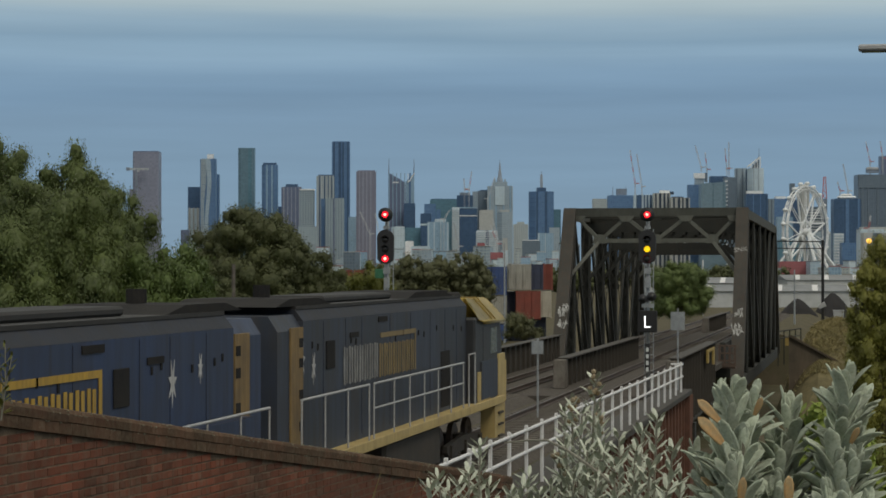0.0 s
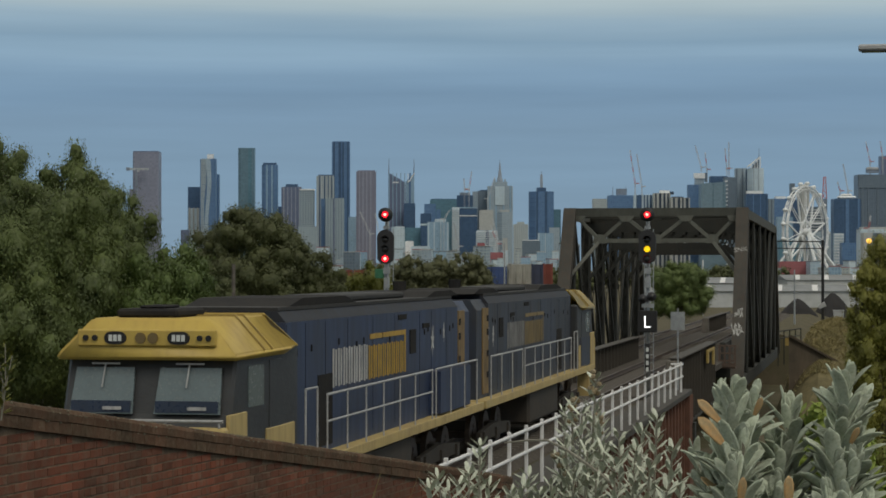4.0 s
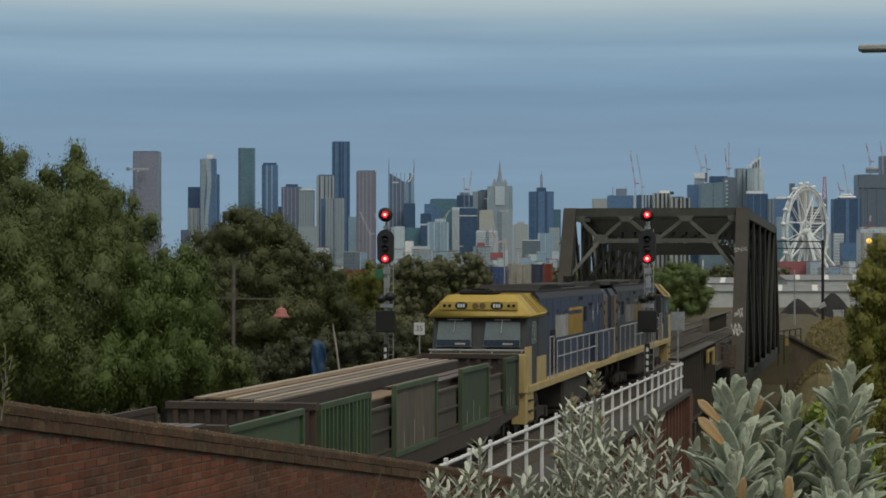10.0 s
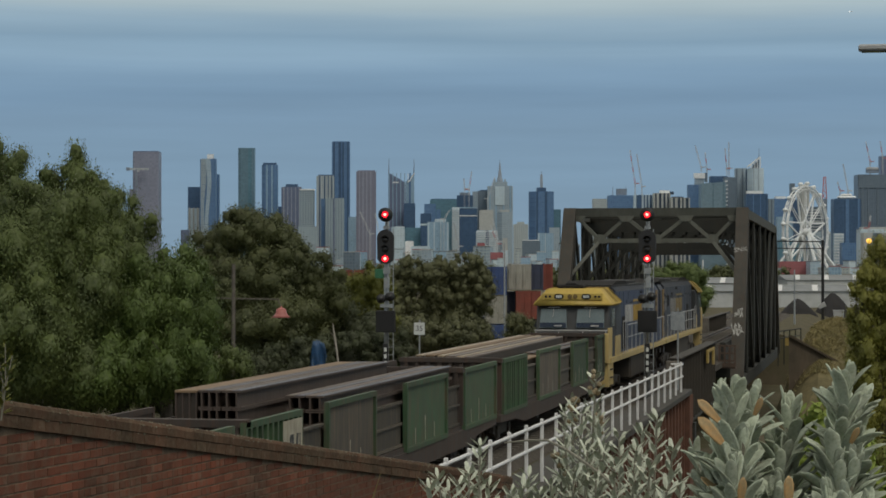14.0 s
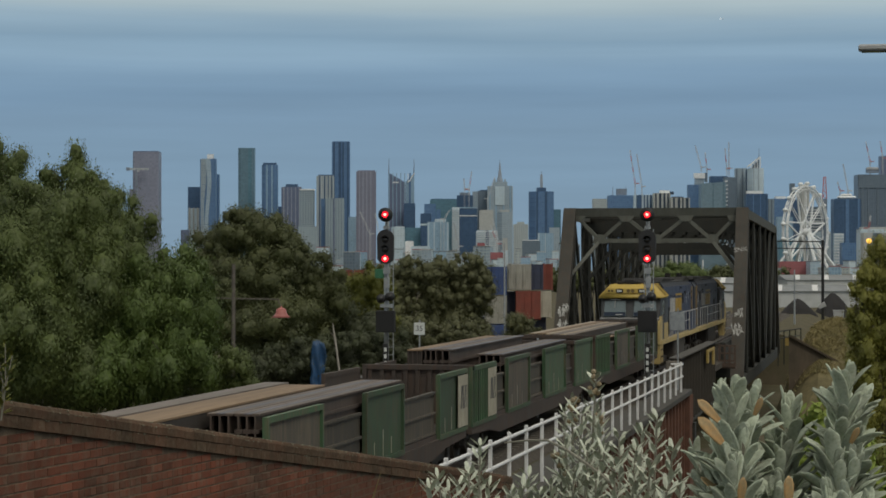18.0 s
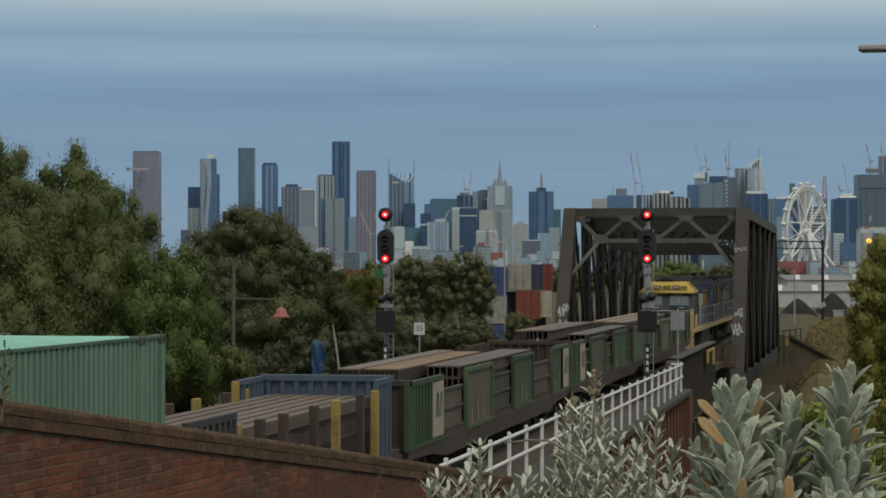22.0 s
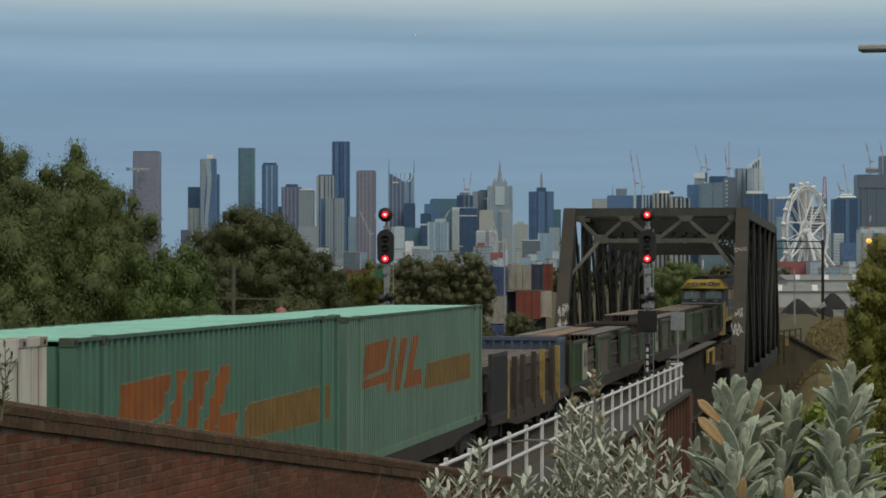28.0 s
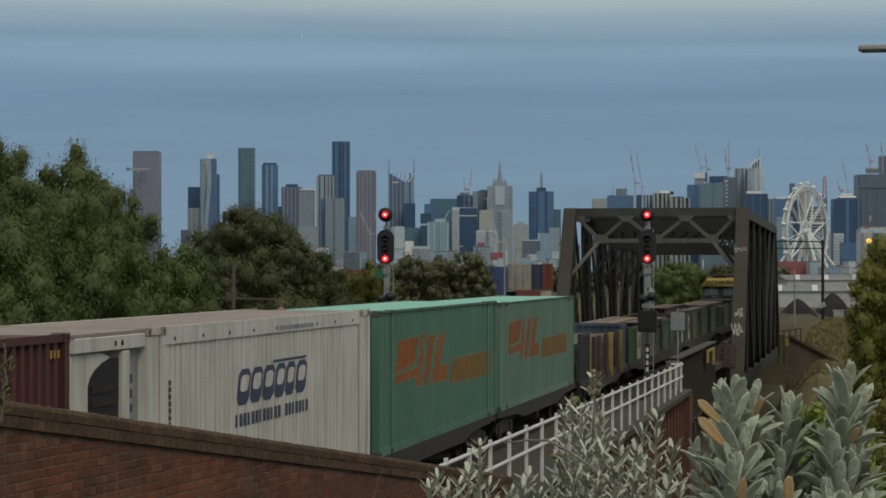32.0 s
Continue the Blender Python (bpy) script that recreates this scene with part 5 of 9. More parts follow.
def container(u, length, paint, top, label, h=2.95, posts=(), pitch=0.26, depth=0.08, rail=None, cast=None, groove=0.0, rh=0.1):
    """A corrugated shipping container with frame, corner castings, ribbed sides and roof."""
    c = thing("shipping_container", pose(0, 0, 0), label, "container", "containers on the train")
    TRAIN.append((c, u))
    z0, z1, W = 1.01, 1.01 + h, 1.22
    prof = folds(length, pitch, depth, groove)
    for s in (1, -1):
        verts, faces = [], []
        for y, dx in prof:
            verts += [(s * (W - 0.02 + dx), y, z0 + 0.14), (s * (W - 0.02 + dx), y, z1 - rh)]
        for k in range(len(prof) - 1):
            q = (2 * k, 2 * k + 2, 2 * k + 3, 2 * k + 1)
            faces.append(q if s > 0 else q[::-1])
        o = sheet("side_panel", verts, faces, paint, c)
        so = o.modifiers.new("thick", "SOLIDIFY")
        so.thickness = 0.01
    for y, sgn in ((0.03, -1), (length - 0.03, 1)):
        verts, faces, prof = [], [], []
        for k in range(9):
            x = -1.12 + k * 0.25
            prof += [(x, 0.0), (x + 0.11, 0.0), (x + 0.135, 0.04), (x + 0.225, 0.04)]
        for x, d in prof:
            verts += [(x, y - sgn * d, z0 + 0.14), (x, y - sgn * d, z1 - 0.1)]
        for k in range(len(prof) - 1):
            q = (2 * k, 2 * k + 2, 2 * k + 3, 2 * k + 1)
            faces.append(q if sgn < 0 else q[::-1])
        sheet("end_panel", verts, faces, paint, c).modifiers.new("thick", "SOLIDIFY").thickness = 0.01
    verts, faces, prof = [], [], []
    for k in range(int((length - 0.4) / 0.5)):
        y = 0.2 + k * 0.5
        prof += [(y, -0.012), (y + 0.14, -0.012), (y + 0.2, 0.006), (y + 0.44, 0.006)]
    prof = [(0.06, -0.012)] + prof + [(length - 0.06, -0.012)]
    for y, dz in prof:
        verts += [(-W + 0.07, y, z1 - 0.008 + dz), (W - 0.07, y, z1 - 0.008 + dz)]
    for k in range(len(prof) - 1):
        faces.append((2 * k, 2 * k + 1, 2 * k + 3, 2 * k + 2))
    so = sheet("roof", verts, faces, top, c).modifiers.new("thick", "SOLIDIFY")
    so.thickness = 0.02
    for s in (-1, 1):
        part_box("top_rail", c, rail or paint, s * W - 0.06, s * W + 0.02 - (0.02 if s > 0 else 0), 0.1, length - 0.1, z1 - rh, z1)
        part_box("bottom_rail", c, paint, s * W - 0.05, s * W + 0.03 - (0.03 if s > 0 else 0), 0.1, length - 0.1, z0, z0 + 0.16)
        for y in (0.0, length - 0.16, *posts):
            bm = bmesh.new()
            box(bm, s * (W - 0.07) - 0.085, s * (W - 0.07) + 0.085, y, y + 0.16, z0 + 0.01, z1 - 0.005)
            part("corner_post", bm, paint, c)
            for z in (z0, z1 - 0.11):
                cc = part_box("corner_casting", c, cast or M_casting, s * (W - 0.07) - 0.095, s * (W - 0.07) + 0.095, y - 0.012, y + 0.172, z - 0.004, z + 0.12, r=0.01)
                part_box("socket", cc, M_black, s * (W - 0.07) + s * 0.09 - 0.008, s * (W - 0.07) + s * 0.09 + 0.008, y + 0.05, y + 0.11, z + 0.03, z + 0.08)
    return c


def drape(bm, outline, prof, x=1.204):
    """The outline, (y, z) points, laid over the ridges of a container's side and cut at every fold."""
    def cut(poly, at, keep):
        out = []
        for (ya, za), (yb, zb) in zip(poly, poly[1:] + poly[:1]):
            ina, inb = (ya - at) * keep >= 0, (yb - at) * keep >= 0
            if ina:
                out.append((ya, za))
            if ina != inb:
                f = (at - ya) / (yb - ya)
                out.append((at, za + (zb - za) * f))
        return out
    for (y0, d0), (y1, d1) in zip(prof, prof[1:]):
        p = cut(cut(list(outline), y0, 1), y1, -1)
        if len(p) > 2 and max(a for a, _ in p) - min(a for a, _ in p) > 1e-4:
            bm.faces.new([bm.verts.new((x + d0 + (d1 - d0) * (y - y0) / (y1 - y0), y, z)) for y, z in p])
    bmesh.ops.remove_doubles(bm, verts=bm.verts[:], dist=0.0005)


def swash(c, y0, scale, z0, mat, prof):
    """The orange emblem on the green containers, as plain slanted shapes painted over the ridges."""
    shapes = (((-0.15, 0.30), (1.7, 0.40), (2.2, 0.98), (0.1, 0.92)), ((-0.3, 0.06), (2.0, 0.12), (2.2, 0.32), (-0.22, 0.22)), ((1.9, -0.1), (2.3, -0.1), (2.85, 1.0), (2.5, 1.0)),
              ((2.6, -0.12), (3.15, -0.12), (3.95, 0.95), (3.3, 0.95)), ((3.55, -0.12), (4.15, -0.12), (5.1, 0.97), (4.45, 0.97)), ((4.2, -0.12), (5.35, -0.12), (5.4, 0.22), (4.5, 0.22)),
              ((5.65, -0.24), (11.2, -0.28), (11.2, 0.34), (5.95, 0.30)))
    for pts in shapes:
        bm = bmesh.new()
        drape(bm, [(y0 + a * scale, z0 + b * scale) for a, b in pts], prof)
        e = part("emblem", bm, M_ochre if pts[0][0] > 5.5 else mat, c, "ochre painted bar" if pts[0][0] > 5.5 else "orange painted emblem")
        bm = bmesh.new()
        q = [Vector((y0 + a * scale, z0 + b * scale)) for a, b in pts]
        for a, b in zip(q, q[1:] + q[:1]):
            side = Vector((-(b - a).y, (b - a).x)).normalized() * -0.022
            drape(bm, [tuple(a), tuple(b), tuple(b + side), tuple(a + side)], prof, 1.207)
        part("emblem_edge", bm, M_edge, e, "thin worn cream outline")


M_rustedge = surf("rust_streaked_white", (0.30, 0.24, 0.18), (0.20, 0.13, 0.09), 3, 0.75, streak=0.5)
M_ochre = surf("faded_ochre_paint", (0.26, 0.15, 0.035), (0.19, 0.115, 0.03), 2.0, 0.65, streak=0.4)
M_edge = surf("worn_cream_line", (0.30, 0.30, 0.21), (0.17, 0.18, 0.12), 3, 0.7, streak=0.5)
M_castg = surf("rusty_green_casting", (0.085, 0.135, 0.10), (0.07, 0.07, 0.05), 6, 0.7, streak=0.5, dirt=(0.06, 0.035, 0.025))
M_castw = surf("rusty_white_casting", (0.40, 0.37, 0.32), (0.22, 0.15, 0.11), 7, 0.7, streak=0.5, dirt=(0.12, 0.07, 0.05))
M_railg = surf("worn_green_rail", (0.092, 0.190, 0.138), (0.066, 0.125, 0.092), 2.0, 0.65, streak=0.4, dirt=(0.06, 0.045, 0.035))
M_casting = surf("worn_casting", (0.07, 0.075, 0.06), (0.06, 0.05, 0.042), 5, 0.7)
flat_wagon(-101.2, 15.3, "dark flat container wagon")
flat_wagon(-116.3, 14.9, "dark flat container wagon")
flat_wagon(-131.0, 14.5, "dark flat container wagon")
flat_wagon(-146.0, 14.8, "dark flat container wagon")
c2 = container(-100.85, 14.25, M_cpale, M_ctop, "sea-green corrugated container with an orange emblem", h=2.89, posts=(1.1, 13.25), pitch=0.18, depth=0.12, rail=M_railg, cast=M_castg, groove=0.64, rh=0.04)
swash(c2, 1.6, 1.0, 2.40, M_corange, folds(14.25, 0.18, 0.12, 0.64))
c1 = container(-115.0, 13.6, M_cgreen, M_ctop, "sea-green corrugated container with a large orange emblem", posts=(1.1, 12.35), pitch=0.26, depth=0.05, rail=M_railg, cast=M_castg, rh=0.05)
swash(c1, 1.8, 1.0, 2.36, M_corange, folds(13.6, 0.26, 0.05, 0))
c3 = container(-129.1, 13.25, M_cwhite, M_cwtop, "dusty white refrigerated container with faded navy lettering bars", pitch=0.235, depth=0.09, h=3.0, posts=(0.62, 12.45), cast=M_castw, groove=0.84)
part_box("top_band", c3, M_cwhite, 1.2, 1.226, 0.8, 12.4, 3.76, 3.92, "plain white band under the roof edge")
for k in range(9):
    bm = bmesh.new()
    rod(bm, (1.226, 1.2 + k * 1.33, 3.84), (1.236, 1.2 + k * 1.33, 3.84), 0.03, 8)
    part("bolt", bm, M_casting, c3)
part_box("faded_line", c3, M_galv, 1.229, 1.232, 6.7, 8.9, 3.80, 3.87, "faded grey stencil line")
for k in range(9):
    part_box("small_mark", c3, M_casting, 1.206, 1.212, 1.0, 1.1, 3.18 - k * 0.1, 3.25 - k * 0.1)
# six slanting outlined shapes stand for the faded navy name
for k, (a, wd) in enumerate(((4.38, 0.66), (5.10, 0.64), (5.80, 0.66), (6.52, 0.60), (7.18, 0.56), (7.84, 0.66))):
    def skew(q, grow):
        return [(a + wd * (0.5 + (y - 0.5) * grow) + 0.16 * (z - 0.5), 2.96 + 0.56 * (z - 0.5) * grow) for y, z in q]
    rim = [(0.22, 0.0), (0.78, 0.0), (1.0, 0.16), (1.0, 0.84), (0.78, 1.0), (0.22, 1.0), (0.0, 0.84), (0.0, 0.16)]
    bm = bmesh.new()
    prism(bm, skew(rim, 1.0), 1.203, 1.209, axis="x")
    e = part("name_shape", bm, M_navy, c3, "faded navy outlined shape")
    bm = bmesh.new()
    prism(bm, skew([(y, 0.3 + 0.7 * z) for y, z in rim], 0.66), 1.2095, 1.212, axis="x")
    part("pale_core", bm, M_cwhite, e)
part_box("name_line", c3, M_navy, 1.204, 1.21, 6.4, 8.5, 3.27, 3.31)
for k in range(20):
    a = 4.25 + k * 0.222
    if k == 12:
        continue
    part_box("small_name_bar", c3, M_navy, 1.203, 1.209, a, a + (0.15 if k % 3 else 0.10), 2.34, 2.54)
# rust-streaked corners, rear frame with a recessed panel, and the roof plate over the generator
for y in (0.60, 12.42, 13.07):
    part_box("edge_trim", c3, M_rustedge, 1.19, 1.2, y, y + 0.19, 1.2, 3.95, "rust-streaked edge")
part_box("rear_post", c3, M_cwhite, 1.0, 1.22, -0.92, -0.66, 1.05, 3.74, r=0.01)
part_box("recessed_panel", c3, M_galv, 1.06, 1.1, -0.66, 0.0, 1.05, 3.74, "grey recessed panel")
part_box("panel_rail", c3, M_cwhite, 1.1, 1.2, -0.66, 0.0, 2.3, 2.42)
for k in range(5):
    part_box("panel_mark", c3, M_casting, 1.101, 1.106, -0.46, -0.24, 3.28 - k * 0.2, 3.40 - k * 0.2)
part_box("roof_plate", c3, M_cwtop, -1.2, 1.2, -2.66, 0.0, 3.95, 4.0, "dusty roof plate")
part_box("end_beam", c3, M_cwhite, 1.1, 1.215, -2.66, -0.02, 3.76, 3.95, "white end beam", 0.01)
for y in (-1.2, -0.94):
    bm = bmesh.new()
    rod(bm, (1.213, y, 3.85), (1.222, y, 3.85), 0.04, 8)
    part("bolt", bm, M_black, c3)

# white generator housing with a black rounded opening, standing before the maroon container
gs = thing("generator_unit", pose(0, 0, 0), "white generator housing with a black arched opening", "generator", kind="")
TRAIN.append((gs, -131.78))
bm = bmesh.new()
prism(bm, [(0.0, 1.01), (1.7, 1.01), (1.7, 3.4), (1.62, 3.58), (1.45, 3.68), (1.15, 3.74), (0.0, 3.75)], -1.16, 1.16, axis="x")
bevel(bm, 0.03)
part("housing", bm, M_cwhite, gs)
bm = bmesh.new()
prism(bm, [(0.62, 1.1), (1.64, 1.1), (1.69, 3.66), (1.40, 3.66), (1.10, 3.61), (0.85, 3.53), (0.68, 3.44), (0.60, 3.34)], 1.165, 1.185, axis="x")
op = part("opening", bm, M_black, gs, "black louvred opening")
for k in range(12):
    part_box("louvre", op, M_lens, 1.186, 1.2, 0.66, 1.54, 1.25 + k * 0.18, 1.34 + k * 0.18)
c4 = container(-144.3, 12.3, M_cmaroon, M_cmaroon, "maroon corrugated container with pale stencilled marks", h=3.02, cast=M_cmaroon)
for k in range(3):
    part_box("stencil_mark", c4, M_mark_y, 1.205, 1.215, 11.72 + k * 0.12, 11.78 + k * 0.12, 3.74, 3.84)


# ---- container yard and sheds beyond the line ----
def yard_box(x, y, z, w, h, mat, label, ends=True):
    """A stacked container seen on its door end."""
    c = thing("yard_container", pose(x, y, z, 0, 0, 11.3), label, "container", "stacked yard containers")
    bm = bmesh.new()
    box(bm, -w / 2 + 0.04, w / 2 - 0.04, 0.03, 6.0, 0.06, h - 0.06)
    part("body", bm, mat, c)
    bm = bmesh.new()
    for k in range(5):
        bx = -w / 2 + 0.25 + k * (w - 0.5) / 4
        box(bm, bx - 0.1, bx + 0.1, -0.005, 0.026, 0.12, h - 0.12)
    part("door_ribs", bm, mat, c)
    for s in (-1, 1):
        part_box("corner_post", c, mat, s * (w / 2 - 0.07) - 0.07, s * (w / 2 - 0.07) + 0.07, -0.05, 0.1, 0.0, h)
    for s in (-0.35, 0.35):
        bm = bmesh.new()
        rod(bm, (s, -0.05, 0.15), (s, -0.05, h - 0.15), 0.03, 6)
        part("locking_rod", bm, mat, c)
    return c


M_ynavy = surf("navy_container", (0.045, 0.085, 0.22), (0.035, 0.06, 0.16), 0.7, 0.6, streak=0.3)
M_ygrey = surf("beige_container", (0.36, 0.35, 0.30), (0.28, 0.27, 0.23), 0.7, 0.6, streak=0.4)
M_yred = surf("rust_red_container", (0.24, 0.055, 0.035), (0.17, 0.045, 0.03), 0.7, 0.6, streak=0.3)
M_ycream = surf("cream_container", (0.50, 0.47, 0.38), (0.40, 0.37, 0.30), 0.7, 0.6, streak=0.3)
M_ydark = surf("dark_navy_container", (0.035, 0.045, 0.085), (0.03, 0.035, 0.06), 0.7, 0.6, streak=0.3)
M_shed = surf("pale_shed_sheeting", (0.50, 0.51, 0.50), (0.40, 0.41, 0.41), 0.05, 0.6, bump=0.1)
M_shedroof = surf("grey_shed_roof", (0.21, 0.22, 0.225), (0.16, 0.17, 0.175), 0.05, 0.6, bump=0.1)
M_coal = surf("dark_spoil", (0.042, 0.041, 0.042), (0.028, 0.027, 0.028), 0.4, 0.95, bump=0.6)
M_drygrass = surf("dry_grass", (0.27, 0.22, 0.11), (0.17, 0.15, 0.07), 2.5, 0.9, island=True, rand=0.35)

yard_box(-28.05, 222.75, -4.91, 2.35, 3.0, M_ynavy, "blue container at the foot of the yard stack")
yard_box(-28.05, 222.73, -2.07, 2.35, 0.95, M_ynavy, "blue container half hidden in the stack")
yard_box(-28.05, 222.73, -1.13, 2.35, 2.98, M_ygrey, "beige container in the yard stack")
yard_box(-28.04, 222.70, 1.89, 2.35, 3.05, M_ynavy, "blue container on top of the yard stack")
yard_box(-26.98, 226.00, -0.72, 0.9, 3.0, M_ydark, "dark navy container behind the stack")
yard_box(-24.84, 224.39, -0.68, 2.6, 3.05, M_yred, "rust-red container in the yard stack")
yard_box(-23.19, 225.74, -0.52, 1.2, 2.9, M_ycream, "cream container in the yard stack")
yard_box(-25.87, 225.17, 2.40, 2.4, 2.8, M_ygrey, "beige container on top of the yard stack")
yard_box(-24.06, 225.54, 2.40, 1.25, 2.8, M_ydark, "dark navy container on the yard stack")
yard_box(-22.95, 225.76, 2.40, 1.0, 2.85, M_yred, "red container on the yard stack")
yard_box(-27.39, 226.97, -3.6, 8.0, 3.2, M_ydark, "dark container at the foot of the yard stack")
for k, m in enumerate((M_yred, M_yred, M_ygrey, M_yred)):
    yard_box(-104.56 + k * 3.0, 466.41 + k * 0.5, 2.6, 2.6, 1.7, m, "far yard container showing above the trees")
    yard_box(-104.56 + k * 3.0, 466.41 + k * 0.5 + 0.1, -3.0, 2.6, 5.5, M_ydark, "far yard container in the stack")


def shed(x, y, w, d, h, label, ridge=1.2, rz=11.3):
    s = thing("shed", pose(x, y, -3.05, 0, 0, rz), label, "shed", "yard sheds")
    part_box("wall", s, M_shed, -w / 2, w / 2, 0, d, 0, h)
    bm = bmesh.new()
    prism(bm, [(-0.4, h), (d + 0.4, h), (d / 2, h + ridge)], -w / 2 - 0.4, w / 2 + 0.4, axis="x")
    part("roof", bm, M_shedroof, s)
    for k in range(int(w / 7)):
        bm = bmesh.new()
        x0 = -w / 2 + 2.5 + k * 7
        beam(bm, (x0, 0.3, h + 0.11), (x0 + 1.5, d / 2 - 0.5, h + ridge * 0.97), 1.1, 0.06)
        part("skylight", bm, M_white, s, "white roof light")
    return s


shed(-3.0, 425.6, 42, 20, 3.2, "long pale industrial shed with a grey roof")
shed(-25.2, 472.1, 26, 20, 4.4, "pale industrial shed with a grey roof")
shed(9.7, 530.1, 40, 20, 4.8, "long pale industrial shed with a grey roof")


def spoil(x, y, z, r, h):
    p = thing("spoil_heap", pose(x, y, z), "dark grey spoil heap beside the line", "heap", "spoil heaps")
    verts, faces, rings, seg = [], [], 9, 30
    for j in range(rings + 1):
        f = j / rings
        for k in range(seg):
            a = 2 * math.pi * k / seg
            rr = r * f * (1 + 0.12 * noise.noise((math.cos(a) * 1.5 + x, math.sin(a) * 1.5, 0)))
            zz = h * (1 - f ** 1.5) ** 1.25 + 0.05 * noise.noise((rr * math.cos(a) * 3, rr * math.sin(a) * 3, 1.0))
            verts.append((rr * math.cos(a), rr * math.sin(a), zz if j < rings else -0.3))
    for j in range(rings):
        for k in range(seg):
            faces.append((j * seg + k, j * seg + (k + 1) % seg, (j + 1) * seg + (k + 1) % seg, (j + 1) * seg + k)[::-1])
    sheet("heap", verts, faces, M_coal, p)


spoil(2.31, 248.2, -0.75, 2.35, 2.05)
spoil(5.9, 264.1, -1.5, 3.0, 3.3)

# brown retaining wall with a sloping top beside the bridge
M_bankwall = surf("stained_brown_wall", (0.125, 0.10, 0.072), (0.075, 0.062, 0.046), 0.8, 0.9, bump=0.4, streak=0.4)
rw = thing("retaining_wall", pose(0, 0, 0), "stained brown retaining wall with a sloping top", "wall", "", "structure")
wa, wb = Vector((5.934, 129.572, 0.729)), Vector((8.757, 130.151, -0.846))
bm = bmesh.new()
q = [bm.verts.new(p) for p in (wa, wb, Vector((wb.x, wb.y, -5)), Vector((wa.x, wa.y, -5)))]
q2 = [bm.verts.new(v.co + Vector((0.08, 0.4, 0))) for v in q]
bm.faces.new(q)
bm.faces.new(q2[::-1])
for i in range(4):
    bm.faces.new((q[i], q[(i + 1) % 4], q2[(i + 1) % 4], q2[i]))
part("wall_face", bm, M_bankwall, rw)
bm = bmesh.new()
beam(bm, wa + Vector((0.03, 0.1, 0.06)), wb + Vector((0.03, 0.1, 0.06)), 0.6, 0.12)
part("coping", bm, M_bankwall, rw)


def light_pole(x, y, z0, h, label, arm=0.0, mat=None, r=0.1):
    p = thing("yard_pole", pose(x, y, z0), label, "pole", "yard poles")
    bm = bmesh.new()
    rod(bm, (0, 0, 0), (0, 0, h), r, 8, r * 0.8)
    part("pole", bm, mat or M_steel, p)
    if arm:
        bm = bmesh.new()
        beam(bm, (0, 0, h - 0.15), (arm, 0, h - 0.1), 0.1, 0.1)
        beam(bm, (0, 0, h - 0.75), (arm, 0, h - 0.72), 0.08, 0.08)
        part("cross_beam", bm, mat or M_steel, p)
    return p


light_pole(6.42, 192.87, -3.0, 10.24, "dark steel overhead gantry mast beside the yard", -3.98, M_black, 0.15)
light_pole(3.61, 202.51, -3.0, 7.59, "thin grey steel pole in the yard", 0, M_galv, 0.09)
light_pole(-8.64, 251.05, -3.0, 8.70, "thin pale pole behind the bridge", 0, M_white)
light_pole(-26.44, 218.92, -3.0, 10.35, "pale lamp pole in the container yard", 0, M_galv)

M_amber = plain("lit_amber_lamp", (1.0, 0.55, 0.08), 0.3, 0, 1.3)
al = thing("yard_lamp", pose(9.1, 621.7, -3.0), "pale yard lamp post with a lit amber lamp", "street lamp")
bm = bmesh.new()
rod(bm, (0, 0, 0), (0, 0, 14.6), 0.35, 8, 0.22)
for k in range(7):
    rod(bm, (-0.5, 0, 1.5 + k * 1.9), (0.5, 0, 2.4 + k * 1.9), 0.1, 5)
part("pole", bm, M_shed, al)
bm = bmesh.new()
bmesh.ops.create_uvsphere(bm, u_segments=14, v_segments=8, radius=0.75, matrix=Matrix.Translation((0, -0.2, 15.2)))
part("lamp", bm, M_amber, al, "lit amber lamp", True)
cab = thing("relay_cabinet", pose(8.45, 152.51, 1.00), "white trackside relay cabinet on a grassy bank", "cabinet")
part_box("case", cab, M_shed, -0.35, 0.35, 0, 0.4, 0, 0.8, r=0.03)
part_box("lid", cab, M_shed, -0.4, 0.4, -0.05, 0.45, 0.8, 0.86)

sp = thing("solar_lamp", pose(6.94, 172.60, -3.0), "small white solar lamp panel on a short post", "lamp")
part_box("post", sp, M_steel, -0.05, 0.05, 0.1, 0.2, 0, 4.60)
bm = bmesh.new()
prism(bm, [(-0.06, -0.16), (0.06, -0.13), (0.1, 0.18), (0.0, 0.18)], -0.3, 0.3, axis="x")
pn = part("panel", bm, M_shed, sp)
pn.matrix_basis = pose(-0.1, 0, 4.82, 20, -25, 0)

# dry bank right of the bridge: a mound with grass on it
M_straw = surf("pale_straw", (0.36, 0.30, 0.15), (0.22, 0.195, 0.09), 1.0, 0.9, bump=0, island=True, rand=0.25)
M_bank = surf("brown_bank", (0.175, 0.148, 0.078), (0.105, 0.092, 0.05), 0.6, 0.95, bump=0.5)


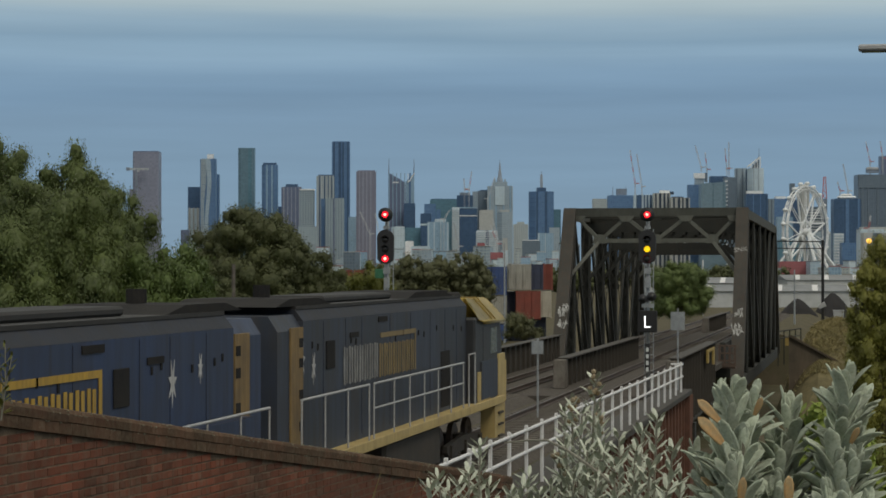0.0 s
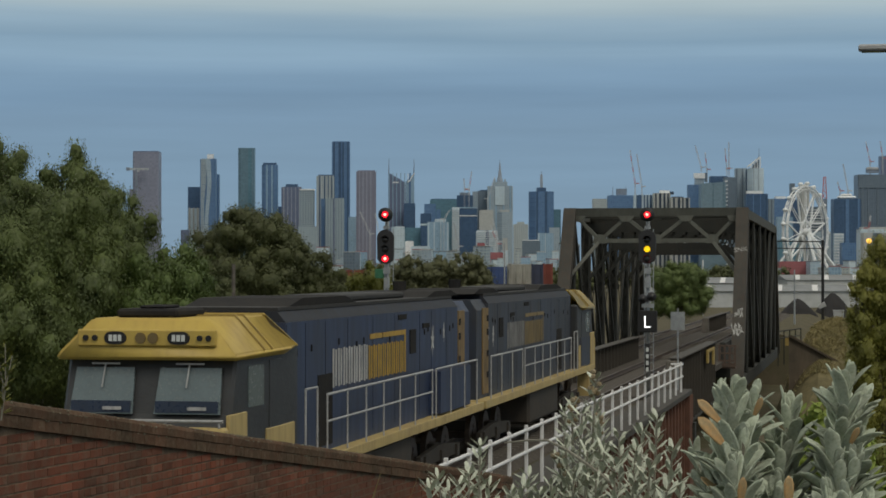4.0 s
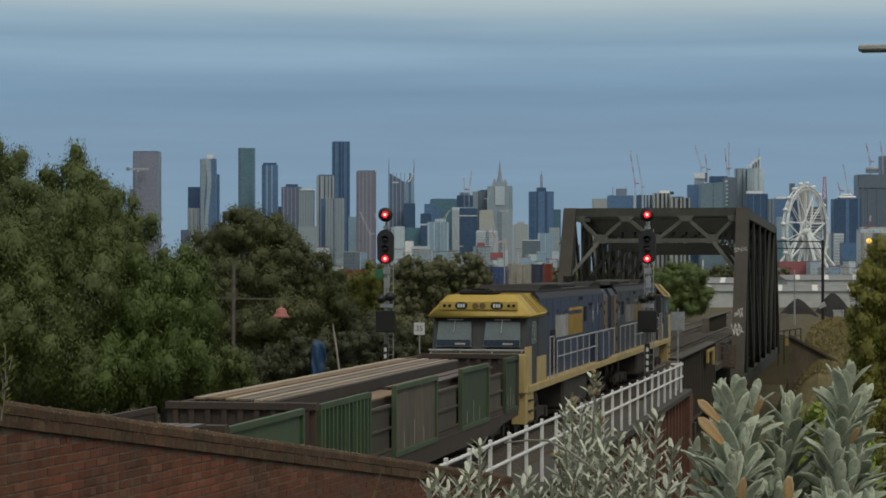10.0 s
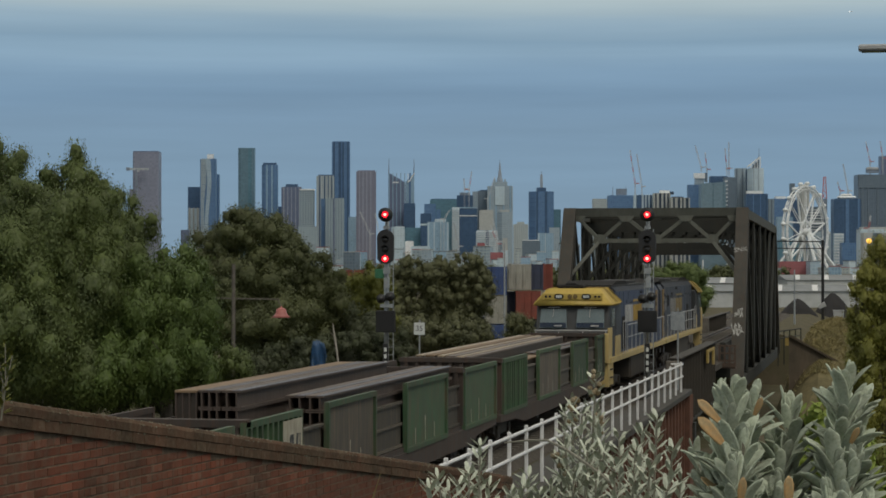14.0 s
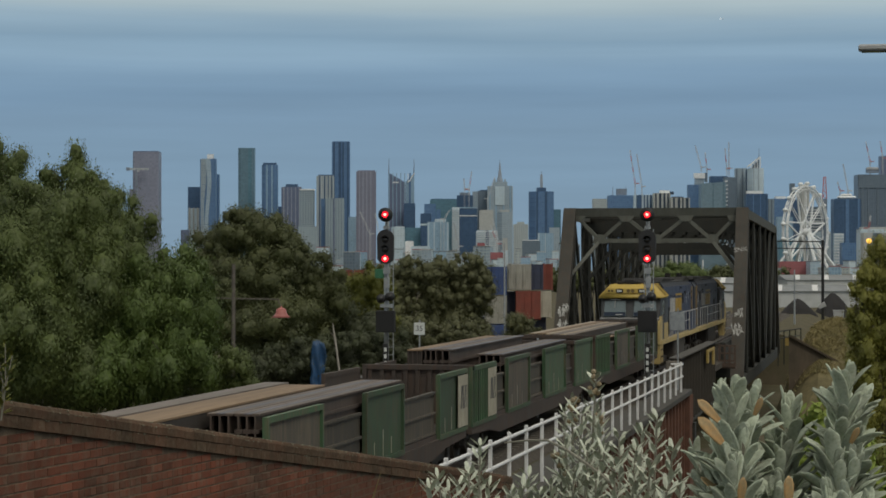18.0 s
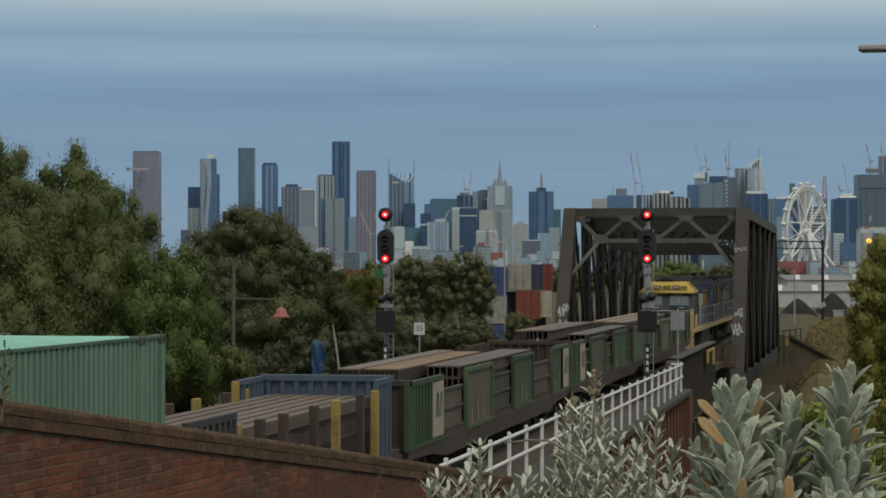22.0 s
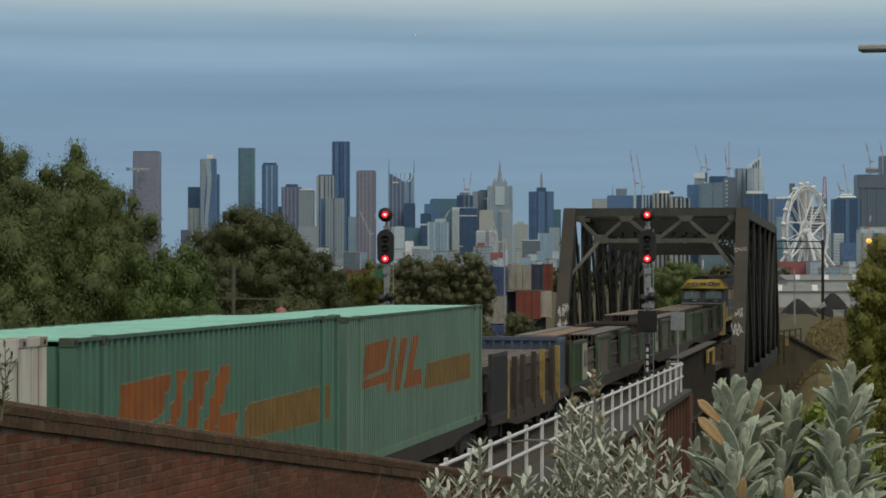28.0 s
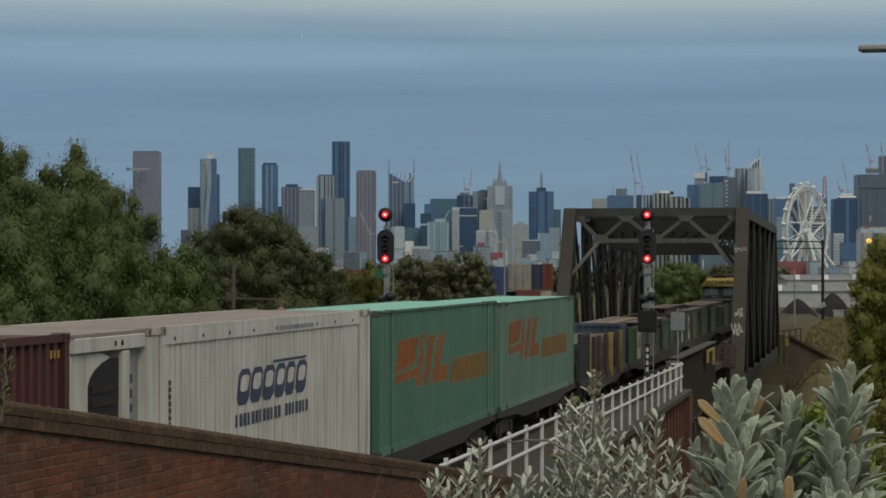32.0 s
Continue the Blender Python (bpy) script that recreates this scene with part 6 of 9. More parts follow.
def make_bank():
    b = thing("embankment", pose(8.36, 137.21, -4.95), "brown dry earth bank topped with straw-coloured grass", "bank", "", "structure")
    verts, faces = [], []
    n, m = 28, 22
    hgt = lambda x, y: 6.95 * math.exp(-(abs(x / 3.0) ** 3)) * math.exp(-((y / 12.0) ** 2)) + 0.35 * noise.noise((x * 0.7, y * 0.5, 3))
    for j in range(m):
        for i in range(n):
            x, y = -6 + 16 * i / (n - 1), -14 + 40 * j / (m - 1)
            verts.append((x, y, hgt(x, y) - 0.5))
    for j in range(m - 1):
        for i in range(n - 1):
            a = j * n + i
            faces.append((a, a + 1, a + n + 1, a + n))
    part_o = sheet("slope", verts, faces, M_bank, b)
    rng = random.Random(5)
    v, q = [], []
    for k in range(26000):
        x, y = rng.gauss(0.2, 1.6), rng.uniform(-9, 10)
        z = hgt(x, y) - 0.5
        if z < 2.6 + rng.uniform(-0.6, 0.6):
            continue
        a = rng.uniform(0, math.pi)
        L, w = rng.uniform(0.06, 0.17), 0.025
        dx, dy = math.cos(a) * w, math.sin(a) * w
        tx, ty = rng.uniform(-0.2, 0.2), rng.uniform(-0.2, 0.2)
        i = len(v)
        v += [(x - dx, y - dy, z - 0.05), (x + dx, y + dy, z - 0.05), (x + tx, y + ty, z + L)]
        q.append((i, i + 1, i + 2))
    tagged(sheet("grass", v, q, M_straw, b), "straw-coloured dry grass", kind="stuff")


make_bank()
# hand rail and yellow board on the bank
hr = thing("hand_railing", pose(5.60, 141.75, -0.24), "dark steel hand railing on the bank", "railing")
for z in (0.55, 1.0):
    bm = bmesh.new()
    rod(bm, (-0.7, -3.0, z), (0.5, 4.0, z), 0.04, 6)
    part("rail", bm, M_steel, hr)
for k in range(5):
    bm = bmesh.new()
    rod(bm, (-0.7 + 0.3 * k, -3.0 + 1.75 * k, -1.2), (-0.7 + 0.3 * k, -3.0 + 1.75 * k, 1.02), 0.04, 6)
    part("post", bm, M_steel, hr)
part_box("marker_board", hr, M_yelpost, -0.25, 0.0, -3.1, -3.0, 0.1, 0.6, "small yellow board", 0.01)


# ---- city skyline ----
# Facade colours include distance haze: bluer, paler and lower in contrast.
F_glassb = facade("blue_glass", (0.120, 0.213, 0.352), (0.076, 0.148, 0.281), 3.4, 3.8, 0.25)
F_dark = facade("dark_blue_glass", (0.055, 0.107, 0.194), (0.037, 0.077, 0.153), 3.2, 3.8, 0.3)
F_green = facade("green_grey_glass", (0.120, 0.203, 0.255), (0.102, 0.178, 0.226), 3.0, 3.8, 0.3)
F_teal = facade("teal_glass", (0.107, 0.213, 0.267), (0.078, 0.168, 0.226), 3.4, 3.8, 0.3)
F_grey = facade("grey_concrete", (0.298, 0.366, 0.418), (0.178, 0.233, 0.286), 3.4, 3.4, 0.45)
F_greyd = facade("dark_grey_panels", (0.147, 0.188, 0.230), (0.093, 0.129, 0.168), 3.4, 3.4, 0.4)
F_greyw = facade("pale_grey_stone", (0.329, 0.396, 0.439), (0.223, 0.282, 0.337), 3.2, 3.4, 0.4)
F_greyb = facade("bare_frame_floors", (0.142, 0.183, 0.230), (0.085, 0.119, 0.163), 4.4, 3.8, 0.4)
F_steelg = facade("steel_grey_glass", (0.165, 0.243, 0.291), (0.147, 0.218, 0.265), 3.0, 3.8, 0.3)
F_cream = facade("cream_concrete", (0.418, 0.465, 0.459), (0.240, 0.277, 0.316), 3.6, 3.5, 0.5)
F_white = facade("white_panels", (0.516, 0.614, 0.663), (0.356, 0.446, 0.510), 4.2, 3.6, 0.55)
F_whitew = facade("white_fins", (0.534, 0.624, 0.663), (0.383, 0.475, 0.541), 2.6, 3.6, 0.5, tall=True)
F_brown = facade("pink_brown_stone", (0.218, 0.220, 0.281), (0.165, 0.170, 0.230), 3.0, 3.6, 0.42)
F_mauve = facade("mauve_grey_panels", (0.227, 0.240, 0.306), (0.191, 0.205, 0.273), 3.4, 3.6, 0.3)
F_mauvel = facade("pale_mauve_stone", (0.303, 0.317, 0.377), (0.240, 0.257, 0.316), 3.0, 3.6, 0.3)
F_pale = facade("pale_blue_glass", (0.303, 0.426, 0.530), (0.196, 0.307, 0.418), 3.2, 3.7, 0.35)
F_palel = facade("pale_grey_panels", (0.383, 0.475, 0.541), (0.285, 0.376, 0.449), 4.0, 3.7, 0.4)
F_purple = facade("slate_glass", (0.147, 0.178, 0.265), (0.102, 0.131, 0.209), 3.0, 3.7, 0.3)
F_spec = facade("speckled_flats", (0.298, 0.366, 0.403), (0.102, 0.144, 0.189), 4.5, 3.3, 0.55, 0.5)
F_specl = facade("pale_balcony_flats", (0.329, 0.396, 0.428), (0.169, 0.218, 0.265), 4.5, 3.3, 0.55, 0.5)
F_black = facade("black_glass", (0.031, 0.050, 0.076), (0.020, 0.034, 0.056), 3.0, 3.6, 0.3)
M_palecon = surf("pale_concrete", (0.47, 0.48, 0.46), (0.40, 0.415, 0.405), 0.05, 0.75, bump=0)
M_mastw = surf("pale_mast_panels", (0.33, 0.38, 0.44), (0.27, 0.32, 0.38), 0.1, 0.7, bump=0)
M_crane = surf("crane_red", (0.46, 0.16, 0.17), (0.40, 0.19, 0.21), 0.02, 0.7)
M_cranew = surf("crane_pale", (0.50, 0.52, 0.54), (0.42, 0.45, 0.48), 0.02, 0.7)
M_wheelw = surf("wheel_white", (0.84, 0.86, 0.86), (0.74, 0.76, 0.77), 0.05, 0.6)
M_mast = surf("mast_grey", (0.22, 0.27, 0.34), (0.18, 0.22, 0.28), 0.05, 0.6)
M_redbit = surf("red_cladding", (0.36, 0.12, 0.13), (0.28, 0.10, 0.11), 0.05, 0.6)

CITY = "city towers"


def tower(x, y, w, top, mat, label, depth=None, crown=None, crown_mat=None, stripe=None, stripes=(), chamfer=0.0, plant=True, slant=0.0, rz=None):
    """A tower standing on the far ground. crown: (share of the width, height); slant: rise of the roof from left to right."""
    z0 = -3.0
    depth = depth or w * 0.9
    t = thing("tower", pose(x, y, z0, 0, 0, 11.3 - math.degrees(math.atan2(x - 11.0, y)) * 0 if rz is None else rz), label, "building", CITY)
    h = top - z0
    bm = bmesh.new()
    if chamfer:
        c = w * chamfer
        prism_z(bm, [(-w / 2 + c, 0), (w / 2 - c, 0), (w / 2, c), (w / 2, depth - c), (w / 2 - c, depth), (-w / 2 + c, depth), (-w / 2, depth - c), (-w / 2, c)], 0, h)
    elif slant:
        prism(bm, [(-w / 2, 0), (w / 2, 0), (w / 2, h - max(0, -slant)), (-w / 2, h - max(0, slant))], 0, depth)
    else:
        box(bm, -w / 2, w / 2, 0, depth, 0, h)
    part("facade", bm, mat, t)
    # projecting storey bands and corner piers give the wall its depth
    if not slant and not chamfer:
        for s in (-1, 1):
            part_box("corner_pier", t, mat, s * (w / 2) - w * 0.035, s * (w / 2) + w * 0.035, -0.8, 0.9, 0, h - 1)
    for k, (a, b) in enumerate(stripes):
        part_box("facade_stripe", t, stripe, -w / 2 + a * w, -w / 2 + b * w, -1.0, -0.05, 0, h - 0.5)
    if crown:
        cw = w * crown[0] / 2
        part_box("crown", t, crown_mat or mat, -cw, cw, depth * 0.1, depth * 0.8, h, h + crown[1])
    elif plant and not slant:
        part_box("roof_plant", t, M_mast, -w * 0.25, w * 0.2, depth * 0.2, depth * 0.7, h, h + 4)
        part_box("parapet", t, mat, -w / 2 - 0.4, w / 2 + 0.4, -0.9, -0.1, h - 2.5, h + 1.2)
    return t


def prism_z(bm, outline, z0, z1):
    a = [bm.verts.new((u, v, z0)) for u, v in outline]
    b = [bm.verts.new((u, v, z1)) for u, v in outline]
    k = len(outline)
    for i in range(k):
        bm.faces.new((a[i], a[(i + 1) % k], b[(i + 1) % k], b[i]))
    bm.faces.new(a[::-1])
    bm.faces.new(b)


def mast(t, x, y, z0, z1, r=1.0, lean=0.0):
    bm = bmesh.new()
    rod(bm, (x, y, z0), (x + lean, y, z1), r, 8, r * 0.35)
    part("mast", bm, M_mast, t)


def crane(x, y, z0, h, jib, lean, mat, label="slender tower crane over a building site"):
    """A luffing crane: mast, raked jib, counter jib and cab."""
    c = thing("tower_crane", pose(x, y, -3.0, 0, 0, 11.3), label, "crane", "tower cranes")
    foot, h = z0 + 3.0, h + z0 + 3.0
    bm = bmesh.new()
    n = int((h - foot) / 6) + 1
    for s in (-0.9, 0.9):
        for q in (-0.9, 0.9):
            beam(bm, (s, q, 0), (s, q, h), 0.45, 0.45)
    for k in range(n):
        za, zb = foot + k * (h - foot) / n, foot + (k + 1) * (h - foot) / n
        beam(bm, (-0.9, -0.9, za), (0.9, -0.9, zb), 0.3, 0.3, (0, 1, 0))
    part("mast", bm, M_cranew, c)
    e = Vector((math.sin(radians(lean)) * jib, 0, math.cos(radians(lean)) * jib))
    foot, n = Vector((0, 0, h)), max(2, int(jib / 9))
    for j in range(n):                                  # jib sections, painted in turn
        bm = bmesh.new()
        a, b = foot + e * (j / n), foot + e * ((j + 1) / n)
        side = Vector((e.z, 0, -e.x)).normalized() * (0.95 - 0.4 * j / n)
        beam(bm, a - side, b - side, 0.6, 0.6, (0, 1, 0))
        beam(bm, a + side, b + side, 0.6, 0.6, (0, 1, 0))
        beam(bm, a - side, (a + b) / 2 + side, 0.45, 0.45, (0, 1, 0))
        beam(bm, (a + b) / 2 + side, b - side, 0.45, 0.45, (0, 1, 0))
        part("jib_section", bm, mat if j % 2 == n % 2 else M_cranew, c)
    s = -1 if lean > 0 else 1
    part_box("counter_jib", c, mat, min(0, s * 7), max(0, s * 7), -1, 1, h - 0.8, h + 0.8)
    part_box("operator_cab", c, M_cranew, -1.3, 1.3, -1.6, -0.9, h - 2.5, h)


def wave_panel(t, x0, x1, h, k):
    """Two pale balcony bands with waving edges and a dark joint between them, in storeys."""
    n = 48
    for name, mat, lo, hi, ph in (("wave_band", F_greyw, 0.02, 0.30, 0.0), ("wave_band", F_palel, 0.36, 0.66, 0.9)):
        bm = bmesh.new()
        for i in range(n):
            f = (i + 0.5) / n
            sway = 0.085 * math.sin(f * 9.0 + ph)
            a = x0 + (x1 - x0) * max(0.0, lo + (sway if lo > 0.1 else 0))
            b = x0 + (x1 - x0) * (hi + sway + (0.06 * math.sin(f * 5.0 + 2.0) if hi > 0.5 else 0))
            box(bm, a, b, -1.3, -0.1, h * i / n + 0.2, h * (i + 1) / n - 0.3)
        part(name, bm, mat, t, "pale waving balcony band")


def slant_beam(t, xa, za, xb, zb):
    """A pale raking strut across a tower's crown."""
    bm = bmesh.new()
    beam(bm, (xa, -1.2, za), (xb, -1.2, zb), 1.6, 2.2, (0, 1, 0))
    beam(bm, (xa, -1.2, za), (xa, -1.2, zb), 1.2, 1.2, (0, 1, 0))
    part("raking_strut", bm, M_wheelw, t)


def spire(t, x, z0, z1, k):
    """A stepped, tapering spire on a square foot."""
    bm = bmesh.new()
    for r0, r1, a, b in ((6.0, 4.2, 0.0, 0.22), (3.6, 2.6, 0.22, 0.5), (1.9, 1.2, 0.5, 0.78), (0.9, 0.3, 0.78, 1.0)):
        rod(bm, (x, 12, z0 + (z1 - z0) * a), (x, 12, z0 + (z1 - z0) * b), r0, 8, r1)
    part("spire", bm, M_mastw, t)
    for s in (-1, 1):
        part_box("pinnacle", t, F_greyw, x + s * 9 * k - 1.5, x + s * 9 * k + 1.5, 5, 9, z0 - 1, z0 + 5 * k)


def balconies(t, w, h, step, x0=None):
    """Thin white balcony slabs, storey by storey."""
    a = -w / 2 if x0 is None else x0
    bm = bmesh.new()
    z = step
    while z < h:
        box(bm, a - 0.3, a + w + 0.3, -2.0, -0.9, z - step * 0.3, z)
        z += step
    tagged(part("balcony_edging", bm, M_wheelw, t, "white balcony slabs"), kind="stuff")


def wedge_crown(t, x0, x1, h, k):
    """A raking white frame over the roof, with a mast on its high side."""
    bm = bmesh.new()
    hi = h + 20 * k
    for y in (3, 18):
        beam(bm, (x0, y, h + 3 * k), (x1 - 7 * k, y, hi), 1.6, 3.4, (0, 1, 0))
        beam(bm, (x1 - 7 * k, y, h), (x1 - 7 * k, y, hi), 1.6, 2.0, (0, 1, 0))
        for f in (0.3, 0.55, 0.78):
            xm = x0 + (x1 - 7 * k - x0) * f
            beam(bm, (xm, y, h), (xm, y, h + 3 * k + 17 * k * f), 1.0, 1.0, (0, 1, 0))
    part("wedge_crown", bm, M_wheelw, t)
    bm = bmesh.new()
    prism(bm, [(x0 + 4, h), (x1 - 7 * k - 1, h), (x1 - 7 * k - 1, hi - 4)], 6, 15)
    part("crown_infill", bm, F_greyd, t)
    mast(t, x1 - 8 * k, 10, hi, hi + 16 * k, 0.7)


def lattice(t, w, z0, z1):
    """A tapering open lattice head on a pylon."""
    bm = bmesh.new()
    n = 8
    for s in (-1, 1):
        beam(bm, (s * w * 0.42, -1, z0), (s * w * 0.2, -1, z1), 1.1, 1.1)
    for i in range(n):
        fa, fb = i / n, (i + 1) / n
        a, b = w * (0.42 - 0.22 * fa), w * (0.42 - 0.22 * fb)
        s = 1 if i % 2 else -1
        beam(bm, (-a * s, -1, z0 + (z1 - z0) * fa), (b * s, -1, z0 + (z1 - z0) * fb), 0.9, 0.9, (0, 1, 0))
    part("lattice_head", bm, M_crane, t)


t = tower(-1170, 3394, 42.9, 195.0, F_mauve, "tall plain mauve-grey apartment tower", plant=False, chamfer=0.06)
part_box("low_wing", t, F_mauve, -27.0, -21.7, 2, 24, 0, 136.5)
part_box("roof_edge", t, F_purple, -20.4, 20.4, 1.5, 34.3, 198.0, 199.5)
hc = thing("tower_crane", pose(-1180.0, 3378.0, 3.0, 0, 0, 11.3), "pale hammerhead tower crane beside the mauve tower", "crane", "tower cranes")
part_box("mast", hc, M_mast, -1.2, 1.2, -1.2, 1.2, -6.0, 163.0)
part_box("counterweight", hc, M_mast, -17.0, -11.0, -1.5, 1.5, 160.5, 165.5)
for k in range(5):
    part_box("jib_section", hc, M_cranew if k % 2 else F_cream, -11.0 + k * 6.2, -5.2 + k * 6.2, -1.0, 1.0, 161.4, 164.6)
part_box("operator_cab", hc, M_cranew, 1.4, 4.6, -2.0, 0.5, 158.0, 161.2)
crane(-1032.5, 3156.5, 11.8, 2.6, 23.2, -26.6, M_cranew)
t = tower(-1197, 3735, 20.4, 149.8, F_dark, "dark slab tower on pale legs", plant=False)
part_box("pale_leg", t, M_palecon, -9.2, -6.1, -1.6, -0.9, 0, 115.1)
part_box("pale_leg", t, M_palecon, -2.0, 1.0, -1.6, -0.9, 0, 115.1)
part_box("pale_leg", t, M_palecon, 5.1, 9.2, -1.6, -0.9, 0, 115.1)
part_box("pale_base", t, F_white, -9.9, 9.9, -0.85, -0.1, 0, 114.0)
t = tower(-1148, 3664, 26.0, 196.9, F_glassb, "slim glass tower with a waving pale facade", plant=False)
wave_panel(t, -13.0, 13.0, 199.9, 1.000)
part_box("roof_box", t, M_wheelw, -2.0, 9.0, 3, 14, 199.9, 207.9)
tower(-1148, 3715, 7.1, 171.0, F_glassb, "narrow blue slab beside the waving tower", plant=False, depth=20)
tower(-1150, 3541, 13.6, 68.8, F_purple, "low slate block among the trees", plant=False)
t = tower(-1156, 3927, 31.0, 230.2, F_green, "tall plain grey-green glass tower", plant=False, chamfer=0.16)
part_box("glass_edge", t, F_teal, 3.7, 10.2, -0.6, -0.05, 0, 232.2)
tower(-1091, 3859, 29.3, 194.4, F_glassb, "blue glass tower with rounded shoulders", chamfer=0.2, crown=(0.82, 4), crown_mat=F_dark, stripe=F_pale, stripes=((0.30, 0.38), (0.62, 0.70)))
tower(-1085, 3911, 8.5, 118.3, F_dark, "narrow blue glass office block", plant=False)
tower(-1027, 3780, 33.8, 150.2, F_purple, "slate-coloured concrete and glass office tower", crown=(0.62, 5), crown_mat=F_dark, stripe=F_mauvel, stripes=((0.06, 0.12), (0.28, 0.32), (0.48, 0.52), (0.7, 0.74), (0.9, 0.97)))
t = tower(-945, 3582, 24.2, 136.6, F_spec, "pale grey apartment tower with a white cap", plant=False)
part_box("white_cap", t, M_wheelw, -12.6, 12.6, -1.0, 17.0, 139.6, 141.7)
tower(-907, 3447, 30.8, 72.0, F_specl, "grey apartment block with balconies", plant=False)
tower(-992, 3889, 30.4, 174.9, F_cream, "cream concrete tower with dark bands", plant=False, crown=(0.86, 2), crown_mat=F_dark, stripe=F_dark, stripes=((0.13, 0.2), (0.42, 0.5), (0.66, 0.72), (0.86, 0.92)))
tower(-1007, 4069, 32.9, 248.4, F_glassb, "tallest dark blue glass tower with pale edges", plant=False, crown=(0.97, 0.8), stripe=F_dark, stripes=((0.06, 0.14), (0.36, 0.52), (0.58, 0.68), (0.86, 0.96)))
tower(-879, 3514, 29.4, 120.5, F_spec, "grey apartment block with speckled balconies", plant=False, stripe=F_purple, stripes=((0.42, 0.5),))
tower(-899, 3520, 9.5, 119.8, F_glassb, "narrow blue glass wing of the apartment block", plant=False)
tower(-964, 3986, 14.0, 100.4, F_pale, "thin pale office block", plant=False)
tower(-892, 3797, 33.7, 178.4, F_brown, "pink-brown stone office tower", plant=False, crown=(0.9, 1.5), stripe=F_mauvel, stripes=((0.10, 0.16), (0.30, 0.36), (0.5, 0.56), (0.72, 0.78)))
crane(-747.0, 3213.4, 49.8, 6.0, 37.1, -24.8, M_cranew)
crane(-744.7, 3264.8, 51.3, 5.3, 32.2, -11.0, M_cranew)
t = tower(-844, 3837, 30.9, 176.7, F_purple, "grey tower with a slanting crown and a mast", slant=-17.5, stripe=F_pale, stripes=((0.02, 0.07), (0.24, 0.29), (0.46, 0.51), (0.70, 0.75), (0.93, 0.98)))
mast(t, -14.8, 5, 177.7, 206.4, 1.1)
part_box("lamp_bracket", t, M_wheelw, -7.2, 3.1, -2, -1, 161.1, 163.2)
tower(-815, 3812, 19.4, 120.2, F_dark, "dark glass office block under the horned tower", plant=False)
t = tower(-827, 3871, 15.5, 178.0, F_pale, "pale glass tower half with a raking crown and a mast", slant=16.0, stripe=F_glassb, stripes=((0.4, 0.6),))
mast(t, 7.2, 5, 179.0, 205.9, 1.1)
slant_beam(t, -3.6, 162.3, 7.8, 179.9)
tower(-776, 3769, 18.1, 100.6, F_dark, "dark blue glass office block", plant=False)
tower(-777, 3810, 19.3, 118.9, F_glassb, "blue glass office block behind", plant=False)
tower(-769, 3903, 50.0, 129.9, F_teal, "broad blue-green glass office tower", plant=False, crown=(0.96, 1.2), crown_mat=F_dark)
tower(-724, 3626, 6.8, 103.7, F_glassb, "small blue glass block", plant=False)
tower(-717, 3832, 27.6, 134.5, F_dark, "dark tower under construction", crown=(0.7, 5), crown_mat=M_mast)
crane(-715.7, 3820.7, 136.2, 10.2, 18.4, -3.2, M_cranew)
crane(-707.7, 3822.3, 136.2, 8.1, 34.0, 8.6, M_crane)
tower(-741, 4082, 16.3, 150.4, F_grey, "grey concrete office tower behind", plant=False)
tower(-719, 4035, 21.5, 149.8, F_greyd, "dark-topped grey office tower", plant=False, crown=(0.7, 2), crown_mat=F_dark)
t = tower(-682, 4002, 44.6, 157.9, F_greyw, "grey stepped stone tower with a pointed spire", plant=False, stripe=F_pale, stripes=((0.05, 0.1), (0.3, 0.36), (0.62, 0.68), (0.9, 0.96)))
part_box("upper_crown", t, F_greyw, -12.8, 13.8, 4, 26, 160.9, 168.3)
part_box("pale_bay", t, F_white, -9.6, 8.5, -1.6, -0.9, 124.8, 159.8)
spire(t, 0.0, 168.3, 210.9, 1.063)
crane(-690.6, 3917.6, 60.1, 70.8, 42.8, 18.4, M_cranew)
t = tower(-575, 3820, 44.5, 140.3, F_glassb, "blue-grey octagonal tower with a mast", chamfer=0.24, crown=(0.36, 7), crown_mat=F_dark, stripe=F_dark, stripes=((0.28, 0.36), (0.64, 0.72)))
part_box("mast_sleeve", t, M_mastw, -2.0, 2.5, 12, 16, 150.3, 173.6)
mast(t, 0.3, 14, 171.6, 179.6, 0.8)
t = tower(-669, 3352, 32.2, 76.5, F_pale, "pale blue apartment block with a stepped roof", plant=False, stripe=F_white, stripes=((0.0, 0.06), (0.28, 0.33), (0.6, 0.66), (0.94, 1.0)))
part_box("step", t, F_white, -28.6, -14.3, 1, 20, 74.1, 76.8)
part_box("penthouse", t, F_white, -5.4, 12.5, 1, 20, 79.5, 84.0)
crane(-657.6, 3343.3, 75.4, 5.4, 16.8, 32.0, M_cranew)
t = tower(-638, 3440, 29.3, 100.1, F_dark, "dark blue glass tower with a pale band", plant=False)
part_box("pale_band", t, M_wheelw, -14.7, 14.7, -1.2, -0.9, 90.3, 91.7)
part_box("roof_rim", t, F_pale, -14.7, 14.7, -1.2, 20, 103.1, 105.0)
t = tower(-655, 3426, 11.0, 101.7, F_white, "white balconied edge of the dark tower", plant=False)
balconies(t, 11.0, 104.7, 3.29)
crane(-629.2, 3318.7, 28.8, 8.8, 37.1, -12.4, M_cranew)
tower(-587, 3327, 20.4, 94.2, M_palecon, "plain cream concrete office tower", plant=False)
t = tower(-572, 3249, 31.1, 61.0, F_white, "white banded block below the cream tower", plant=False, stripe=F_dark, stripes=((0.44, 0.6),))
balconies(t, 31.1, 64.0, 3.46)
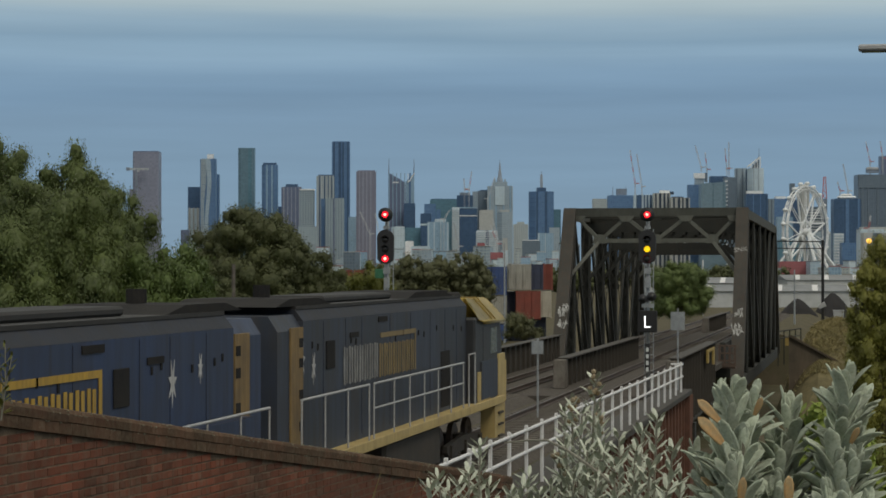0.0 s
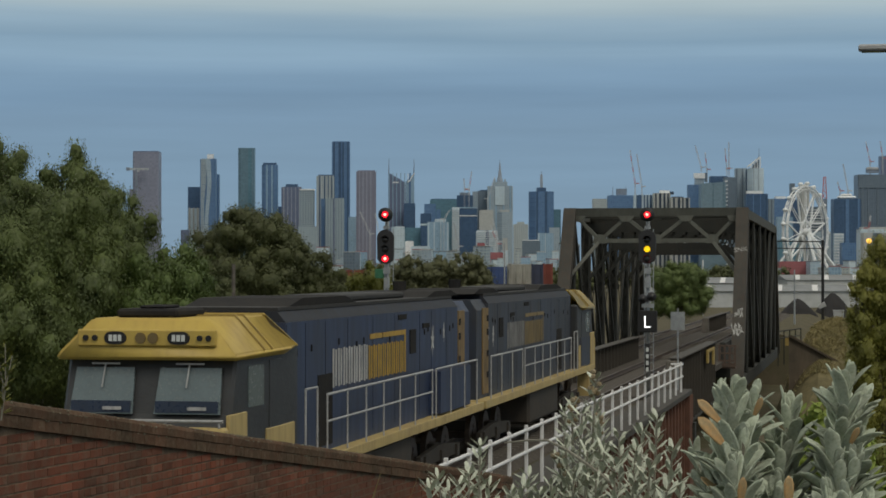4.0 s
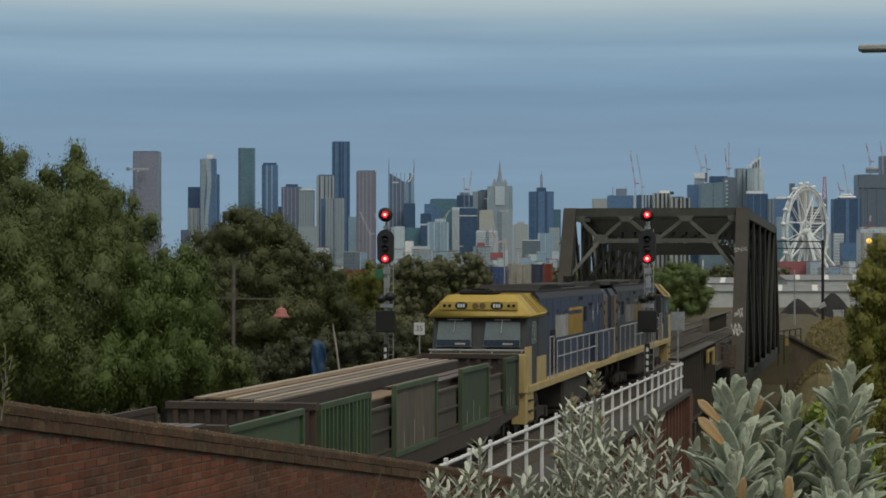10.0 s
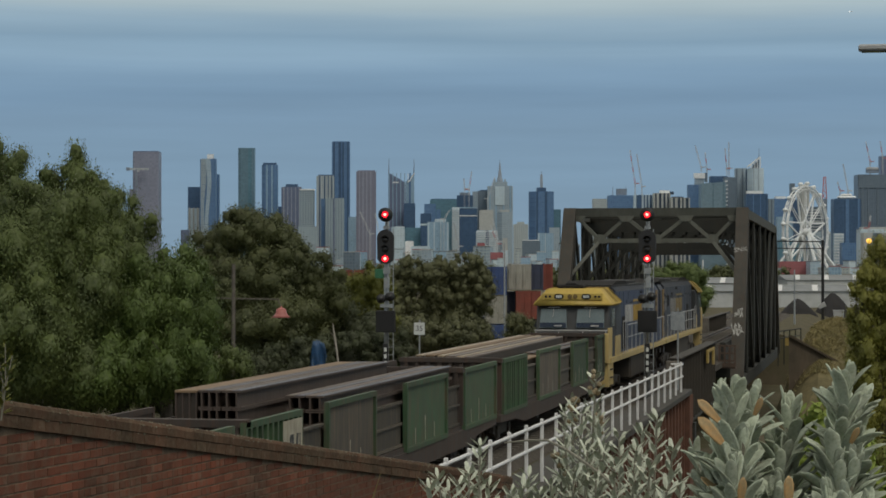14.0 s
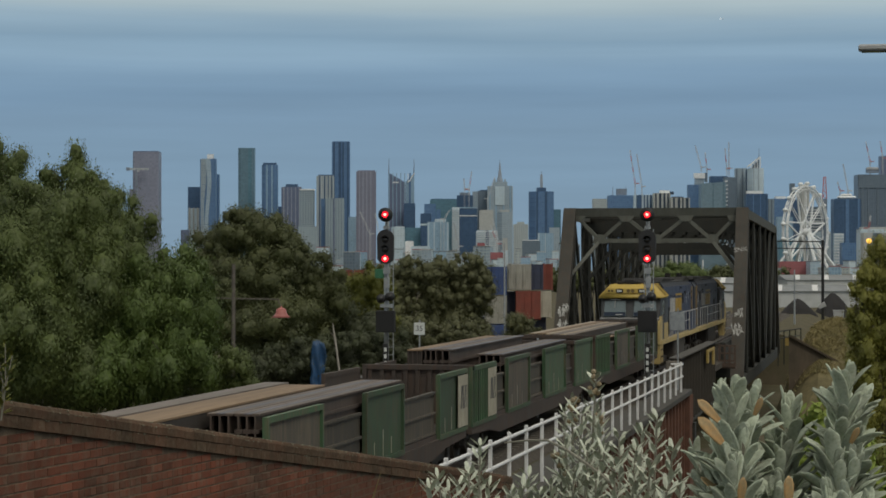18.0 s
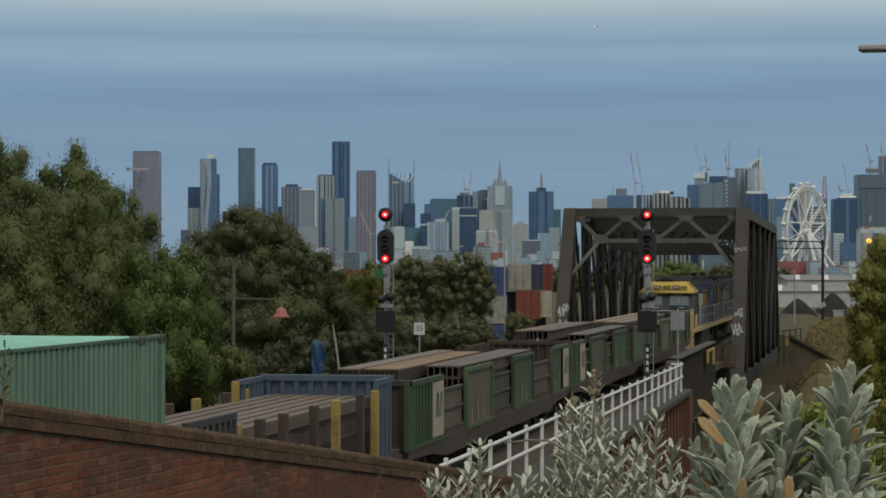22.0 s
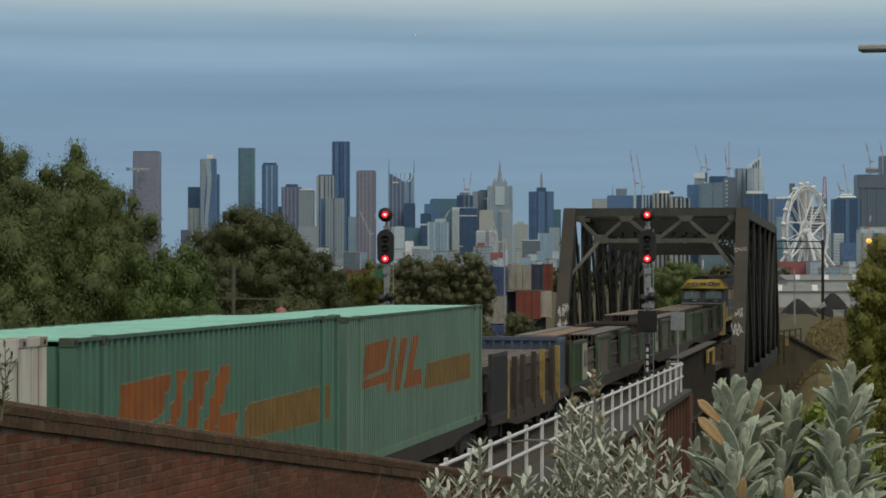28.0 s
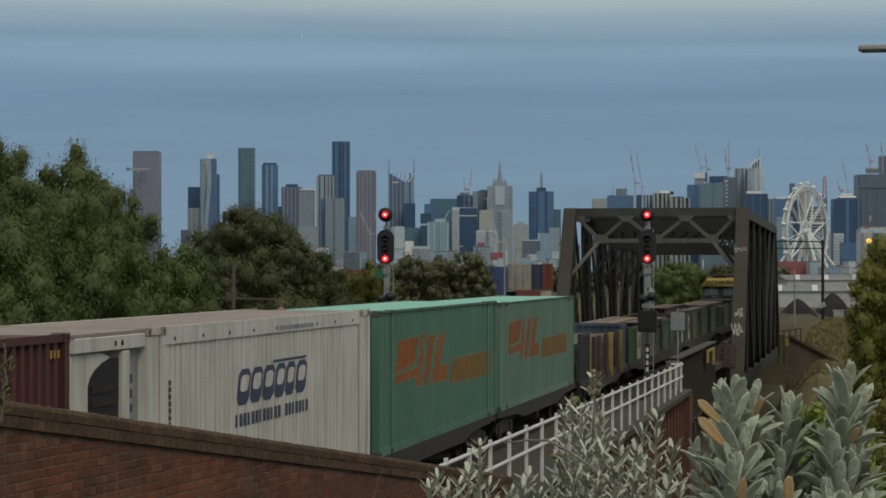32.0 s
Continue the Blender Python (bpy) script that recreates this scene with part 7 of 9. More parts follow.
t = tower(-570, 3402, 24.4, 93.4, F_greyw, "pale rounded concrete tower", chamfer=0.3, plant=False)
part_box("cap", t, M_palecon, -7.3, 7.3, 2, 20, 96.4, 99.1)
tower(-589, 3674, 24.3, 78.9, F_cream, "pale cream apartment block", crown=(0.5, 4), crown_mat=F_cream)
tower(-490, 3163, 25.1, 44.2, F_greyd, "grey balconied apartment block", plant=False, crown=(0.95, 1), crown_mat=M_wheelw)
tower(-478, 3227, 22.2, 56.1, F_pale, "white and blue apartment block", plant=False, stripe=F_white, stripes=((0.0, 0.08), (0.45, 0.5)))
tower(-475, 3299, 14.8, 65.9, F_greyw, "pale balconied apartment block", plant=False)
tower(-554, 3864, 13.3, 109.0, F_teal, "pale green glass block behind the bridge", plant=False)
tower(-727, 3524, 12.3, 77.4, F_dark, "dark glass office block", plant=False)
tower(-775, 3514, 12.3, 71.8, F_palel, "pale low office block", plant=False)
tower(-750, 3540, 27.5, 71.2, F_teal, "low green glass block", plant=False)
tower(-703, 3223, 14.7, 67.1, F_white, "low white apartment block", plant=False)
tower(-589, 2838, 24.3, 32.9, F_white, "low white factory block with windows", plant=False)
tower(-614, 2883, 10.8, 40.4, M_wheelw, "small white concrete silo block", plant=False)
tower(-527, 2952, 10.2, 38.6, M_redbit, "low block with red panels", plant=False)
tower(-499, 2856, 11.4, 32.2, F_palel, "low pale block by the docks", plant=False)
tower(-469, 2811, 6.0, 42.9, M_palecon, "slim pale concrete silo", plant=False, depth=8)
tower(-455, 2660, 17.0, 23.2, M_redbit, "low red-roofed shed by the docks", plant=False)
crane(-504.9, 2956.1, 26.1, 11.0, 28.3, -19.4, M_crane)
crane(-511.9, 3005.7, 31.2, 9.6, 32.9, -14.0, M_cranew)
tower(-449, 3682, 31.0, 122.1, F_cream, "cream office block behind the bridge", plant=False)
t = tower(-403, 3589, 46.2, 124.5, F_glassb, "blue glass block with plant on the roof", plant=False)
part_box("roof_plant", t, M_mast, -9.4, 7.5, 6, 20, 128.5, 138.9)
mast(t, -16.0, 6, 127.5, 142.6, 0.8)
mast(t, 5.7, 6, 135.1, 144.5, 0.6)
crane(-387.9, 3641.6, 122.4, 23.9, 57.0, -8.7, M_crane)
crane(-377.7, 3653.9, 126.5, 15.3, 55.3, -9.0, M_cranew)
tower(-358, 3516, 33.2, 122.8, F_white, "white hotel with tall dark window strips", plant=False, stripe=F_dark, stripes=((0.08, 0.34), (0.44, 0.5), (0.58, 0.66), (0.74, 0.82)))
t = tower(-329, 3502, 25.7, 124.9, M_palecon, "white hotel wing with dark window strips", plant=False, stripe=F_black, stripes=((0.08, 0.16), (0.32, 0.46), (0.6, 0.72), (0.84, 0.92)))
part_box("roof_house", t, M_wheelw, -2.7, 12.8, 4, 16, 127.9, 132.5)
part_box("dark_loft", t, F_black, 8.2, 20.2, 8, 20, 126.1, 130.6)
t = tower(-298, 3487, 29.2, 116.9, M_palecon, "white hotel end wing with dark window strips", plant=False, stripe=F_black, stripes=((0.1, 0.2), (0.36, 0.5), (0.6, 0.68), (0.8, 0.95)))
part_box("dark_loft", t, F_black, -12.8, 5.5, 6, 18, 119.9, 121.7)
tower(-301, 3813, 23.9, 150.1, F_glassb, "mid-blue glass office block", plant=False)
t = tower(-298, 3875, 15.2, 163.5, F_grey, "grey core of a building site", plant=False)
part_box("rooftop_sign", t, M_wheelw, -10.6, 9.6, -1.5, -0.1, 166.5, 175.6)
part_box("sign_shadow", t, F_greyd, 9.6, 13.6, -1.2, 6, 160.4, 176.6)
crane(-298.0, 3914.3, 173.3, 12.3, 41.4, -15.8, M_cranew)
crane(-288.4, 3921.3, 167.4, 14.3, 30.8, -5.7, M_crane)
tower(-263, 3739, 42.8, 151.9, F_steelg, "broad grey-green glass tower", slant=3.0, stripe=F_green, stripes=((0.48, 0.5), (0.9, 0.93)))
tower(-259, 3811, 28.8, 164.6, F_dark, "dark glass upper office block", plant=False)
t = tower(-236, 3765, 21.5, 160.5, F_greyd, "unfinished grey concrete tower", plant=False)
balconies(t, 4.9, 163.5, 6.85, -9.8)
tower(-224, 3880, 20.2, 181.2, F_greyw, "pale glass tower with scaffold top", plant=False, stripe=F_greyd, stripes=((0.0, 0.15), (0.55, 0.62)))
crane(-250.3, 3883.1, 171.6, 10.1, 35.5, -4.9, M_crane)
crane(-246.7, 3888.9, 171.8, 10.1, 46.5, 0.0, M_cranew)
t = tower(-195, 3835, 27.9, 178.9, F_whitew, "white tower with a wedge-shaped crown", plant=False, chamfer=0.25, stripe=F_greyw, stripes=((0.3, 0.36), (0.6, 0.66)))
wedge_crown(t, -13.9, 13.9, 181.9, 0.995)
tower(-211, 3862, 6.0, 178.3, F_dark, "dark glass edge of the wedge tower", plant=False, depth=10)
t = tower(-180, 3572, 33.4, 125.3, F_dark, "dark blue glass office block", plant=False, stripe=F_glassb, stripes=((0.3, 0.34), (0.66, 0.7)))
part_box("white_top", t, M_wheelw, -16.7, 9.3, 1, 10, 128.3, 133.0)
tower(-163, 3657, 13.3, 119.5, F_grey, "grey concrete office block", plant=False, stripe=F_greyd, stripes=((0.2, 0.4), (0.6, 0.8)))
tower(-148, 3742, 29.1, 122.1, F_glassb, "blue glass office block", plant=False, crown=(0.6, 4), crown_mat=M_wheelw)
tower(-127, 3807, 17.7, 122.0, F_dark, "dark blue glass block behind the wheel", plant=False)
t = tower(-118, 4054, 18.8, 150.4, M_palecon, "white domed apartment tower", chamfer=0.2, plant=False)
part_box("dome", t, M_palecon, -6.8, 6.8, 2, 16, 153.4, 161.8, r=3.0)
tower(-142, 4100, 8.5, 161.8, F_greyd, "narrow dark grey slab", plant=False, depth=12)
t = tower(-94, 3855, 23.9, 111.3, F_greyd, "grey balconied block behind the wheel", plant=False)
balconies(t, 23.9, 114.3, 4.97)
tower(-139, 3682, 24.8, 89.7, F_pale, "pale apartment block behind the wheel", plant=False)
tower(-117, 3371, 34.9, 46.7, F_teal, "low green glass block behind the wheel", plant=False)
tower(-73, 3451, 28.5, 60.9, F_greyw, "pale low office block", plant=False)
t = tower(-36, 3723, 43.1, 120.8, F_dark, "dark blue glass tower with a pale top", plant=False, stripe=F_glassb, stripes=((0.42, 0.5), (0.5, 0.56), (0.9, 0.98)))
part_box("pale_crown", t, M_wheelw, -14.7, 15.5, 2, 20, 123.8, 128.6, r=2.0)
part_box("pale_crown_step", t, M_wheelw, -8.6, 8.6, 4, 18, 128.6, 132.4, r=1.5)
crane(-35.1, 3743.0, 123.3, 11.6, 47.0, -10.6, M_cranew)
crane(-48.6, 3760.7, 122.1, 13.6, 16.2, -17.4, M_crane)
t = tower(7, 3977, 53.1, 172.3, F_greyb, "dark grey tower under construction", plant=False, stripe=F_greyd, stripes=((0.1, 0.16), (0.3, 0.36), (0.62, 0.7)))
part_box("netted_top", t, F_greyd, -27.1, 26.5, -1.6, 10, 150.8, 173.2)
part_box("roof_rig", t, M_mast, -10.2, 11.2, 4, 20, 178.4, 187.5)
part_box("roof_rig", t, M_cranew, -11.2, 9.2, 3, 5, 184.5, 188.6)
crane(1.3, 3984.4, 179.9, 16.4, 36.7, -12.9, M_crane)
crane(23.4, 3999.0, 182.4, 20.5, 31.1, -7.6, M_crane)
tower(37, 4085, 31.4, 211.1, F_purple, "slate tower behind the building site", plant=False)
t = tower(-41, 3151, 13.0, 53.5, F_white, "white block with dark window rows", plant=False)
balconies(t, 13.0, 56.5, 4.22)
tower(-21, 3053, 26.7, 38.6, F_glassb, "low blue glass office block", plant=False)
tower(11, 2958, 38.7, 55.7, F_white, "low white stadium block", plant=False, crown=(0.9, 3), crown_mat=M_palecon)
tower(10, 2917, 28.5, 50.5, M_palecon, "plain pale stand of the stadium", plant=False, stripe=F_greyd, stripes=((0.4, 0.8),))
crane(2.4, 2853.7, 43.7, 11.7, 17.0, 7.4, M_redbit)
t = tower(-60, 3097, 7.2, 101.5, M_mast, "dark lattice pylon beside the wheel", plant=False, depth=6)
lattice(t, 7.2, 104.5, 135.6)
tower(-75, 2329, 27.7, 10.9, M_redbit, "low red-roofed shed by the docks", plant=False)


def low_blocks():
    rng = random.Random(21)
    mats = (F_white, F_whitew, F_palel, F_greyw, F_pale, F_specl, F_cream, F_greyd)
    row = ((-573.440, 2228.675, 4.850), (-307.785, 2281.943, 4.850), (-101.165, 2323.374, 4.850), (40.517, 2351.783, 4.850))
    for a, b, n, tall in ((row[0], row[1], 110, 26), (row[2], row[3], 40, 9)):
        for k in range(n):
            f = (k + rng.random()) / n
            x, y = a[0] + (b[0] - a[0]) * f, a[1] + (b[1] - a[1]) * f
            sc = rng.uniform(0.95, 1.35)
            w, h = rng.uniform(4, 15), rng.uniform(0, 1) ** 1.6 * tall + 6
            m = rng.choice(mats)
            low = thing("low_building", pose(11 + (x - 11) * sc, y * sc, -3.0, 0, 0, rng.uniform(-10, 30)), "low pale city building under the towers", "building", "low city buildings")
            part_box("facade", low, m, -w / 2, w / 2, 0, 14, 0, h)
            part_box("roof", low, rng.choice((M_shedroof, M_shed, M_redbit)), -w / 2 - 0.3, w / 2 + 0.3, -0.3, 14.3, h, h + 0.8)


low_blocks()


def observation_wheel():
    w = thing("observation_wheel", pose(-84.6, 3040.5, -3.0, 0, 0, 11.3 + 54), "large white observation wheel on splayed legs", "ferris wheel")
    hz, R = 56.5, 64.0
    ring = lambda r, a, y: (r * math.cos(a), y, hz + r * math.sin(a))
    for yy in (-3.0, 3.0):
        bm = bmesh.new()
        for k in range(42):
            a, b = 2 * math.pi * k / 42, 2 * math.pi * (k + 1) / 42
            beam(bm, ring(R, a, yy), ring(R, b, yy), 1.2, 1.7, (0, 1, 0))
            beam(bm, ring(R * 0.93, a, yy), ring(R * 0.93, b, yy), 0.9, 1.1, (0, 1, 0))
            beam(bm, ring(R * 0.93, a, yy), ring(R, b, yy), 1.0, 1.0, (0, 1, 0))
        part("rim", bm, M_wheelw, w)
    # seven rim points, each held by a splayed pair of struts: a star
    for k in range(7):
        a = 2 * math.pi * (k + 0.25) / 7
        for d in (-0.42, 0.42):
            bm = bmesh.new()
            beam(bm, ring(R * 0.20, a + d * 2.6, 0), ring(R * 0.95, a, 0), 1.9, 1.9, (0, 1, 0))
            part("star_strut", bm, M_wheelw, w)
            bm = bmesh.new()
            beam(bm, ring(R * 0.10, a, 0), ring(R * 0.92, a + d, 0), 0.9, 0.9, (0, 1, 0))
            part("spoke", bm, M_wheelw, w)
    bm = bmesh.new()
    for k in range(28):
        a, b = 2 * math.pi * k / 28, 2 * math.pi * (k + 1) / 28
        beam(bm, ring(R * 0.24, a, 0), ring(R * 0.24, b, 0), 2.4, 2.4, (0, 1, 0))
    part("inner_ring", bm, M_wheelw, w)
    for k in range(21):
        a = 2 * math.pi * k / 21
        bm = bmesh.new()
        bmesh.ops.create_uvsphere(bm, u_segments=10, v_segments=6, radius=1.0, matrix=Matrix.Translation(ring(R * 1.06, a, 0)) @ Matrix.Diagonal((3.2, 4.0, 2.6, 1)))
        part("cabin", bm, M_wheelw, w, smooth=True)
    for dx, dy in ((-30, -34), (30, -34), (-30, 34), (30, 34), (-12, -44), (12, -44), (-12, 44), (12, 44)):
        bm = bmesh.new()
        beam(bm, (dx * 0.06, dy * 0.12, hz), (dx, dy, 0), 3.0, 3.0, (0, 1, 0))
        part("leg", bm, M_wheelw, w)
    bm = bmesh.new()
    rod(bm, (0, -7, hz), (0, 7, hz), 5.0, 16)
    part("hub", bm, M_wheelw, w)


observation_wheel()


# ---- trees ----
def leaf_mat(name, c1, c2, rough=0.6):
    m = surf(name, c1, c2, 0.45, rough, bump=0, island=True, rand=0.10, dirt=tuple(v * 0.45 for v in c1), amount=0.25, fine=4)
    n, l = m.node_tree.nodes, m.node_tree.links
    b = n["Principled BSDF"]
    tr = n.new("ShaderNodeBsdfTranslucent")
    l.new(b.inputs["Base Color"].links[0].from_socket, tr.inputs["Color"])
    mix = n.new("ShaderNodeMixShader")
    mix.inputs[0].default_value = 0.14
    l.new(b.outputs[0], mix.inputs[1])
    l.new(tr.outputs[0], mix.inputs[2])
    l.new(mix.outputs[0], n["Material Output"].inputs["Surface"])
    return m


L_pepper = leaf_mat("pepper_tree_leaves", (0.114, 0.150, 0.036), (0.068, 0.092, 0.024))
L_bright = leaf_mat("light_green_leaves", (0.100, 0.148, 0.028), (0.060, 0.092, 0.018))
L_dark = leaf_mat("dark_olive_leaves", (0.098, 0.11, 0.036), (0.066, 0.077, 0.026))
# Darker leaf green that carries the shade low among the trees.
L_shade = leaf_mat("shaded_green_leaves", (0.058, 0.070, 0.026), (0.040, 0.048, 0.02))
L_mid = leaf_mat("soft_green_leaves", (0.150, 0.200, 0.055), (0.095, 0.135, 0.038))
L_gum = leaf_mat("grey_green_leaves", (0.115, 0.12, 0.05), (0.078, 0.084, 0.035))
L_lime = leaf_mat("yellow_green_leaves", (0.165, 0.170, 0.024), (0.10, 0.115, 0.016))
L_fresh = leaf_mat("fresh_lime_leaves", (0.27, 0.34, 0.05), (0.16, 0.22, 0.03))
L_airy = leaf_mat("pale_yellow_green_leaves", (0.235, 0.225, 0.035), (0.14, 0.145, 0.024))
M_bark = surf("grey_bark", (0.14, 0.12, 0.10), (0.08, 0.068, 0.055), 3, 0.9, bump=0.5, squash=(1, 1, 0.25))
M_gumbark = surf("pale_gum_bark", (0.42, 0.39, 0.34), (0.25, 0.22, 0.19), 2, 0.8, bump=0.3, squash=(1, 1, 0.3))


def leaves(name, blobs, per_m2, size, droop, mat, parent, seed, clump=0.55):
    """Many small leaves in clumps over the given lobes (x, y, z, half width, half height), in the parent's space."""
    rs = np.random.RandomState(seed)
    P, N, C = [], [], []
    lobes = []
    for bx, by, bz, rx, rz in blobs:      # every lobe breaks up into clumps with shaded gaps between
        r = (2 * rx + rz) / 3
        m = int(min(90, max(9, 4.4 * (r / clump) ** 2)))
        d = rs.normal(size=(m, 3))
        d /= np.linalg.norm(d, axis=1)[:, None]
        for k in range(m):
            q = min(0.5 * r, clump * rs.uniform(0.6, 1.35))
            c = np.array([bx, by, bz]) + d[k] * np.array([rx, rx, rz]) * rs.uniform(0.58, 1.02)
            lobes.append((c, q, q * (0.85 + 0.25 * droop), d[k], 1.0))
        lobes.append((np.array([bx, by, bz]), 0.62 * rx, 0.62 * rz, np.array([0, 0, 1.0]), 0.5))
    ico = bmesh.new()
    bmesh.ops.create_icosphere(ico, subdivisions=2, radius=1.0)
    IV = np.array([v.co[:] for v in ico.verts])
    IF = np.array([[v.index for v in f.verts] for f in ico.faces])
    ico.free()
    MV, MC, MF, base = [], [], [], 0
    for c, rx, rz, dd, share_of in lobes:
        bumps = 0.46 + 0.08 * np.sin(IV @ rs.normal(size=3) * 5.0 + rs.uniform(0, 6)) + 0.07 * rs.normal(size=len(IV))
        MV.append(IV * bumps[:, None] * np.array([rx, rx, rz]) + c)
        MC.append(IV + dd * 0.2 + 0.35 * rs.normal(size=IV.shape))
        MF.append(IF + base)
        base += len(IV)
        area = 4 * math.pi * ((rx * rx + 2 * rx * rz) / 3)
        n = max(10, int(per_m2 * share_of * area))
        d = rs.normal(size=(n, 3))
        d /= np.linalg.norm(d, axis=1)[:, None]
        rad = rs.uniform(0.42, 1.05, size=(n, 1)) * (1 + 0.2 * rs.normal(size=(n, 1)))
        p = d * rad * np.array([rx, rx, rz]) + c
        p[:, 2] -= np.abs(rs.normal(size=n)) * droop * 0.16 * rz
        P.append(p)
        C.append(d * 1.0 + dd * 0.2 + rs.normal(size=(n, 3)) * 0.12)
        N.append(C[-1] + rs.normal(size=(n, 3)) * 0.26)
    P, N, C = np.concatenate(P), np.concatenate(N), np.concatenate(C)
    N /= np.linalg.norm(N, axis=1)[:, None]
    C /= np.linalg.norm(C, axis=1)[:, None]
    n = len(P)
    t = rs.normal(size=(n, 3)) * 0.7 + np.array([0, 0, -droop])
    t -= N * (t * N).sum(1)[:, None] * 0.8
    t /= np.linalg.norm(t, axis=1)[:, None]
    s = np.cross(N, t)
    s /= np.linalg.norm(s, axis=1)[:, None] + 1e-6
    ln = rs.uniform(0.7, 1.5, size=(n, 1)) * size
    ln = ln * 1.1
    wd = ln * 0.42
    verts = np.stack([P - t * ln * 0.5, P - s * wd * 0.5, P + t * ln * 0.55 - N * ln * 0.06, P + s * wd * 0.5], axis=1).reshape(-1, 3)
    MV, MC, MF = np.concatenate(MV), np.concatenate(MC), np.concatenate(MF)
    q = len(MF)
    me = bpy.data.meshes.new(name)
    me.vertices.add(4 * n + len(MV))
    me.vertices.foreach_set("co", np.concatenate([verts, MV]).astype(np.float32).ravel())
    me.loops.add(4 * n + 3 * q)
    me.loops.foreach_set("vertex_index", np.concatenate([np.arange(4 * n), MF.ravel() + 4 * n]).astype(np.int32))
    me.polygons.add(n + q)
    me.polygons.foreach_set("loop_start", np.concatenate([np.arange(0, 4 * n, 4), 4 * n + np.arange(0, 3 * q, 3)]).astype(np.int32))
    me.polygons.foreach_set("loop_total", np.concatenate([np.full(n, 4), np.full(q, 3)]).astype(np.int32))
    me.update(calc_edges=True)
    # soft shading: leaves of a clump share the clump's rounded normals
    MC /= np.linalg.norm(MC, axis=1)[:, None]
    at = me.attributes.new("custom_normal", "FLOAT_VECTOR", "POINT")
    at.data.foreach_set("vector", np.concatenate([np.repeat(C, 4, axis=0), MC]).astype(np.float32).ravel())
    me.materials.append(mat)
    ob = new(name, me)
    ob.parent = parent
    return ob


def tree(base, blobs, label, mat, per_m2=60, size=0.14, droop=0.8, bark=None, seed=1, trunk=0.22, name="tree", clump=0.55, crown_label=""):
    """Tapered trunk, limbs to every lobe, and a crown of many small leaves. Lobes are in world metres."""
    bark = bark or M_bark
    t = thing(name, pose(*base), label, name.replace("_", " "), "trees and bushes")
    b = Vector(base)
    loc = [(x - b.x, y - b.y, z - b.z, rx * 1.16, rz * 1.13) for x, y, z, rx, rz in blobs]
    rng = random.Random(seed)
    top = max(q[2] for q in loc)
    fork = Vector((rng.uniform(-0.2, 0.2), rng.uniform(-0.2, 0.2), top * 0.35))
    if name == "tree":
        bm = bmesh.new()
        rod(bm, (0, 0, -0.3), fork, trunk, 10, trunk * 0.75)
        part("trunk", bm, bark, t, smooth=True)
        for x, y, z, rx, rz in loc:
            bm = bmesh.new()
            e = Vector((x, y, z))
            m = fork.lerp(e, 0.5) + Vector((rng.uniform(-0.3, 0.3), rng.uniform(-0.3, 0.3), -0.15))
            rod(bm, fork, m, trunk * 0.5, 7, trunk * 0.35)
            rod(bm, m, e, trunk * 0.35, 6, trunk * 0.12)
            for k in range(4):
                w = e + Vector((rng.uniform(-1, 1) * rx, rng.uniform(-1, 1) * rx, rng.uniform(-0.5, 1) * rz)) * 0.8
                rod(bm, m.lerp(e, 0.5), w, trunk * 0.12, 5, trunk * 0.04)
            part("limb", bm, bark, t)
    else:
        bm = bmesh.new()
        for x, y, z, rx, rz in loc:
            rod(bm, (x * 0.3, y * 0.3, -0.3), (x, y, z), 0.02 * (1 + rx), 6, 0.01)
        part("stems", bm, bark, t)
    ob = leaves("crown", loc, per_m2, size, droop, mat, t, seed, clump)
    tagged(ob, crown_label)
    return t


GX = -0.5
tree((-13.03, 58.42, GX), ((-13.57, 58.28, 7.85, 0.65, 0.68), (-11.78, 58.64, 7.59, 0.65, 0.55), (-12.36, 57.52, 6.46, 0.99, 0.80), (-11.59, 58.69, 6.85, 0.78, 0.84), (-12.56, 56.46, 6.00, 1.10, 1.26), (-10.99, 56.27, 5.68, 1.15, 1.15), (-10.83, 58.84, 6.60, 0.58, 0.68), (-11.82, 55.09, 4.44, 1.10, 1.38), (-10.69, 55.83, 4.12, 1.24, 1.39), (-11.63, 54.64, 2.92, 1.21, 1.21), (-10.44, 54.88, 2.47, 1.15, 1.06), (-10.40, 57.41, 5.06, 0.95, 1.11)), "broad green pepper tree with drooping foliage behind the railway", L_pepper, 270, 0.066, 1.5, seed=1, clump=0.52)
tree((-11.87, 62.73, GX), ((-11.78, 62.73, 6.37, 0.73, 0.69), (-11.10, 62.87, 6.25, 0.59, 0.55), (-11.69, 61.74, 5.41, 0.92, 1.02), (-11.22, 62.85, 5.42, 0.52, 0.76), (-10.93, 60.88, 4.23, 1.17, 1.17), (-10.83, 59.89, 2.92, 0.99, 1.15)), "green pepper tree with a ragged crown behind the railway", L_pepper, 270, 0.066, 1.4, seed=2, clump=0.48)
tree((-8.25, 57.34, GX), ((-8.84, 57.22, 4.71, 0.57, 0.57), (-8.07, 57.37, 4.93, 0.66, 0.53), (-7.51, 57.49, 4.68, 0.44, 0.63), (-7.93, 56.39, 3.74, 1.02, 1.02), (-7.48, 57.50, 3.25, 0.47, 0.88), (-8.69, 56.24, 3.35, 0.71, 0.93), (-7.47, 55.98, 2.29, 0.86, 0.77), (-8.52, 55.77, 2.14, 0.92, 0.77), (-9.40, 55.09, 2.16, 0.91, 0.76)), "light green drooping tree beside the far track", L_bright, 270, 0.066, 1.7, seed=3, clump=0.44)
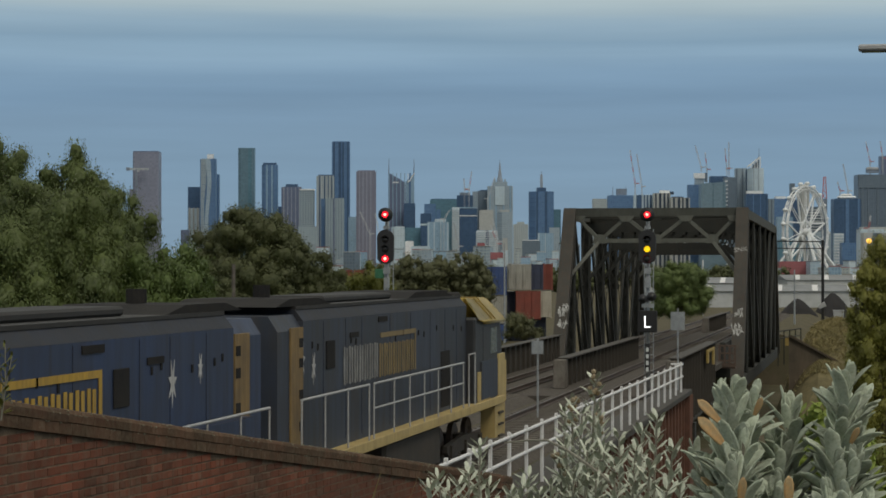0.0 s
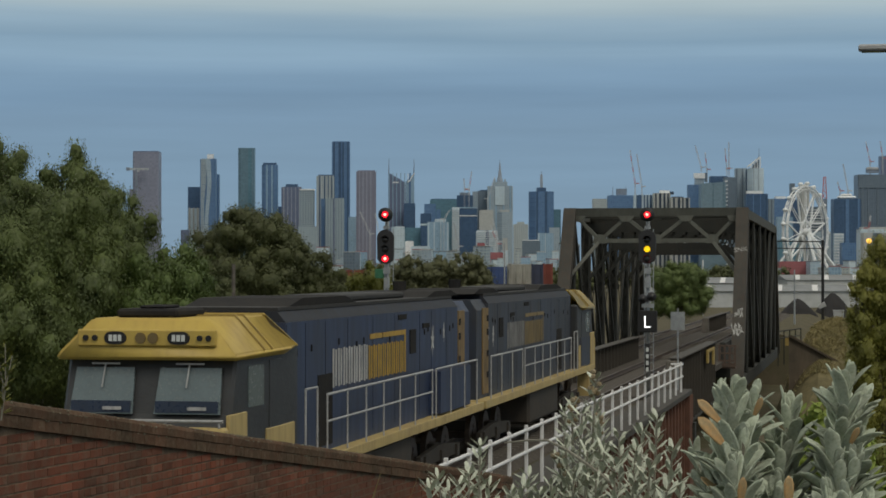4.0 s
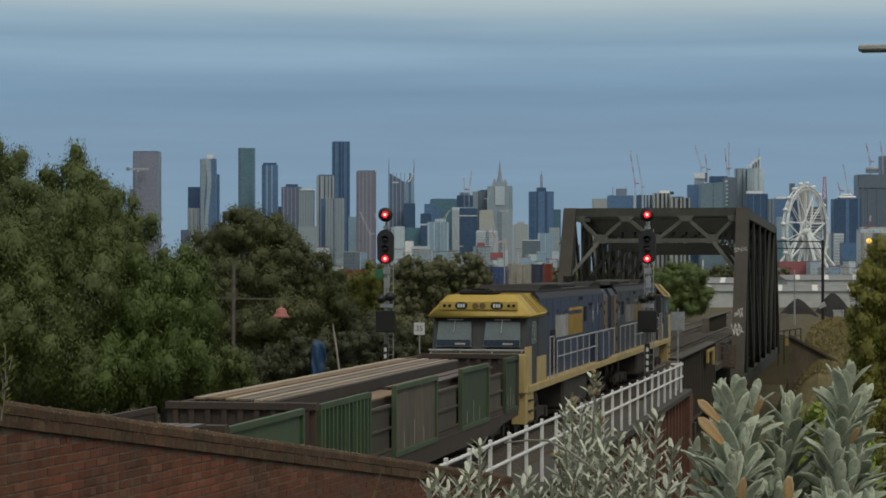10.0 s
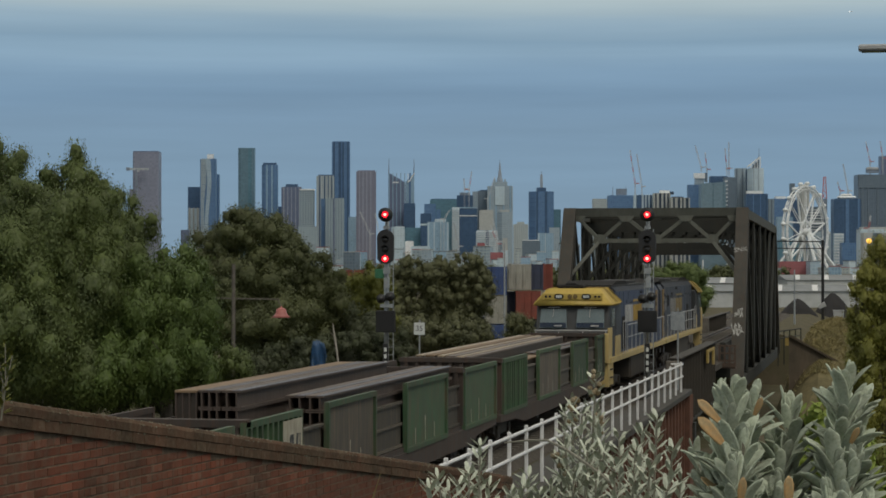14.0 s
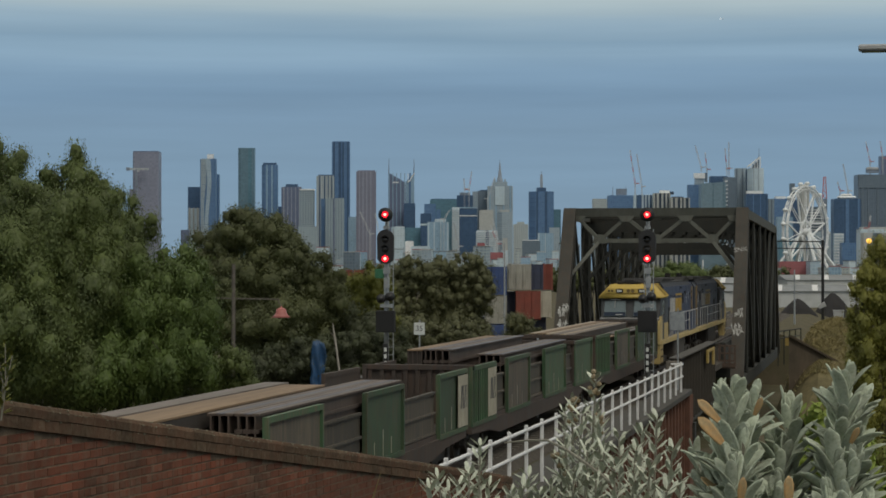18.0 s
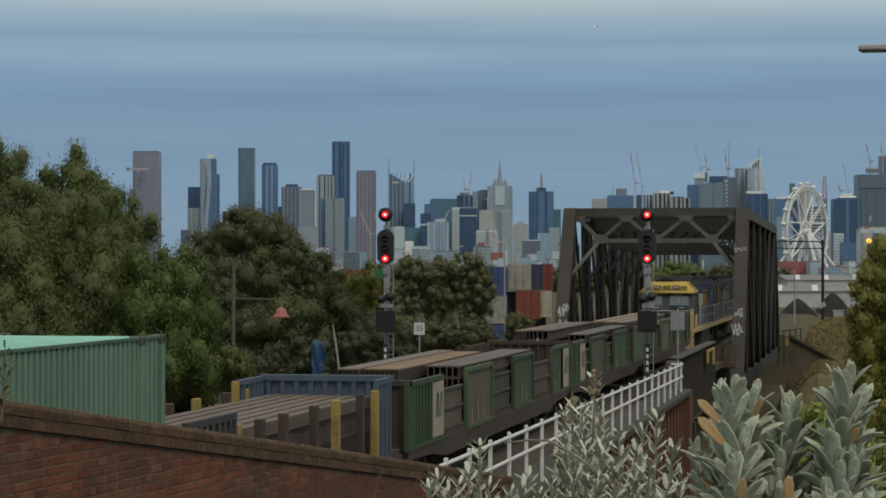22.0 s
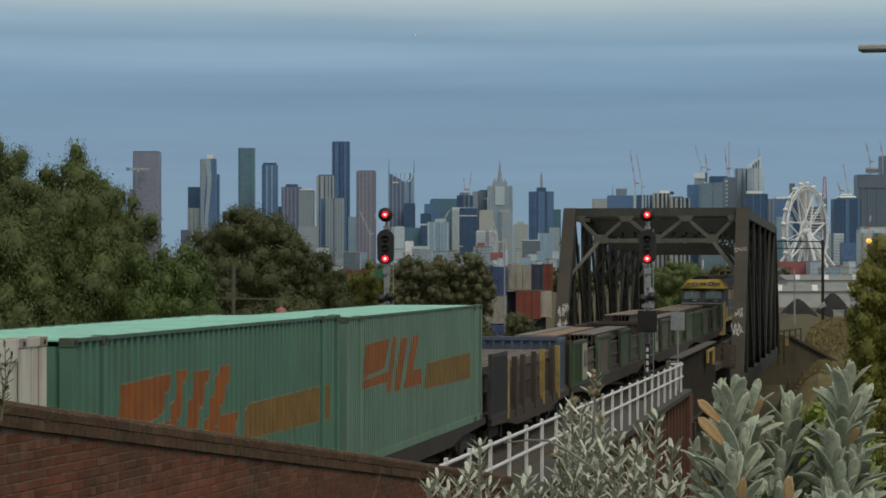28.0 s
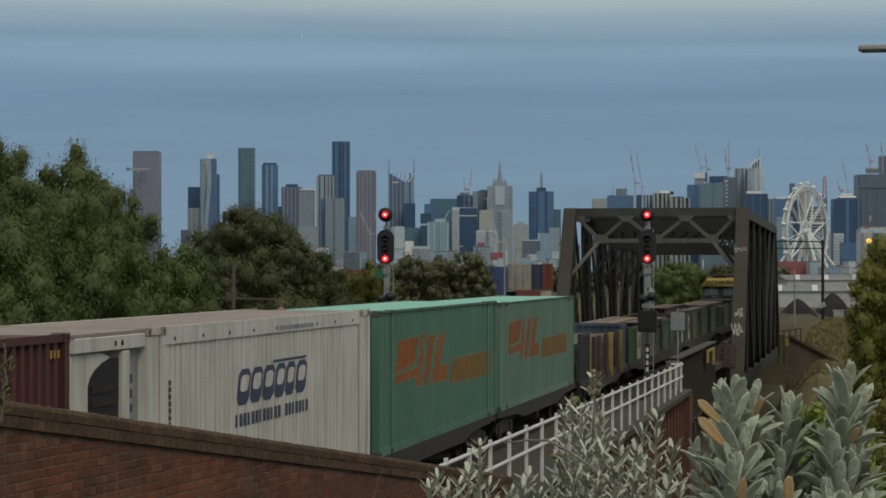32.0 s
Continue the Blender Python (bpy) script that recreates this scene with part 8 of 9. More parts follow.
tree((-7.97, 61.47, GX), ((-7.98, 61.50, 1.80, 0.67, 0.57), (-8.72, 61.35, 1.38, 0.67, 0.57), (-7.44, 61.61, 1.42, 0.40, 0.40)), "low bushy green shrub beside the far track", L_pepper, 270, 0.066, 1.0, seed=4, name="bush", clump=0.28)
tree((-11.23, 57.76, GX), ((-12.80, 57.47, 1.54, 0.96, 0.80), (-11.24, 57.79, 1.39, 0.96, 0.70), (-9.67, 58.10, 1.39, 0.89, 0.64), (-8.42, 58.35, 1.39, 0.89, 0.64)), "low green undergrowth along the far track", L_shade, 160, 0.07, 0.6, seed=21, name="bush", clump=0.3)
tree((-16.17, 94.51, GX), ((-17.17, 94.29, 6.59, 1.23, 0.77), (-15.91, 94.54, 6.42, 1.03, 0.72), (-17.93, 94.15, 5.70, 1.18, 0.97), (-16.54, 94.43, 5.44, 1.69, 1.13), (-15.11, 94.71, 5.90, 0.77, 0.51), (-18.01, 93.12, 4.42, 0.91, 1.12), (-16.39, 93.45, 3.91, 1.83, 1.42), (-14.91, 94.76, 4.41, 1.13, 1.08), (-13.90, 94.96, 4.67, 0.92, 0.77), (-13.15, 95.12, 4.03, 0.67, 0.77), (-14.03, 94.95, 3.13, 1.28, 1.13), (-15.37, 92.65, 2.04, 2.11, 1.36), (-17.34, 92.25, 2.66, 1.26, 1.51), (-17.42, 94.24, 7.24, 0.56, 0.36)), "dense dark olive tree with a spreading crown", L_dark, 140, 0.09, 0.5, seed=5, trunk=0.3, clump=0.58)
tree((-14.41, 96.90, GX), ((-14.80, 96.85, 1.79, 1.47, 1.57), (-13.39, 97.13, 1.92, 1.26, 1.36), (-12.36, 97.34, 1.53, 1.05, 1.26)), "dark olive tree beside the line", L_shade, 130, 0.09, 0.6, seed=15, clump=0.6)
tree((-15.02, 89.64, GX), ((-15.03, 89.67, 0.30, 1.70, 0.97), (-13.12, 90.06, 0.54, 1.70, 1.12), (-11.21, 90.44, 0.78, 1.46, 1.12), (-9.54, 90.77, 1.03, 0.97, 1.12)), "dark undergrowth along the far track", L_shade, 110, 0.09, 0.5, seed=22, name="bush", clump=0.4)
tree((-15.45, 108.93, GX), ((-15.51, 108.93, 3.71, 1.11, 0.82), (-16.31, 108.77, 2.74, 1.00, 1.23), (-14.82, 109.07, 2.74, 0.82, 1.47), (-14.36, 109.16, 3.47, 0.47, 0.70), (-14.70, 108.57, 4.30, 0.76, 0.64), (-13.84, 108.76, 2.75, 0.58, 1.17), (-13.61, 108.80, 3.92, 0.41, 0.58), (-15.45, 108.96, 1.71, 1.35, 1.17)), "yellow-green tree beside the line", L_lime, 120, 0.09, 0.8, seed=6, clump=0.55)
tree((-20.88, 146.60, -1.0), ((-20.88, 146.60, 4.58, 1.02, 0.94), (-21.73, 146.44, 3.40, 0.86, 1.34), (-20.00, 146.79, 3.59, 1.10, 1.34), (-20.88, 146.62, 1.83, 1.41, 1.41)), "grey-green gum tree with thin foliage", L_gum, 30, 0.13, 1.2, M_gumbark, 7, 0.2, clump=0.5)
tree((-18.26, 149.16, -1.0), ((-19.04, 149.01, 4.49, 1.11, 0.88), (-17.17, 149.38, 4.89, 1.19, 0.95), (-16.31, 149.56, 4.57, 0.80, 1.03), (-19.63, 148.91, 2.78, 1.19, 1.59), (-16.90, 149.45, 2.78, 1.35, 1.83), (-18.26, 149.18, 2.58, 1.35, 1.83), (-18.27, 149.20, 0.79, 2.07, 1.27)), "grey-green gum tree with pale limbs and thin foliage", L_gum, 30, 0.13, 1.2, M_gumbark, 8, 0.2, clump=0.5)
tree((-18.11, 136.96, GX), ((-18.11, 136.99, 0.27, 2.20, 1.32), (-14.88, 137.64, 0.27, 1.83, 1.10)), "low scrub beyond the far track", L_gum, 40, 0.15, 0.5, seed=23, name="bush", clump=0.5)
tree((-8.48, 220.48, -2.0), ((-8.88, 220.41, 3.47, 2.19, 1.61), (-7.52, 220.68, 3.76, 1.38, 1.27), (-7.19, 220.76, 2.43, 1.50, 1.96), (-10.12, 220.17, 2.60, 1.27, 1.96), (-8.77, 220.45, 1.28, 2.42, 1.38)), "round green tree beyond the bridge", L_mid, 60, 0.16, 0.5, seed=9, trunk=0.3, clump=0.6)
tree((11.10, 40.82, -1.2), ((11.12, 40.82, 4.88, 0.27, 0.46), (10.95, 40.79, 4.57, 0.25, 0.31), (11.49, 40.90, 4.67, 0.42, 0.69), (10.71, 40.74, 4.41, 0.17, 0.19), (10.90, 40.78, 3.94, 0.38, 0.42), (11.31, 40.87, 3.73, 0.52, 0.63), (10.61, 40.73, 3.94, 0.10, 0.23), (10.79, 40.77, 3.31, 0.29, 0.36), (11.15, 40.84, 3.00, 0.59, 0.59), (10.64, 40.74, 2.94, 0.15, 0.27), (11.10, 40.84, 2.05, 0.59, 0.69)), "airy yellow-green tree beside the road", L_airy, 520, 0.04, 1.5, seed=11, trunk=0.12, clump=0.2)
tree((-19.97, 187.58, -3.0), ((-19.98, 187.62, -0.47, 1.19, 1.09), (-19.00, 187.82, -0.97, 0.99, 0.80)), "small green bush by the container yard", L_gum, 60, 0.16, 0.3, seed=10, name="bush")
tree((10.61, 30.52, 0.2), ((11.07, 30.64, 1.89, 0.55, 0.55), (10.15, 30.45, 1.73, 0.47, 0.39), (10.76, 31.59, 2.52, 0.36, 0.36)), "bushy green shrub below the road lamp", L_lime, 230, 0.075, 0.8, seed=12, name="bush")
tree((10.77, 9.13, 2.35), ((10.74, 9.13, 4.10, 0.11, 0.14), (10.94, 9.17, 3.99, 0.13, 0.16), (10.65, 9.12, 3.99, 0.09, 0.12)), "bright green leafy shrub in the roadside bed", L_fresh, 900, 0.045, 0.4, seed=13, name="bush", clump=0.14)
for k, (x, y, w) in enumerate(((-230, 620, 30), (-200, 640, 26), (-170, 650, 30), (-140, 660, 26), (-110, 670, 34), (-75, 670, 30), (-45, 690, 30), (-20, 680, 20), (60, 640, 14), (85, 650, 18), (110, 640, 20), (135, 650, 16))):
    rngk = random.Random(40 + k)
    tree((x, y, -3.0), tuple((x + rngk.uniform(-1, 1) * w * 0.5, y + rngk.uniform(-6, 6), -0.5 + rngk.uniform(0, 3.2), w * 0.22, 2.6) for j in range(5)), "far belt of dull green trees", L_dark, 1.6, 0.5, 0.2, seed=60 + k, name="bush", clump=1.9)

# blue tarpaulin seen between the trees
M_tarp = surf("blue_tarpaulin", (0.025, 0.095, 0.22), (0.02, 0.055, 0.12), 1.5, 0.5)
tp = thing("tarpaulin_stack", pose(-12.11, 88.42, -0.6, 0, 0, 14), "crumpled bright blue tarpaulin over a stack among the trees", "tarpaulin")
bm = bmesh.new()
box(bm, -0.24, 0.24, 0, 0.6, 0, 2.40)
bmesh.ops.subdivide_edges(bm, edges=bm.edges[:], cuts=9, use_grid_fill=True)
for v in bm.verts:
    x, y, z = v.co
    f = z / 2.45
    fold = 0.10 * math.sin(x * 17 + z * 3) + 0.16 * noise.noise(v.co * 3.1)
    v.co = Vector((x * (1.25 - 0.15 * f) + 0.16 * noise.noise(v.co * 2.2), y * (1.0 - 0.4 * f) + fold, z - f * (0.55 * abs(noise.noise(Vector((x * 5, y * 2, 4.0)))) + 0.45 * abs(x + 0.06))))
part("cover", bm, M_tarp, tp, smooth=True)

# bare pale sapling in front of the undergrowth
sap = thing("sapling", pose(-11.03, 88.02, -0.5), "bare pale-barked sapling leaning among the undergrowth", "sapling", "trees and bushes")
bm = bmesh.new()
rod(bm, (0.08, 0, 0), (-0.25, 0, 2.39), 0.05, 7, 0.042)
rod(bm, (-0.25, 0, 2.39), (-0.35, 0, 3.00), 0.042, 7, 0.02)
part("trunk", bm, M_gumbark, sap)
for e in ((-0.42, -0.1, 2.6),):
    bm = bmesh.new()
    rod(bm, (-0.25, 0, 2.39), e, 0.022, 6, 0.008)
    part("limb", bm, M_gumbark, sap)


# dry weeds between the wall and the line
def grass_tuft(x, y, z, n, h, spread, seed, label="dry straw-coloured grass tuft behind the wall"):
    rng = random.Random(seed)
    g = thing("grass_tuft", pose(x, y, z), label, "grass", "grass tufts")
    v, q = [], []
    for k in range(n):
        bx, by = rng.gauss(0, spread), rng.gauss(0, spread)
        L, a = rng.uniform(0.5, 1.0) * h, rng.uniform(0, 6.28)
        w = 0.012
        dx, dy = math.cos(a) * w, math.sin(a) * w
        tx, ty = rng.uniform(-0.3, 0.3) * h, rng.uniform(-0.3, 0.3) * h
        i = len(v)
        v += [(bx - dx, by - dy, 0), (bx + dx, by + dy, 0), (bx + tx * 0.5 + dx * 0.7, by + ty * 0.5 + dy * 0.7, L * 0.6), (bx + tx, by + ty, L), (bx + tx * 0.5 - dx * 0.7, by + ty * 0.5 - dy * 0.7, L * 0.6)]
        q.append((i, i + 1, i + 2, i + 3, i + 4))
    tagged(sheet("blades", v, q, M_drygrass, g), kind="stuff")


for k, (x, y, h) in enumerate(((4.15, 25.4, 2.95), (3.9, 24.3, 3.0), (3.6, 23.2, 3.1), (4.3, 26.6, 2.7), (4.4, 27.8, 2.6), (4.6, 29.2, 2.4), (3.4, 30.5, 2.2))):
    grass_tuft(x, y, -0.45, 150, h, 0.3, 70 + k)


# ---- silver shrubs in the roadside bed before the camera ----
M_silver = surf("silver_green_leaf", (0.46, 0.495, 0.395), (0.33, 0.37, 0.28), 22, 0.8, bump=0.12, rand=0.34, dirt=(0.15, 0.19, 0.12), amount=0.45)
M_orange = surf("dying_orange_leaf", (0.50, 0.27, 0.09), (0.38, 0.31, 0.18), 28, 0.7, bump=0.1, rand=0.15)
M_silver2 = surf("small_silver_leaf", (0.55, 0.575, 0.47), (0.40, 0.43, 0.335), 20, 0.7, bump=0, island=True, rand=0.35)
M_stem = surf("grey_stem", (0.26, 0.25, 0.20), (0.17, 0.155, 0.12), 20, 0.8)
M_tip = surf("dry_flower_head", (0.22, 0.16, 0.09), (0.30, 0.25, 0.17), 25, 0.9, bump=0)


def leaf_mesh(name, length, width, curl, mat, cup=0.25, thick=0.0012):
    """A soft blade: rounded tip, cupped across and curling along its length."""
    bm = bmesh.new()
    rows, n = [], 9
    for side in (1, -1):
        grid = []
        for i in range(n + 1):
            f = i / n
            w = width * 0.5 * (0.28 + 0.72 * math.sin(math.pi * min(1, f * 0.62 + 0.08)) ** 0.8) * (1 if f < 0.68 else math.sqrt(max(0.012, 1 - ((f - 0.68) / 0.32) ** 2)))
            y = length * f
            z = curl * length * f * f
            grid.append([bm.verts.new((u * w, y, z + cup * abs(u) * w + side * thick)) for u in (-1, -0.5, 0, 0.5, 1)])
        rows.append(grid)
    for s, grid in enumerate(rows):
        for i in range(n):
            for j in range(4):
                q = (grid[i][j], grid[i][j + 1], grid[i + 1][j + 1], grid[i + 1][j])
                bm.faces.new(q if s == 0 else q[::-1])
    a, b = rows
    for i in range(n):
        for j in (0, 4):
            bm.faces.new((a[i][j], a[i + 1][j], b[i + 1][j], b[i][j]))
    for j in range(4):
        bm.faces.new((a[n][j], a[n][j + 1], b[n][j + 1], b[n][j]))
    return mesh_of(bm, name, mat, True)


LEAF = [leaf_mesh("leaf", 0.088, 0.027, -0.10, M_silver), leaf_mesh("leaf", 0.10, 0.028, -0.20, M_silver), leaf_mesh("leaf", 0.075, 0.025, 0.1, M_silver),
        leaf_mesh("leaf", 0.055, 0.022, 0.15, M_silver)]
OLD = leaf_mesh("old_leaf", 0.078, 0.026, -0.12, M_orange)


def rosette(shrub, at, scale, seed, lean=(0, 0), n=40, orange=0, deep=0.30):
    """A leafy column: blades in a spiral all the way down the stem, upright at the tip and spreading below."""
    rng = random.Random(seed)
    at = Vector(at)
    foot = Vector((at.x * 0.5, at.y * 0.5, 0.0))
    tilt = Euler((radians(lean[0]), radians(lean[1]), 0)).to_matrix().to_4x4()
    down = tilt @ Vector((0, 0, -1))
    low = at + down * deep
    bm = bmesh.new()
    rod(bm, foot, low, 0.011, 7, 0.009)
    rod(bm, low, at + down * 0.05, 0.009, 7, 0.004)
    part("stem", bm, M_stem, shrub)
    for k in range(n):
        f = k / (n - 1)                               # 0 lowest, 1 topmost
        a = k * 137.5 + rng.uniform(-16, 16)
        out = 54 - 38 * f ** 1.5 + rng.uniform(-17, 17)
        me = LEAF[3] if f > 0.93 else LEAF[k % 3]
        s = scale * rng.uniform(0.82, 1.12) * (1.05 - 0.2 * f)
        p = at + down * (0.055 + (deep - 0.055) * (1 - f) ** 0.9)
        m = Matrix.Translation(p) @ tilt @ Matrix.Rotation(radians(a), 4, "Z") @ Matrix.Rotation(radians(90 - out), 4, "X") @ Matrix.Rotation(radians(rng.uniform(-30, 30)), 4, "Y")
        old = orange and f < 0.75 and k % 5 == 1 and 40 < a % 360 < 215
        share("old_leaf" if old else "leaf", OLD if old else me, shrub, m @ Matrix.Diagonal((s, s, s, 1)))


def silver_shrub(base, shoots, label, seed):
    sh = thing("silver_shrub", pose(*base), label, "shrub", "silver-leaved shrubs")
    b = Vector(base)
    for k, (x, y, z, sc, lx, ly, n, orange) in enumerate(shoots):
        rosette(sh, Vector((x, y, z)) - b, sc, seed * 50 + k, (lx, ly), n, orange)
    return sh


sh1 = silver_shrub((10.73, 4.03, 3.3), ((*(10.711, 4.044, 4.651), 0.95, 0, -10, 40, 0), (*(10.779, 4.088, 4.648), 0.95, 0, 8, 40, 0), (*(10.635, 4.213, 4.532), 0.75, 0, -20, 32, 0), (*(10.769, 3.934, 4.583), 0.9, 0, 4, 40, 0),
             (*(10.748, 3.980, 4.662), 1.05, 0, 3, 52, 1), (*(10.696, 4.123, 4.590), 0.85, 0, -14, 34, 1), (*(10.784, 4.141, 4.558), 0.8, 0, 10, 36, 0), (*(10.687, 4.020, 4.523), 0.9, 0, -14, 42, 0),
             (*(10.750, 3.879, 4.546), 1.0, 0, 0, 46, 1), (*(10.654, 4.116, 4.483), 0.7, 0, -22, 36, 0), (*(10.784, 3.938, 4.491), 0.95, 0, 8, 44, 1)), "silvery grey-green shrub with broad soft leaves and some orange ones", 1)
sh2 = silver_shrub((10.82, 4.20, 3.3), ((*(10.802, 4.144, 4.569), 0.85, 0, -6, 38, 0), (*(10.829, 4.149, 4.636), 0.95, 0, -4, 46, 0), (*(10.825, 4.098, 4.551), 1.0, 0, 2, 46, 0), (*(10.819, 3.996, 4.486), 0.95, 0, 0, 44, 1)), "silvery grey-green shrub with upright soft leaves", 2)
sh3 = silver_shrub((10.95, 4.17, 3.3), ((*(10.987, 4.232, 4.641), 0.85, 0, 14, 38, 0), (*(10.936, 4.171, 4.606), 0.95, 0, 0, 42, 0), (*(10.946, 4.070, 4.686), 1.05, 0, 2, 54, 0), (*(10.910, 4.166, 4.644), 0.95, 0, -10, 42, 0), (*(10.970, 4.178, 4.617), 0.9, 0, 9, 42, 1), (*(10.927, 4.017, 4.553), 1.05, 0, -3, 50, 1),
             (*(10.964, 4.024, 4.543), 1.0, 0, 6, 46, 0), (*(10.906, 3.911, 4.490), 0.95, 0, -8, 44, 1), (*(10.989, 3.979, 4.470), 0.9, 0, 14, 44, 0), (*(10.946, 3.868, 4.485), 1.0, 0, 0, 44, 0)), "silvery grey-green shrub with broad upright leaves", 3)


def old_leaves(shrub, spots):
    """Dying orange blades on the outside of a shrub: a foot and the way each one points."""
    back = shrub.matrix_basis.inverted()
    for (x, y, z), way, s in spots:
        d = Vector(way).normalized()
        n = Vector((0.25, -1.0, 0.35))
        n = (n - d * n.dot(d)).normalized()
        q = Matrix((d.cross(n), d, n)).transposed().to_4x4()
        share("old_leaf", OLD, shrub, back @ Matrix.Translation((x, y, z)) @ q @ Matrix.Diagonal((s, s, s, 1)))


old_leaves(sh1, (((10.726, 3.854, 4.577), (-0.6, -0.3, 0.7), 0.68), ((10.734, 3.825, 4.540), (-0.6, -0.3, 0.75), 0.8), ((10.789, 3.856, 4.588), (0.35, -0.3, 0.8), 0.45), ((10.766, 3.812, 4.437), (0.15, -0.3, 0.9), 0.6)))
old_leaves(sh2, (((10.848, 3.849, 4.430), (0.05, -0.3, 0.9), 0.7),))
old_leaves(sh3, (((10.956, 3.870, 4.540), (0.3, -0.4, 0.6), 0.45),))


def spray(shrub, foot, tip, n, size, seed, mat=None, flower=False):
    """A slender shoot with many narrow leaves round it, joined in one mesh."""
    rng = random.Random(seed)
    foot, tip = Vector(foot), Vector(tip)
    d = (tip - foot).normalized()
    bm = bmesh.new()
    bend = Vector((rng.uniform(-0.03, 0.03), rng.uniform(-0.03, 0.03), 0))
    mid = foot.lerp(tip, 0.5) + bend
    rod(bm, foot, mid, 0.006, 6, 0.005)
    rod(bm, mid, tip, 0.005, 6, 0.003)
    st = part("shoot", bm, M_stem, shrub)
    v, q = [], []
    for k in range(n):
        f = 0.1 + 0.93 * k / n
        p = foot.lerp(mid, f * 2) if f < 0.5 else mid.lerp(tip, min(1.0, f * 2 - 1))
        a = k * 2.4 + rng.uniform(-0.3, 0.3)
        out = Vector((math.cos(a), math.sin(a), 0))
        out = (out + d * rng.uniform(0.25, 0.9) * (0.6 + f)).normalized()
        s = out.cross(Vector((0, 0, 1)))
        s = s.normalized() if s.length > 0.01 else Vector((1, 0, 0))
        L = size * rng.uniform(0.8, 1.3) * (1.45 - 0.55 * f)
        w = L * 0.14
        up = s.cross(out) * L * 0.05
        i = len(v)
        v += [p, p + out * L * 0.45 + s * w, p + out * L * 0.85 + s * w * 0.7 + up, p + out * L + up, p + out * L * 0.85 - s * w * 0.7 + up, p + out * L * 0.45 - s * w, p + out * L * 0.5 + up * 1.6]
        q += [(i, i + 1, i + 6), (i + 1, i + 2, i + 6), (i + 2, i + 3, i + 6), (i + 3, i + 4, i + 6), (i + 4, i + 5, i + 6), (i + 5, i, i + 6)]
    sheet("shoot_leaves", v, q, mat or M_silver2, st)
    if flower:
        bm = bmesh.new()
        for k in range(9):
            c = tip + Vector((rng.uniform(-0.02, 0.02), rng.uniform(-0.02, 0.02), rng.uniform(-0.05, 0.03)))
            bmesh.ops.create_icosphere(bm, subdivisions=1, radius=0.009, matrix=Matrix.Translation(c))
        part("seed_head", bm, M_tip, st)


def sprays(base, tips, label, seed, size=0.05, n=46):
    sh = thing("silver_shrub", pose(*base), label, "shrub", "silver-leaved shrubs")
    b = Vector(base)
    for k, (x, y, z, fl) in enumerate(tips):
        tip = Vector((x, y, z)) - b
        foot = Vector((tip.x * 0.55, tip.y * 0.55, max(0.0, tip.z - 0.75)))
        spray(sh, foot, tip, n, size, seed * 40 + k, None, fl)
    bm = bmesh.new()
    for k, (x, y, z, fl) in enumerate(tips):
        tip = Vector((x, y, z)) - b
        rod(bm, (0, 0, 0), (tip.x * 0.55, tip.y * 0.55, max(0.01, tip.z - 0.75)), 0.008, 5)
    part("branches", bm, M_stem, sh)


sprays((10.30, 6.29, 3.2), tuple((*p, fl) for p, fl in (((10.383, 6.204, 4.409), False), ((10.445, 6.013, 4.336), False), ((10.252, 6.382, 4.344), False), ((10.290, 6.492, 4.294), False), ((10.169, 6.569, 4.354), False), ((10.383, 6.001, 4.289), False),
       ((10.271, 6.080, 4.280), False), ((10.459, 6.118, 4.248), False), ((10.348, 5.892, 4.252), False), ((10.448, 5.810, 4.247), False), ((10.296, 6.595, 4.337), False))), "grey-green shrub with narrow leaves on upright shoots", 1, 0.056, 84)
sprays((10.12, 6.56, 3.2), tuple((*p, fl) for p, fl in (((10.161, 6.566, 4.506), True), ((10.088, 6.552, 4.430), True), ((10.132, 6.459, 4.404), False), ((10.144, 6.768, 4.366), True), ((10.082, 6.450, 4.311), False), ((10.174, 6.265, 4.311), False),
       ((10.050, 6.546, 4.259), True), ((10.148, 6.158, 4.238), False), ((10.211, 6.171, 4.238), False), ((10.054, 6.344, 4.202), False), ((10.039, 6.747, 4.393), False), ((10.198, 6.474, 4.294), False))), "grey-green shrub with dry brown flower heads", 2, 0.05, 80)
sprays((9.90, 6.41, 3.2), tuple((*p, fl) for p, fl in (((9.990, 6.330, 4.227), False), ((9.988, 6.228, 4.204), False), ((9.874, 6.307, 4.198), False), ((9.798, 6.394, 4.226), False), ((9.787, 6.290, 4.205), False), ((9.686, 6.474, 4.202), False),
       ((9.681, 6.371, 4.175), False), ((9.813, 6.498, 4.302), False), ((9.778, 6.186, 4.195), False), ((10.037, 6.238, 4.187), False), ((9.956, 6.222, 4.182), False))), "low grey-green shrub with narrow leaves", 3, 0.054, 76)
# thin leafy twig standing behind the parapet
tg = thing("leafy_twig", pose(4.800, 14.677, 3.739), "thin leafy twig standing up behind the brick parapet", "twig")
b1 = Vector((4.800, 14.677, 3.739))
for k, (tx, ty, tz) in enumerate(((4.829, 14.678, 4.307), (4.881, 14.689, 4.217), (4.769, 14.667, 4.258))):
    spray(tg, (0, 0, 0), Vector((tx, ty, tz)) - b1, 16, 0.06, 900 + k, L_lime)

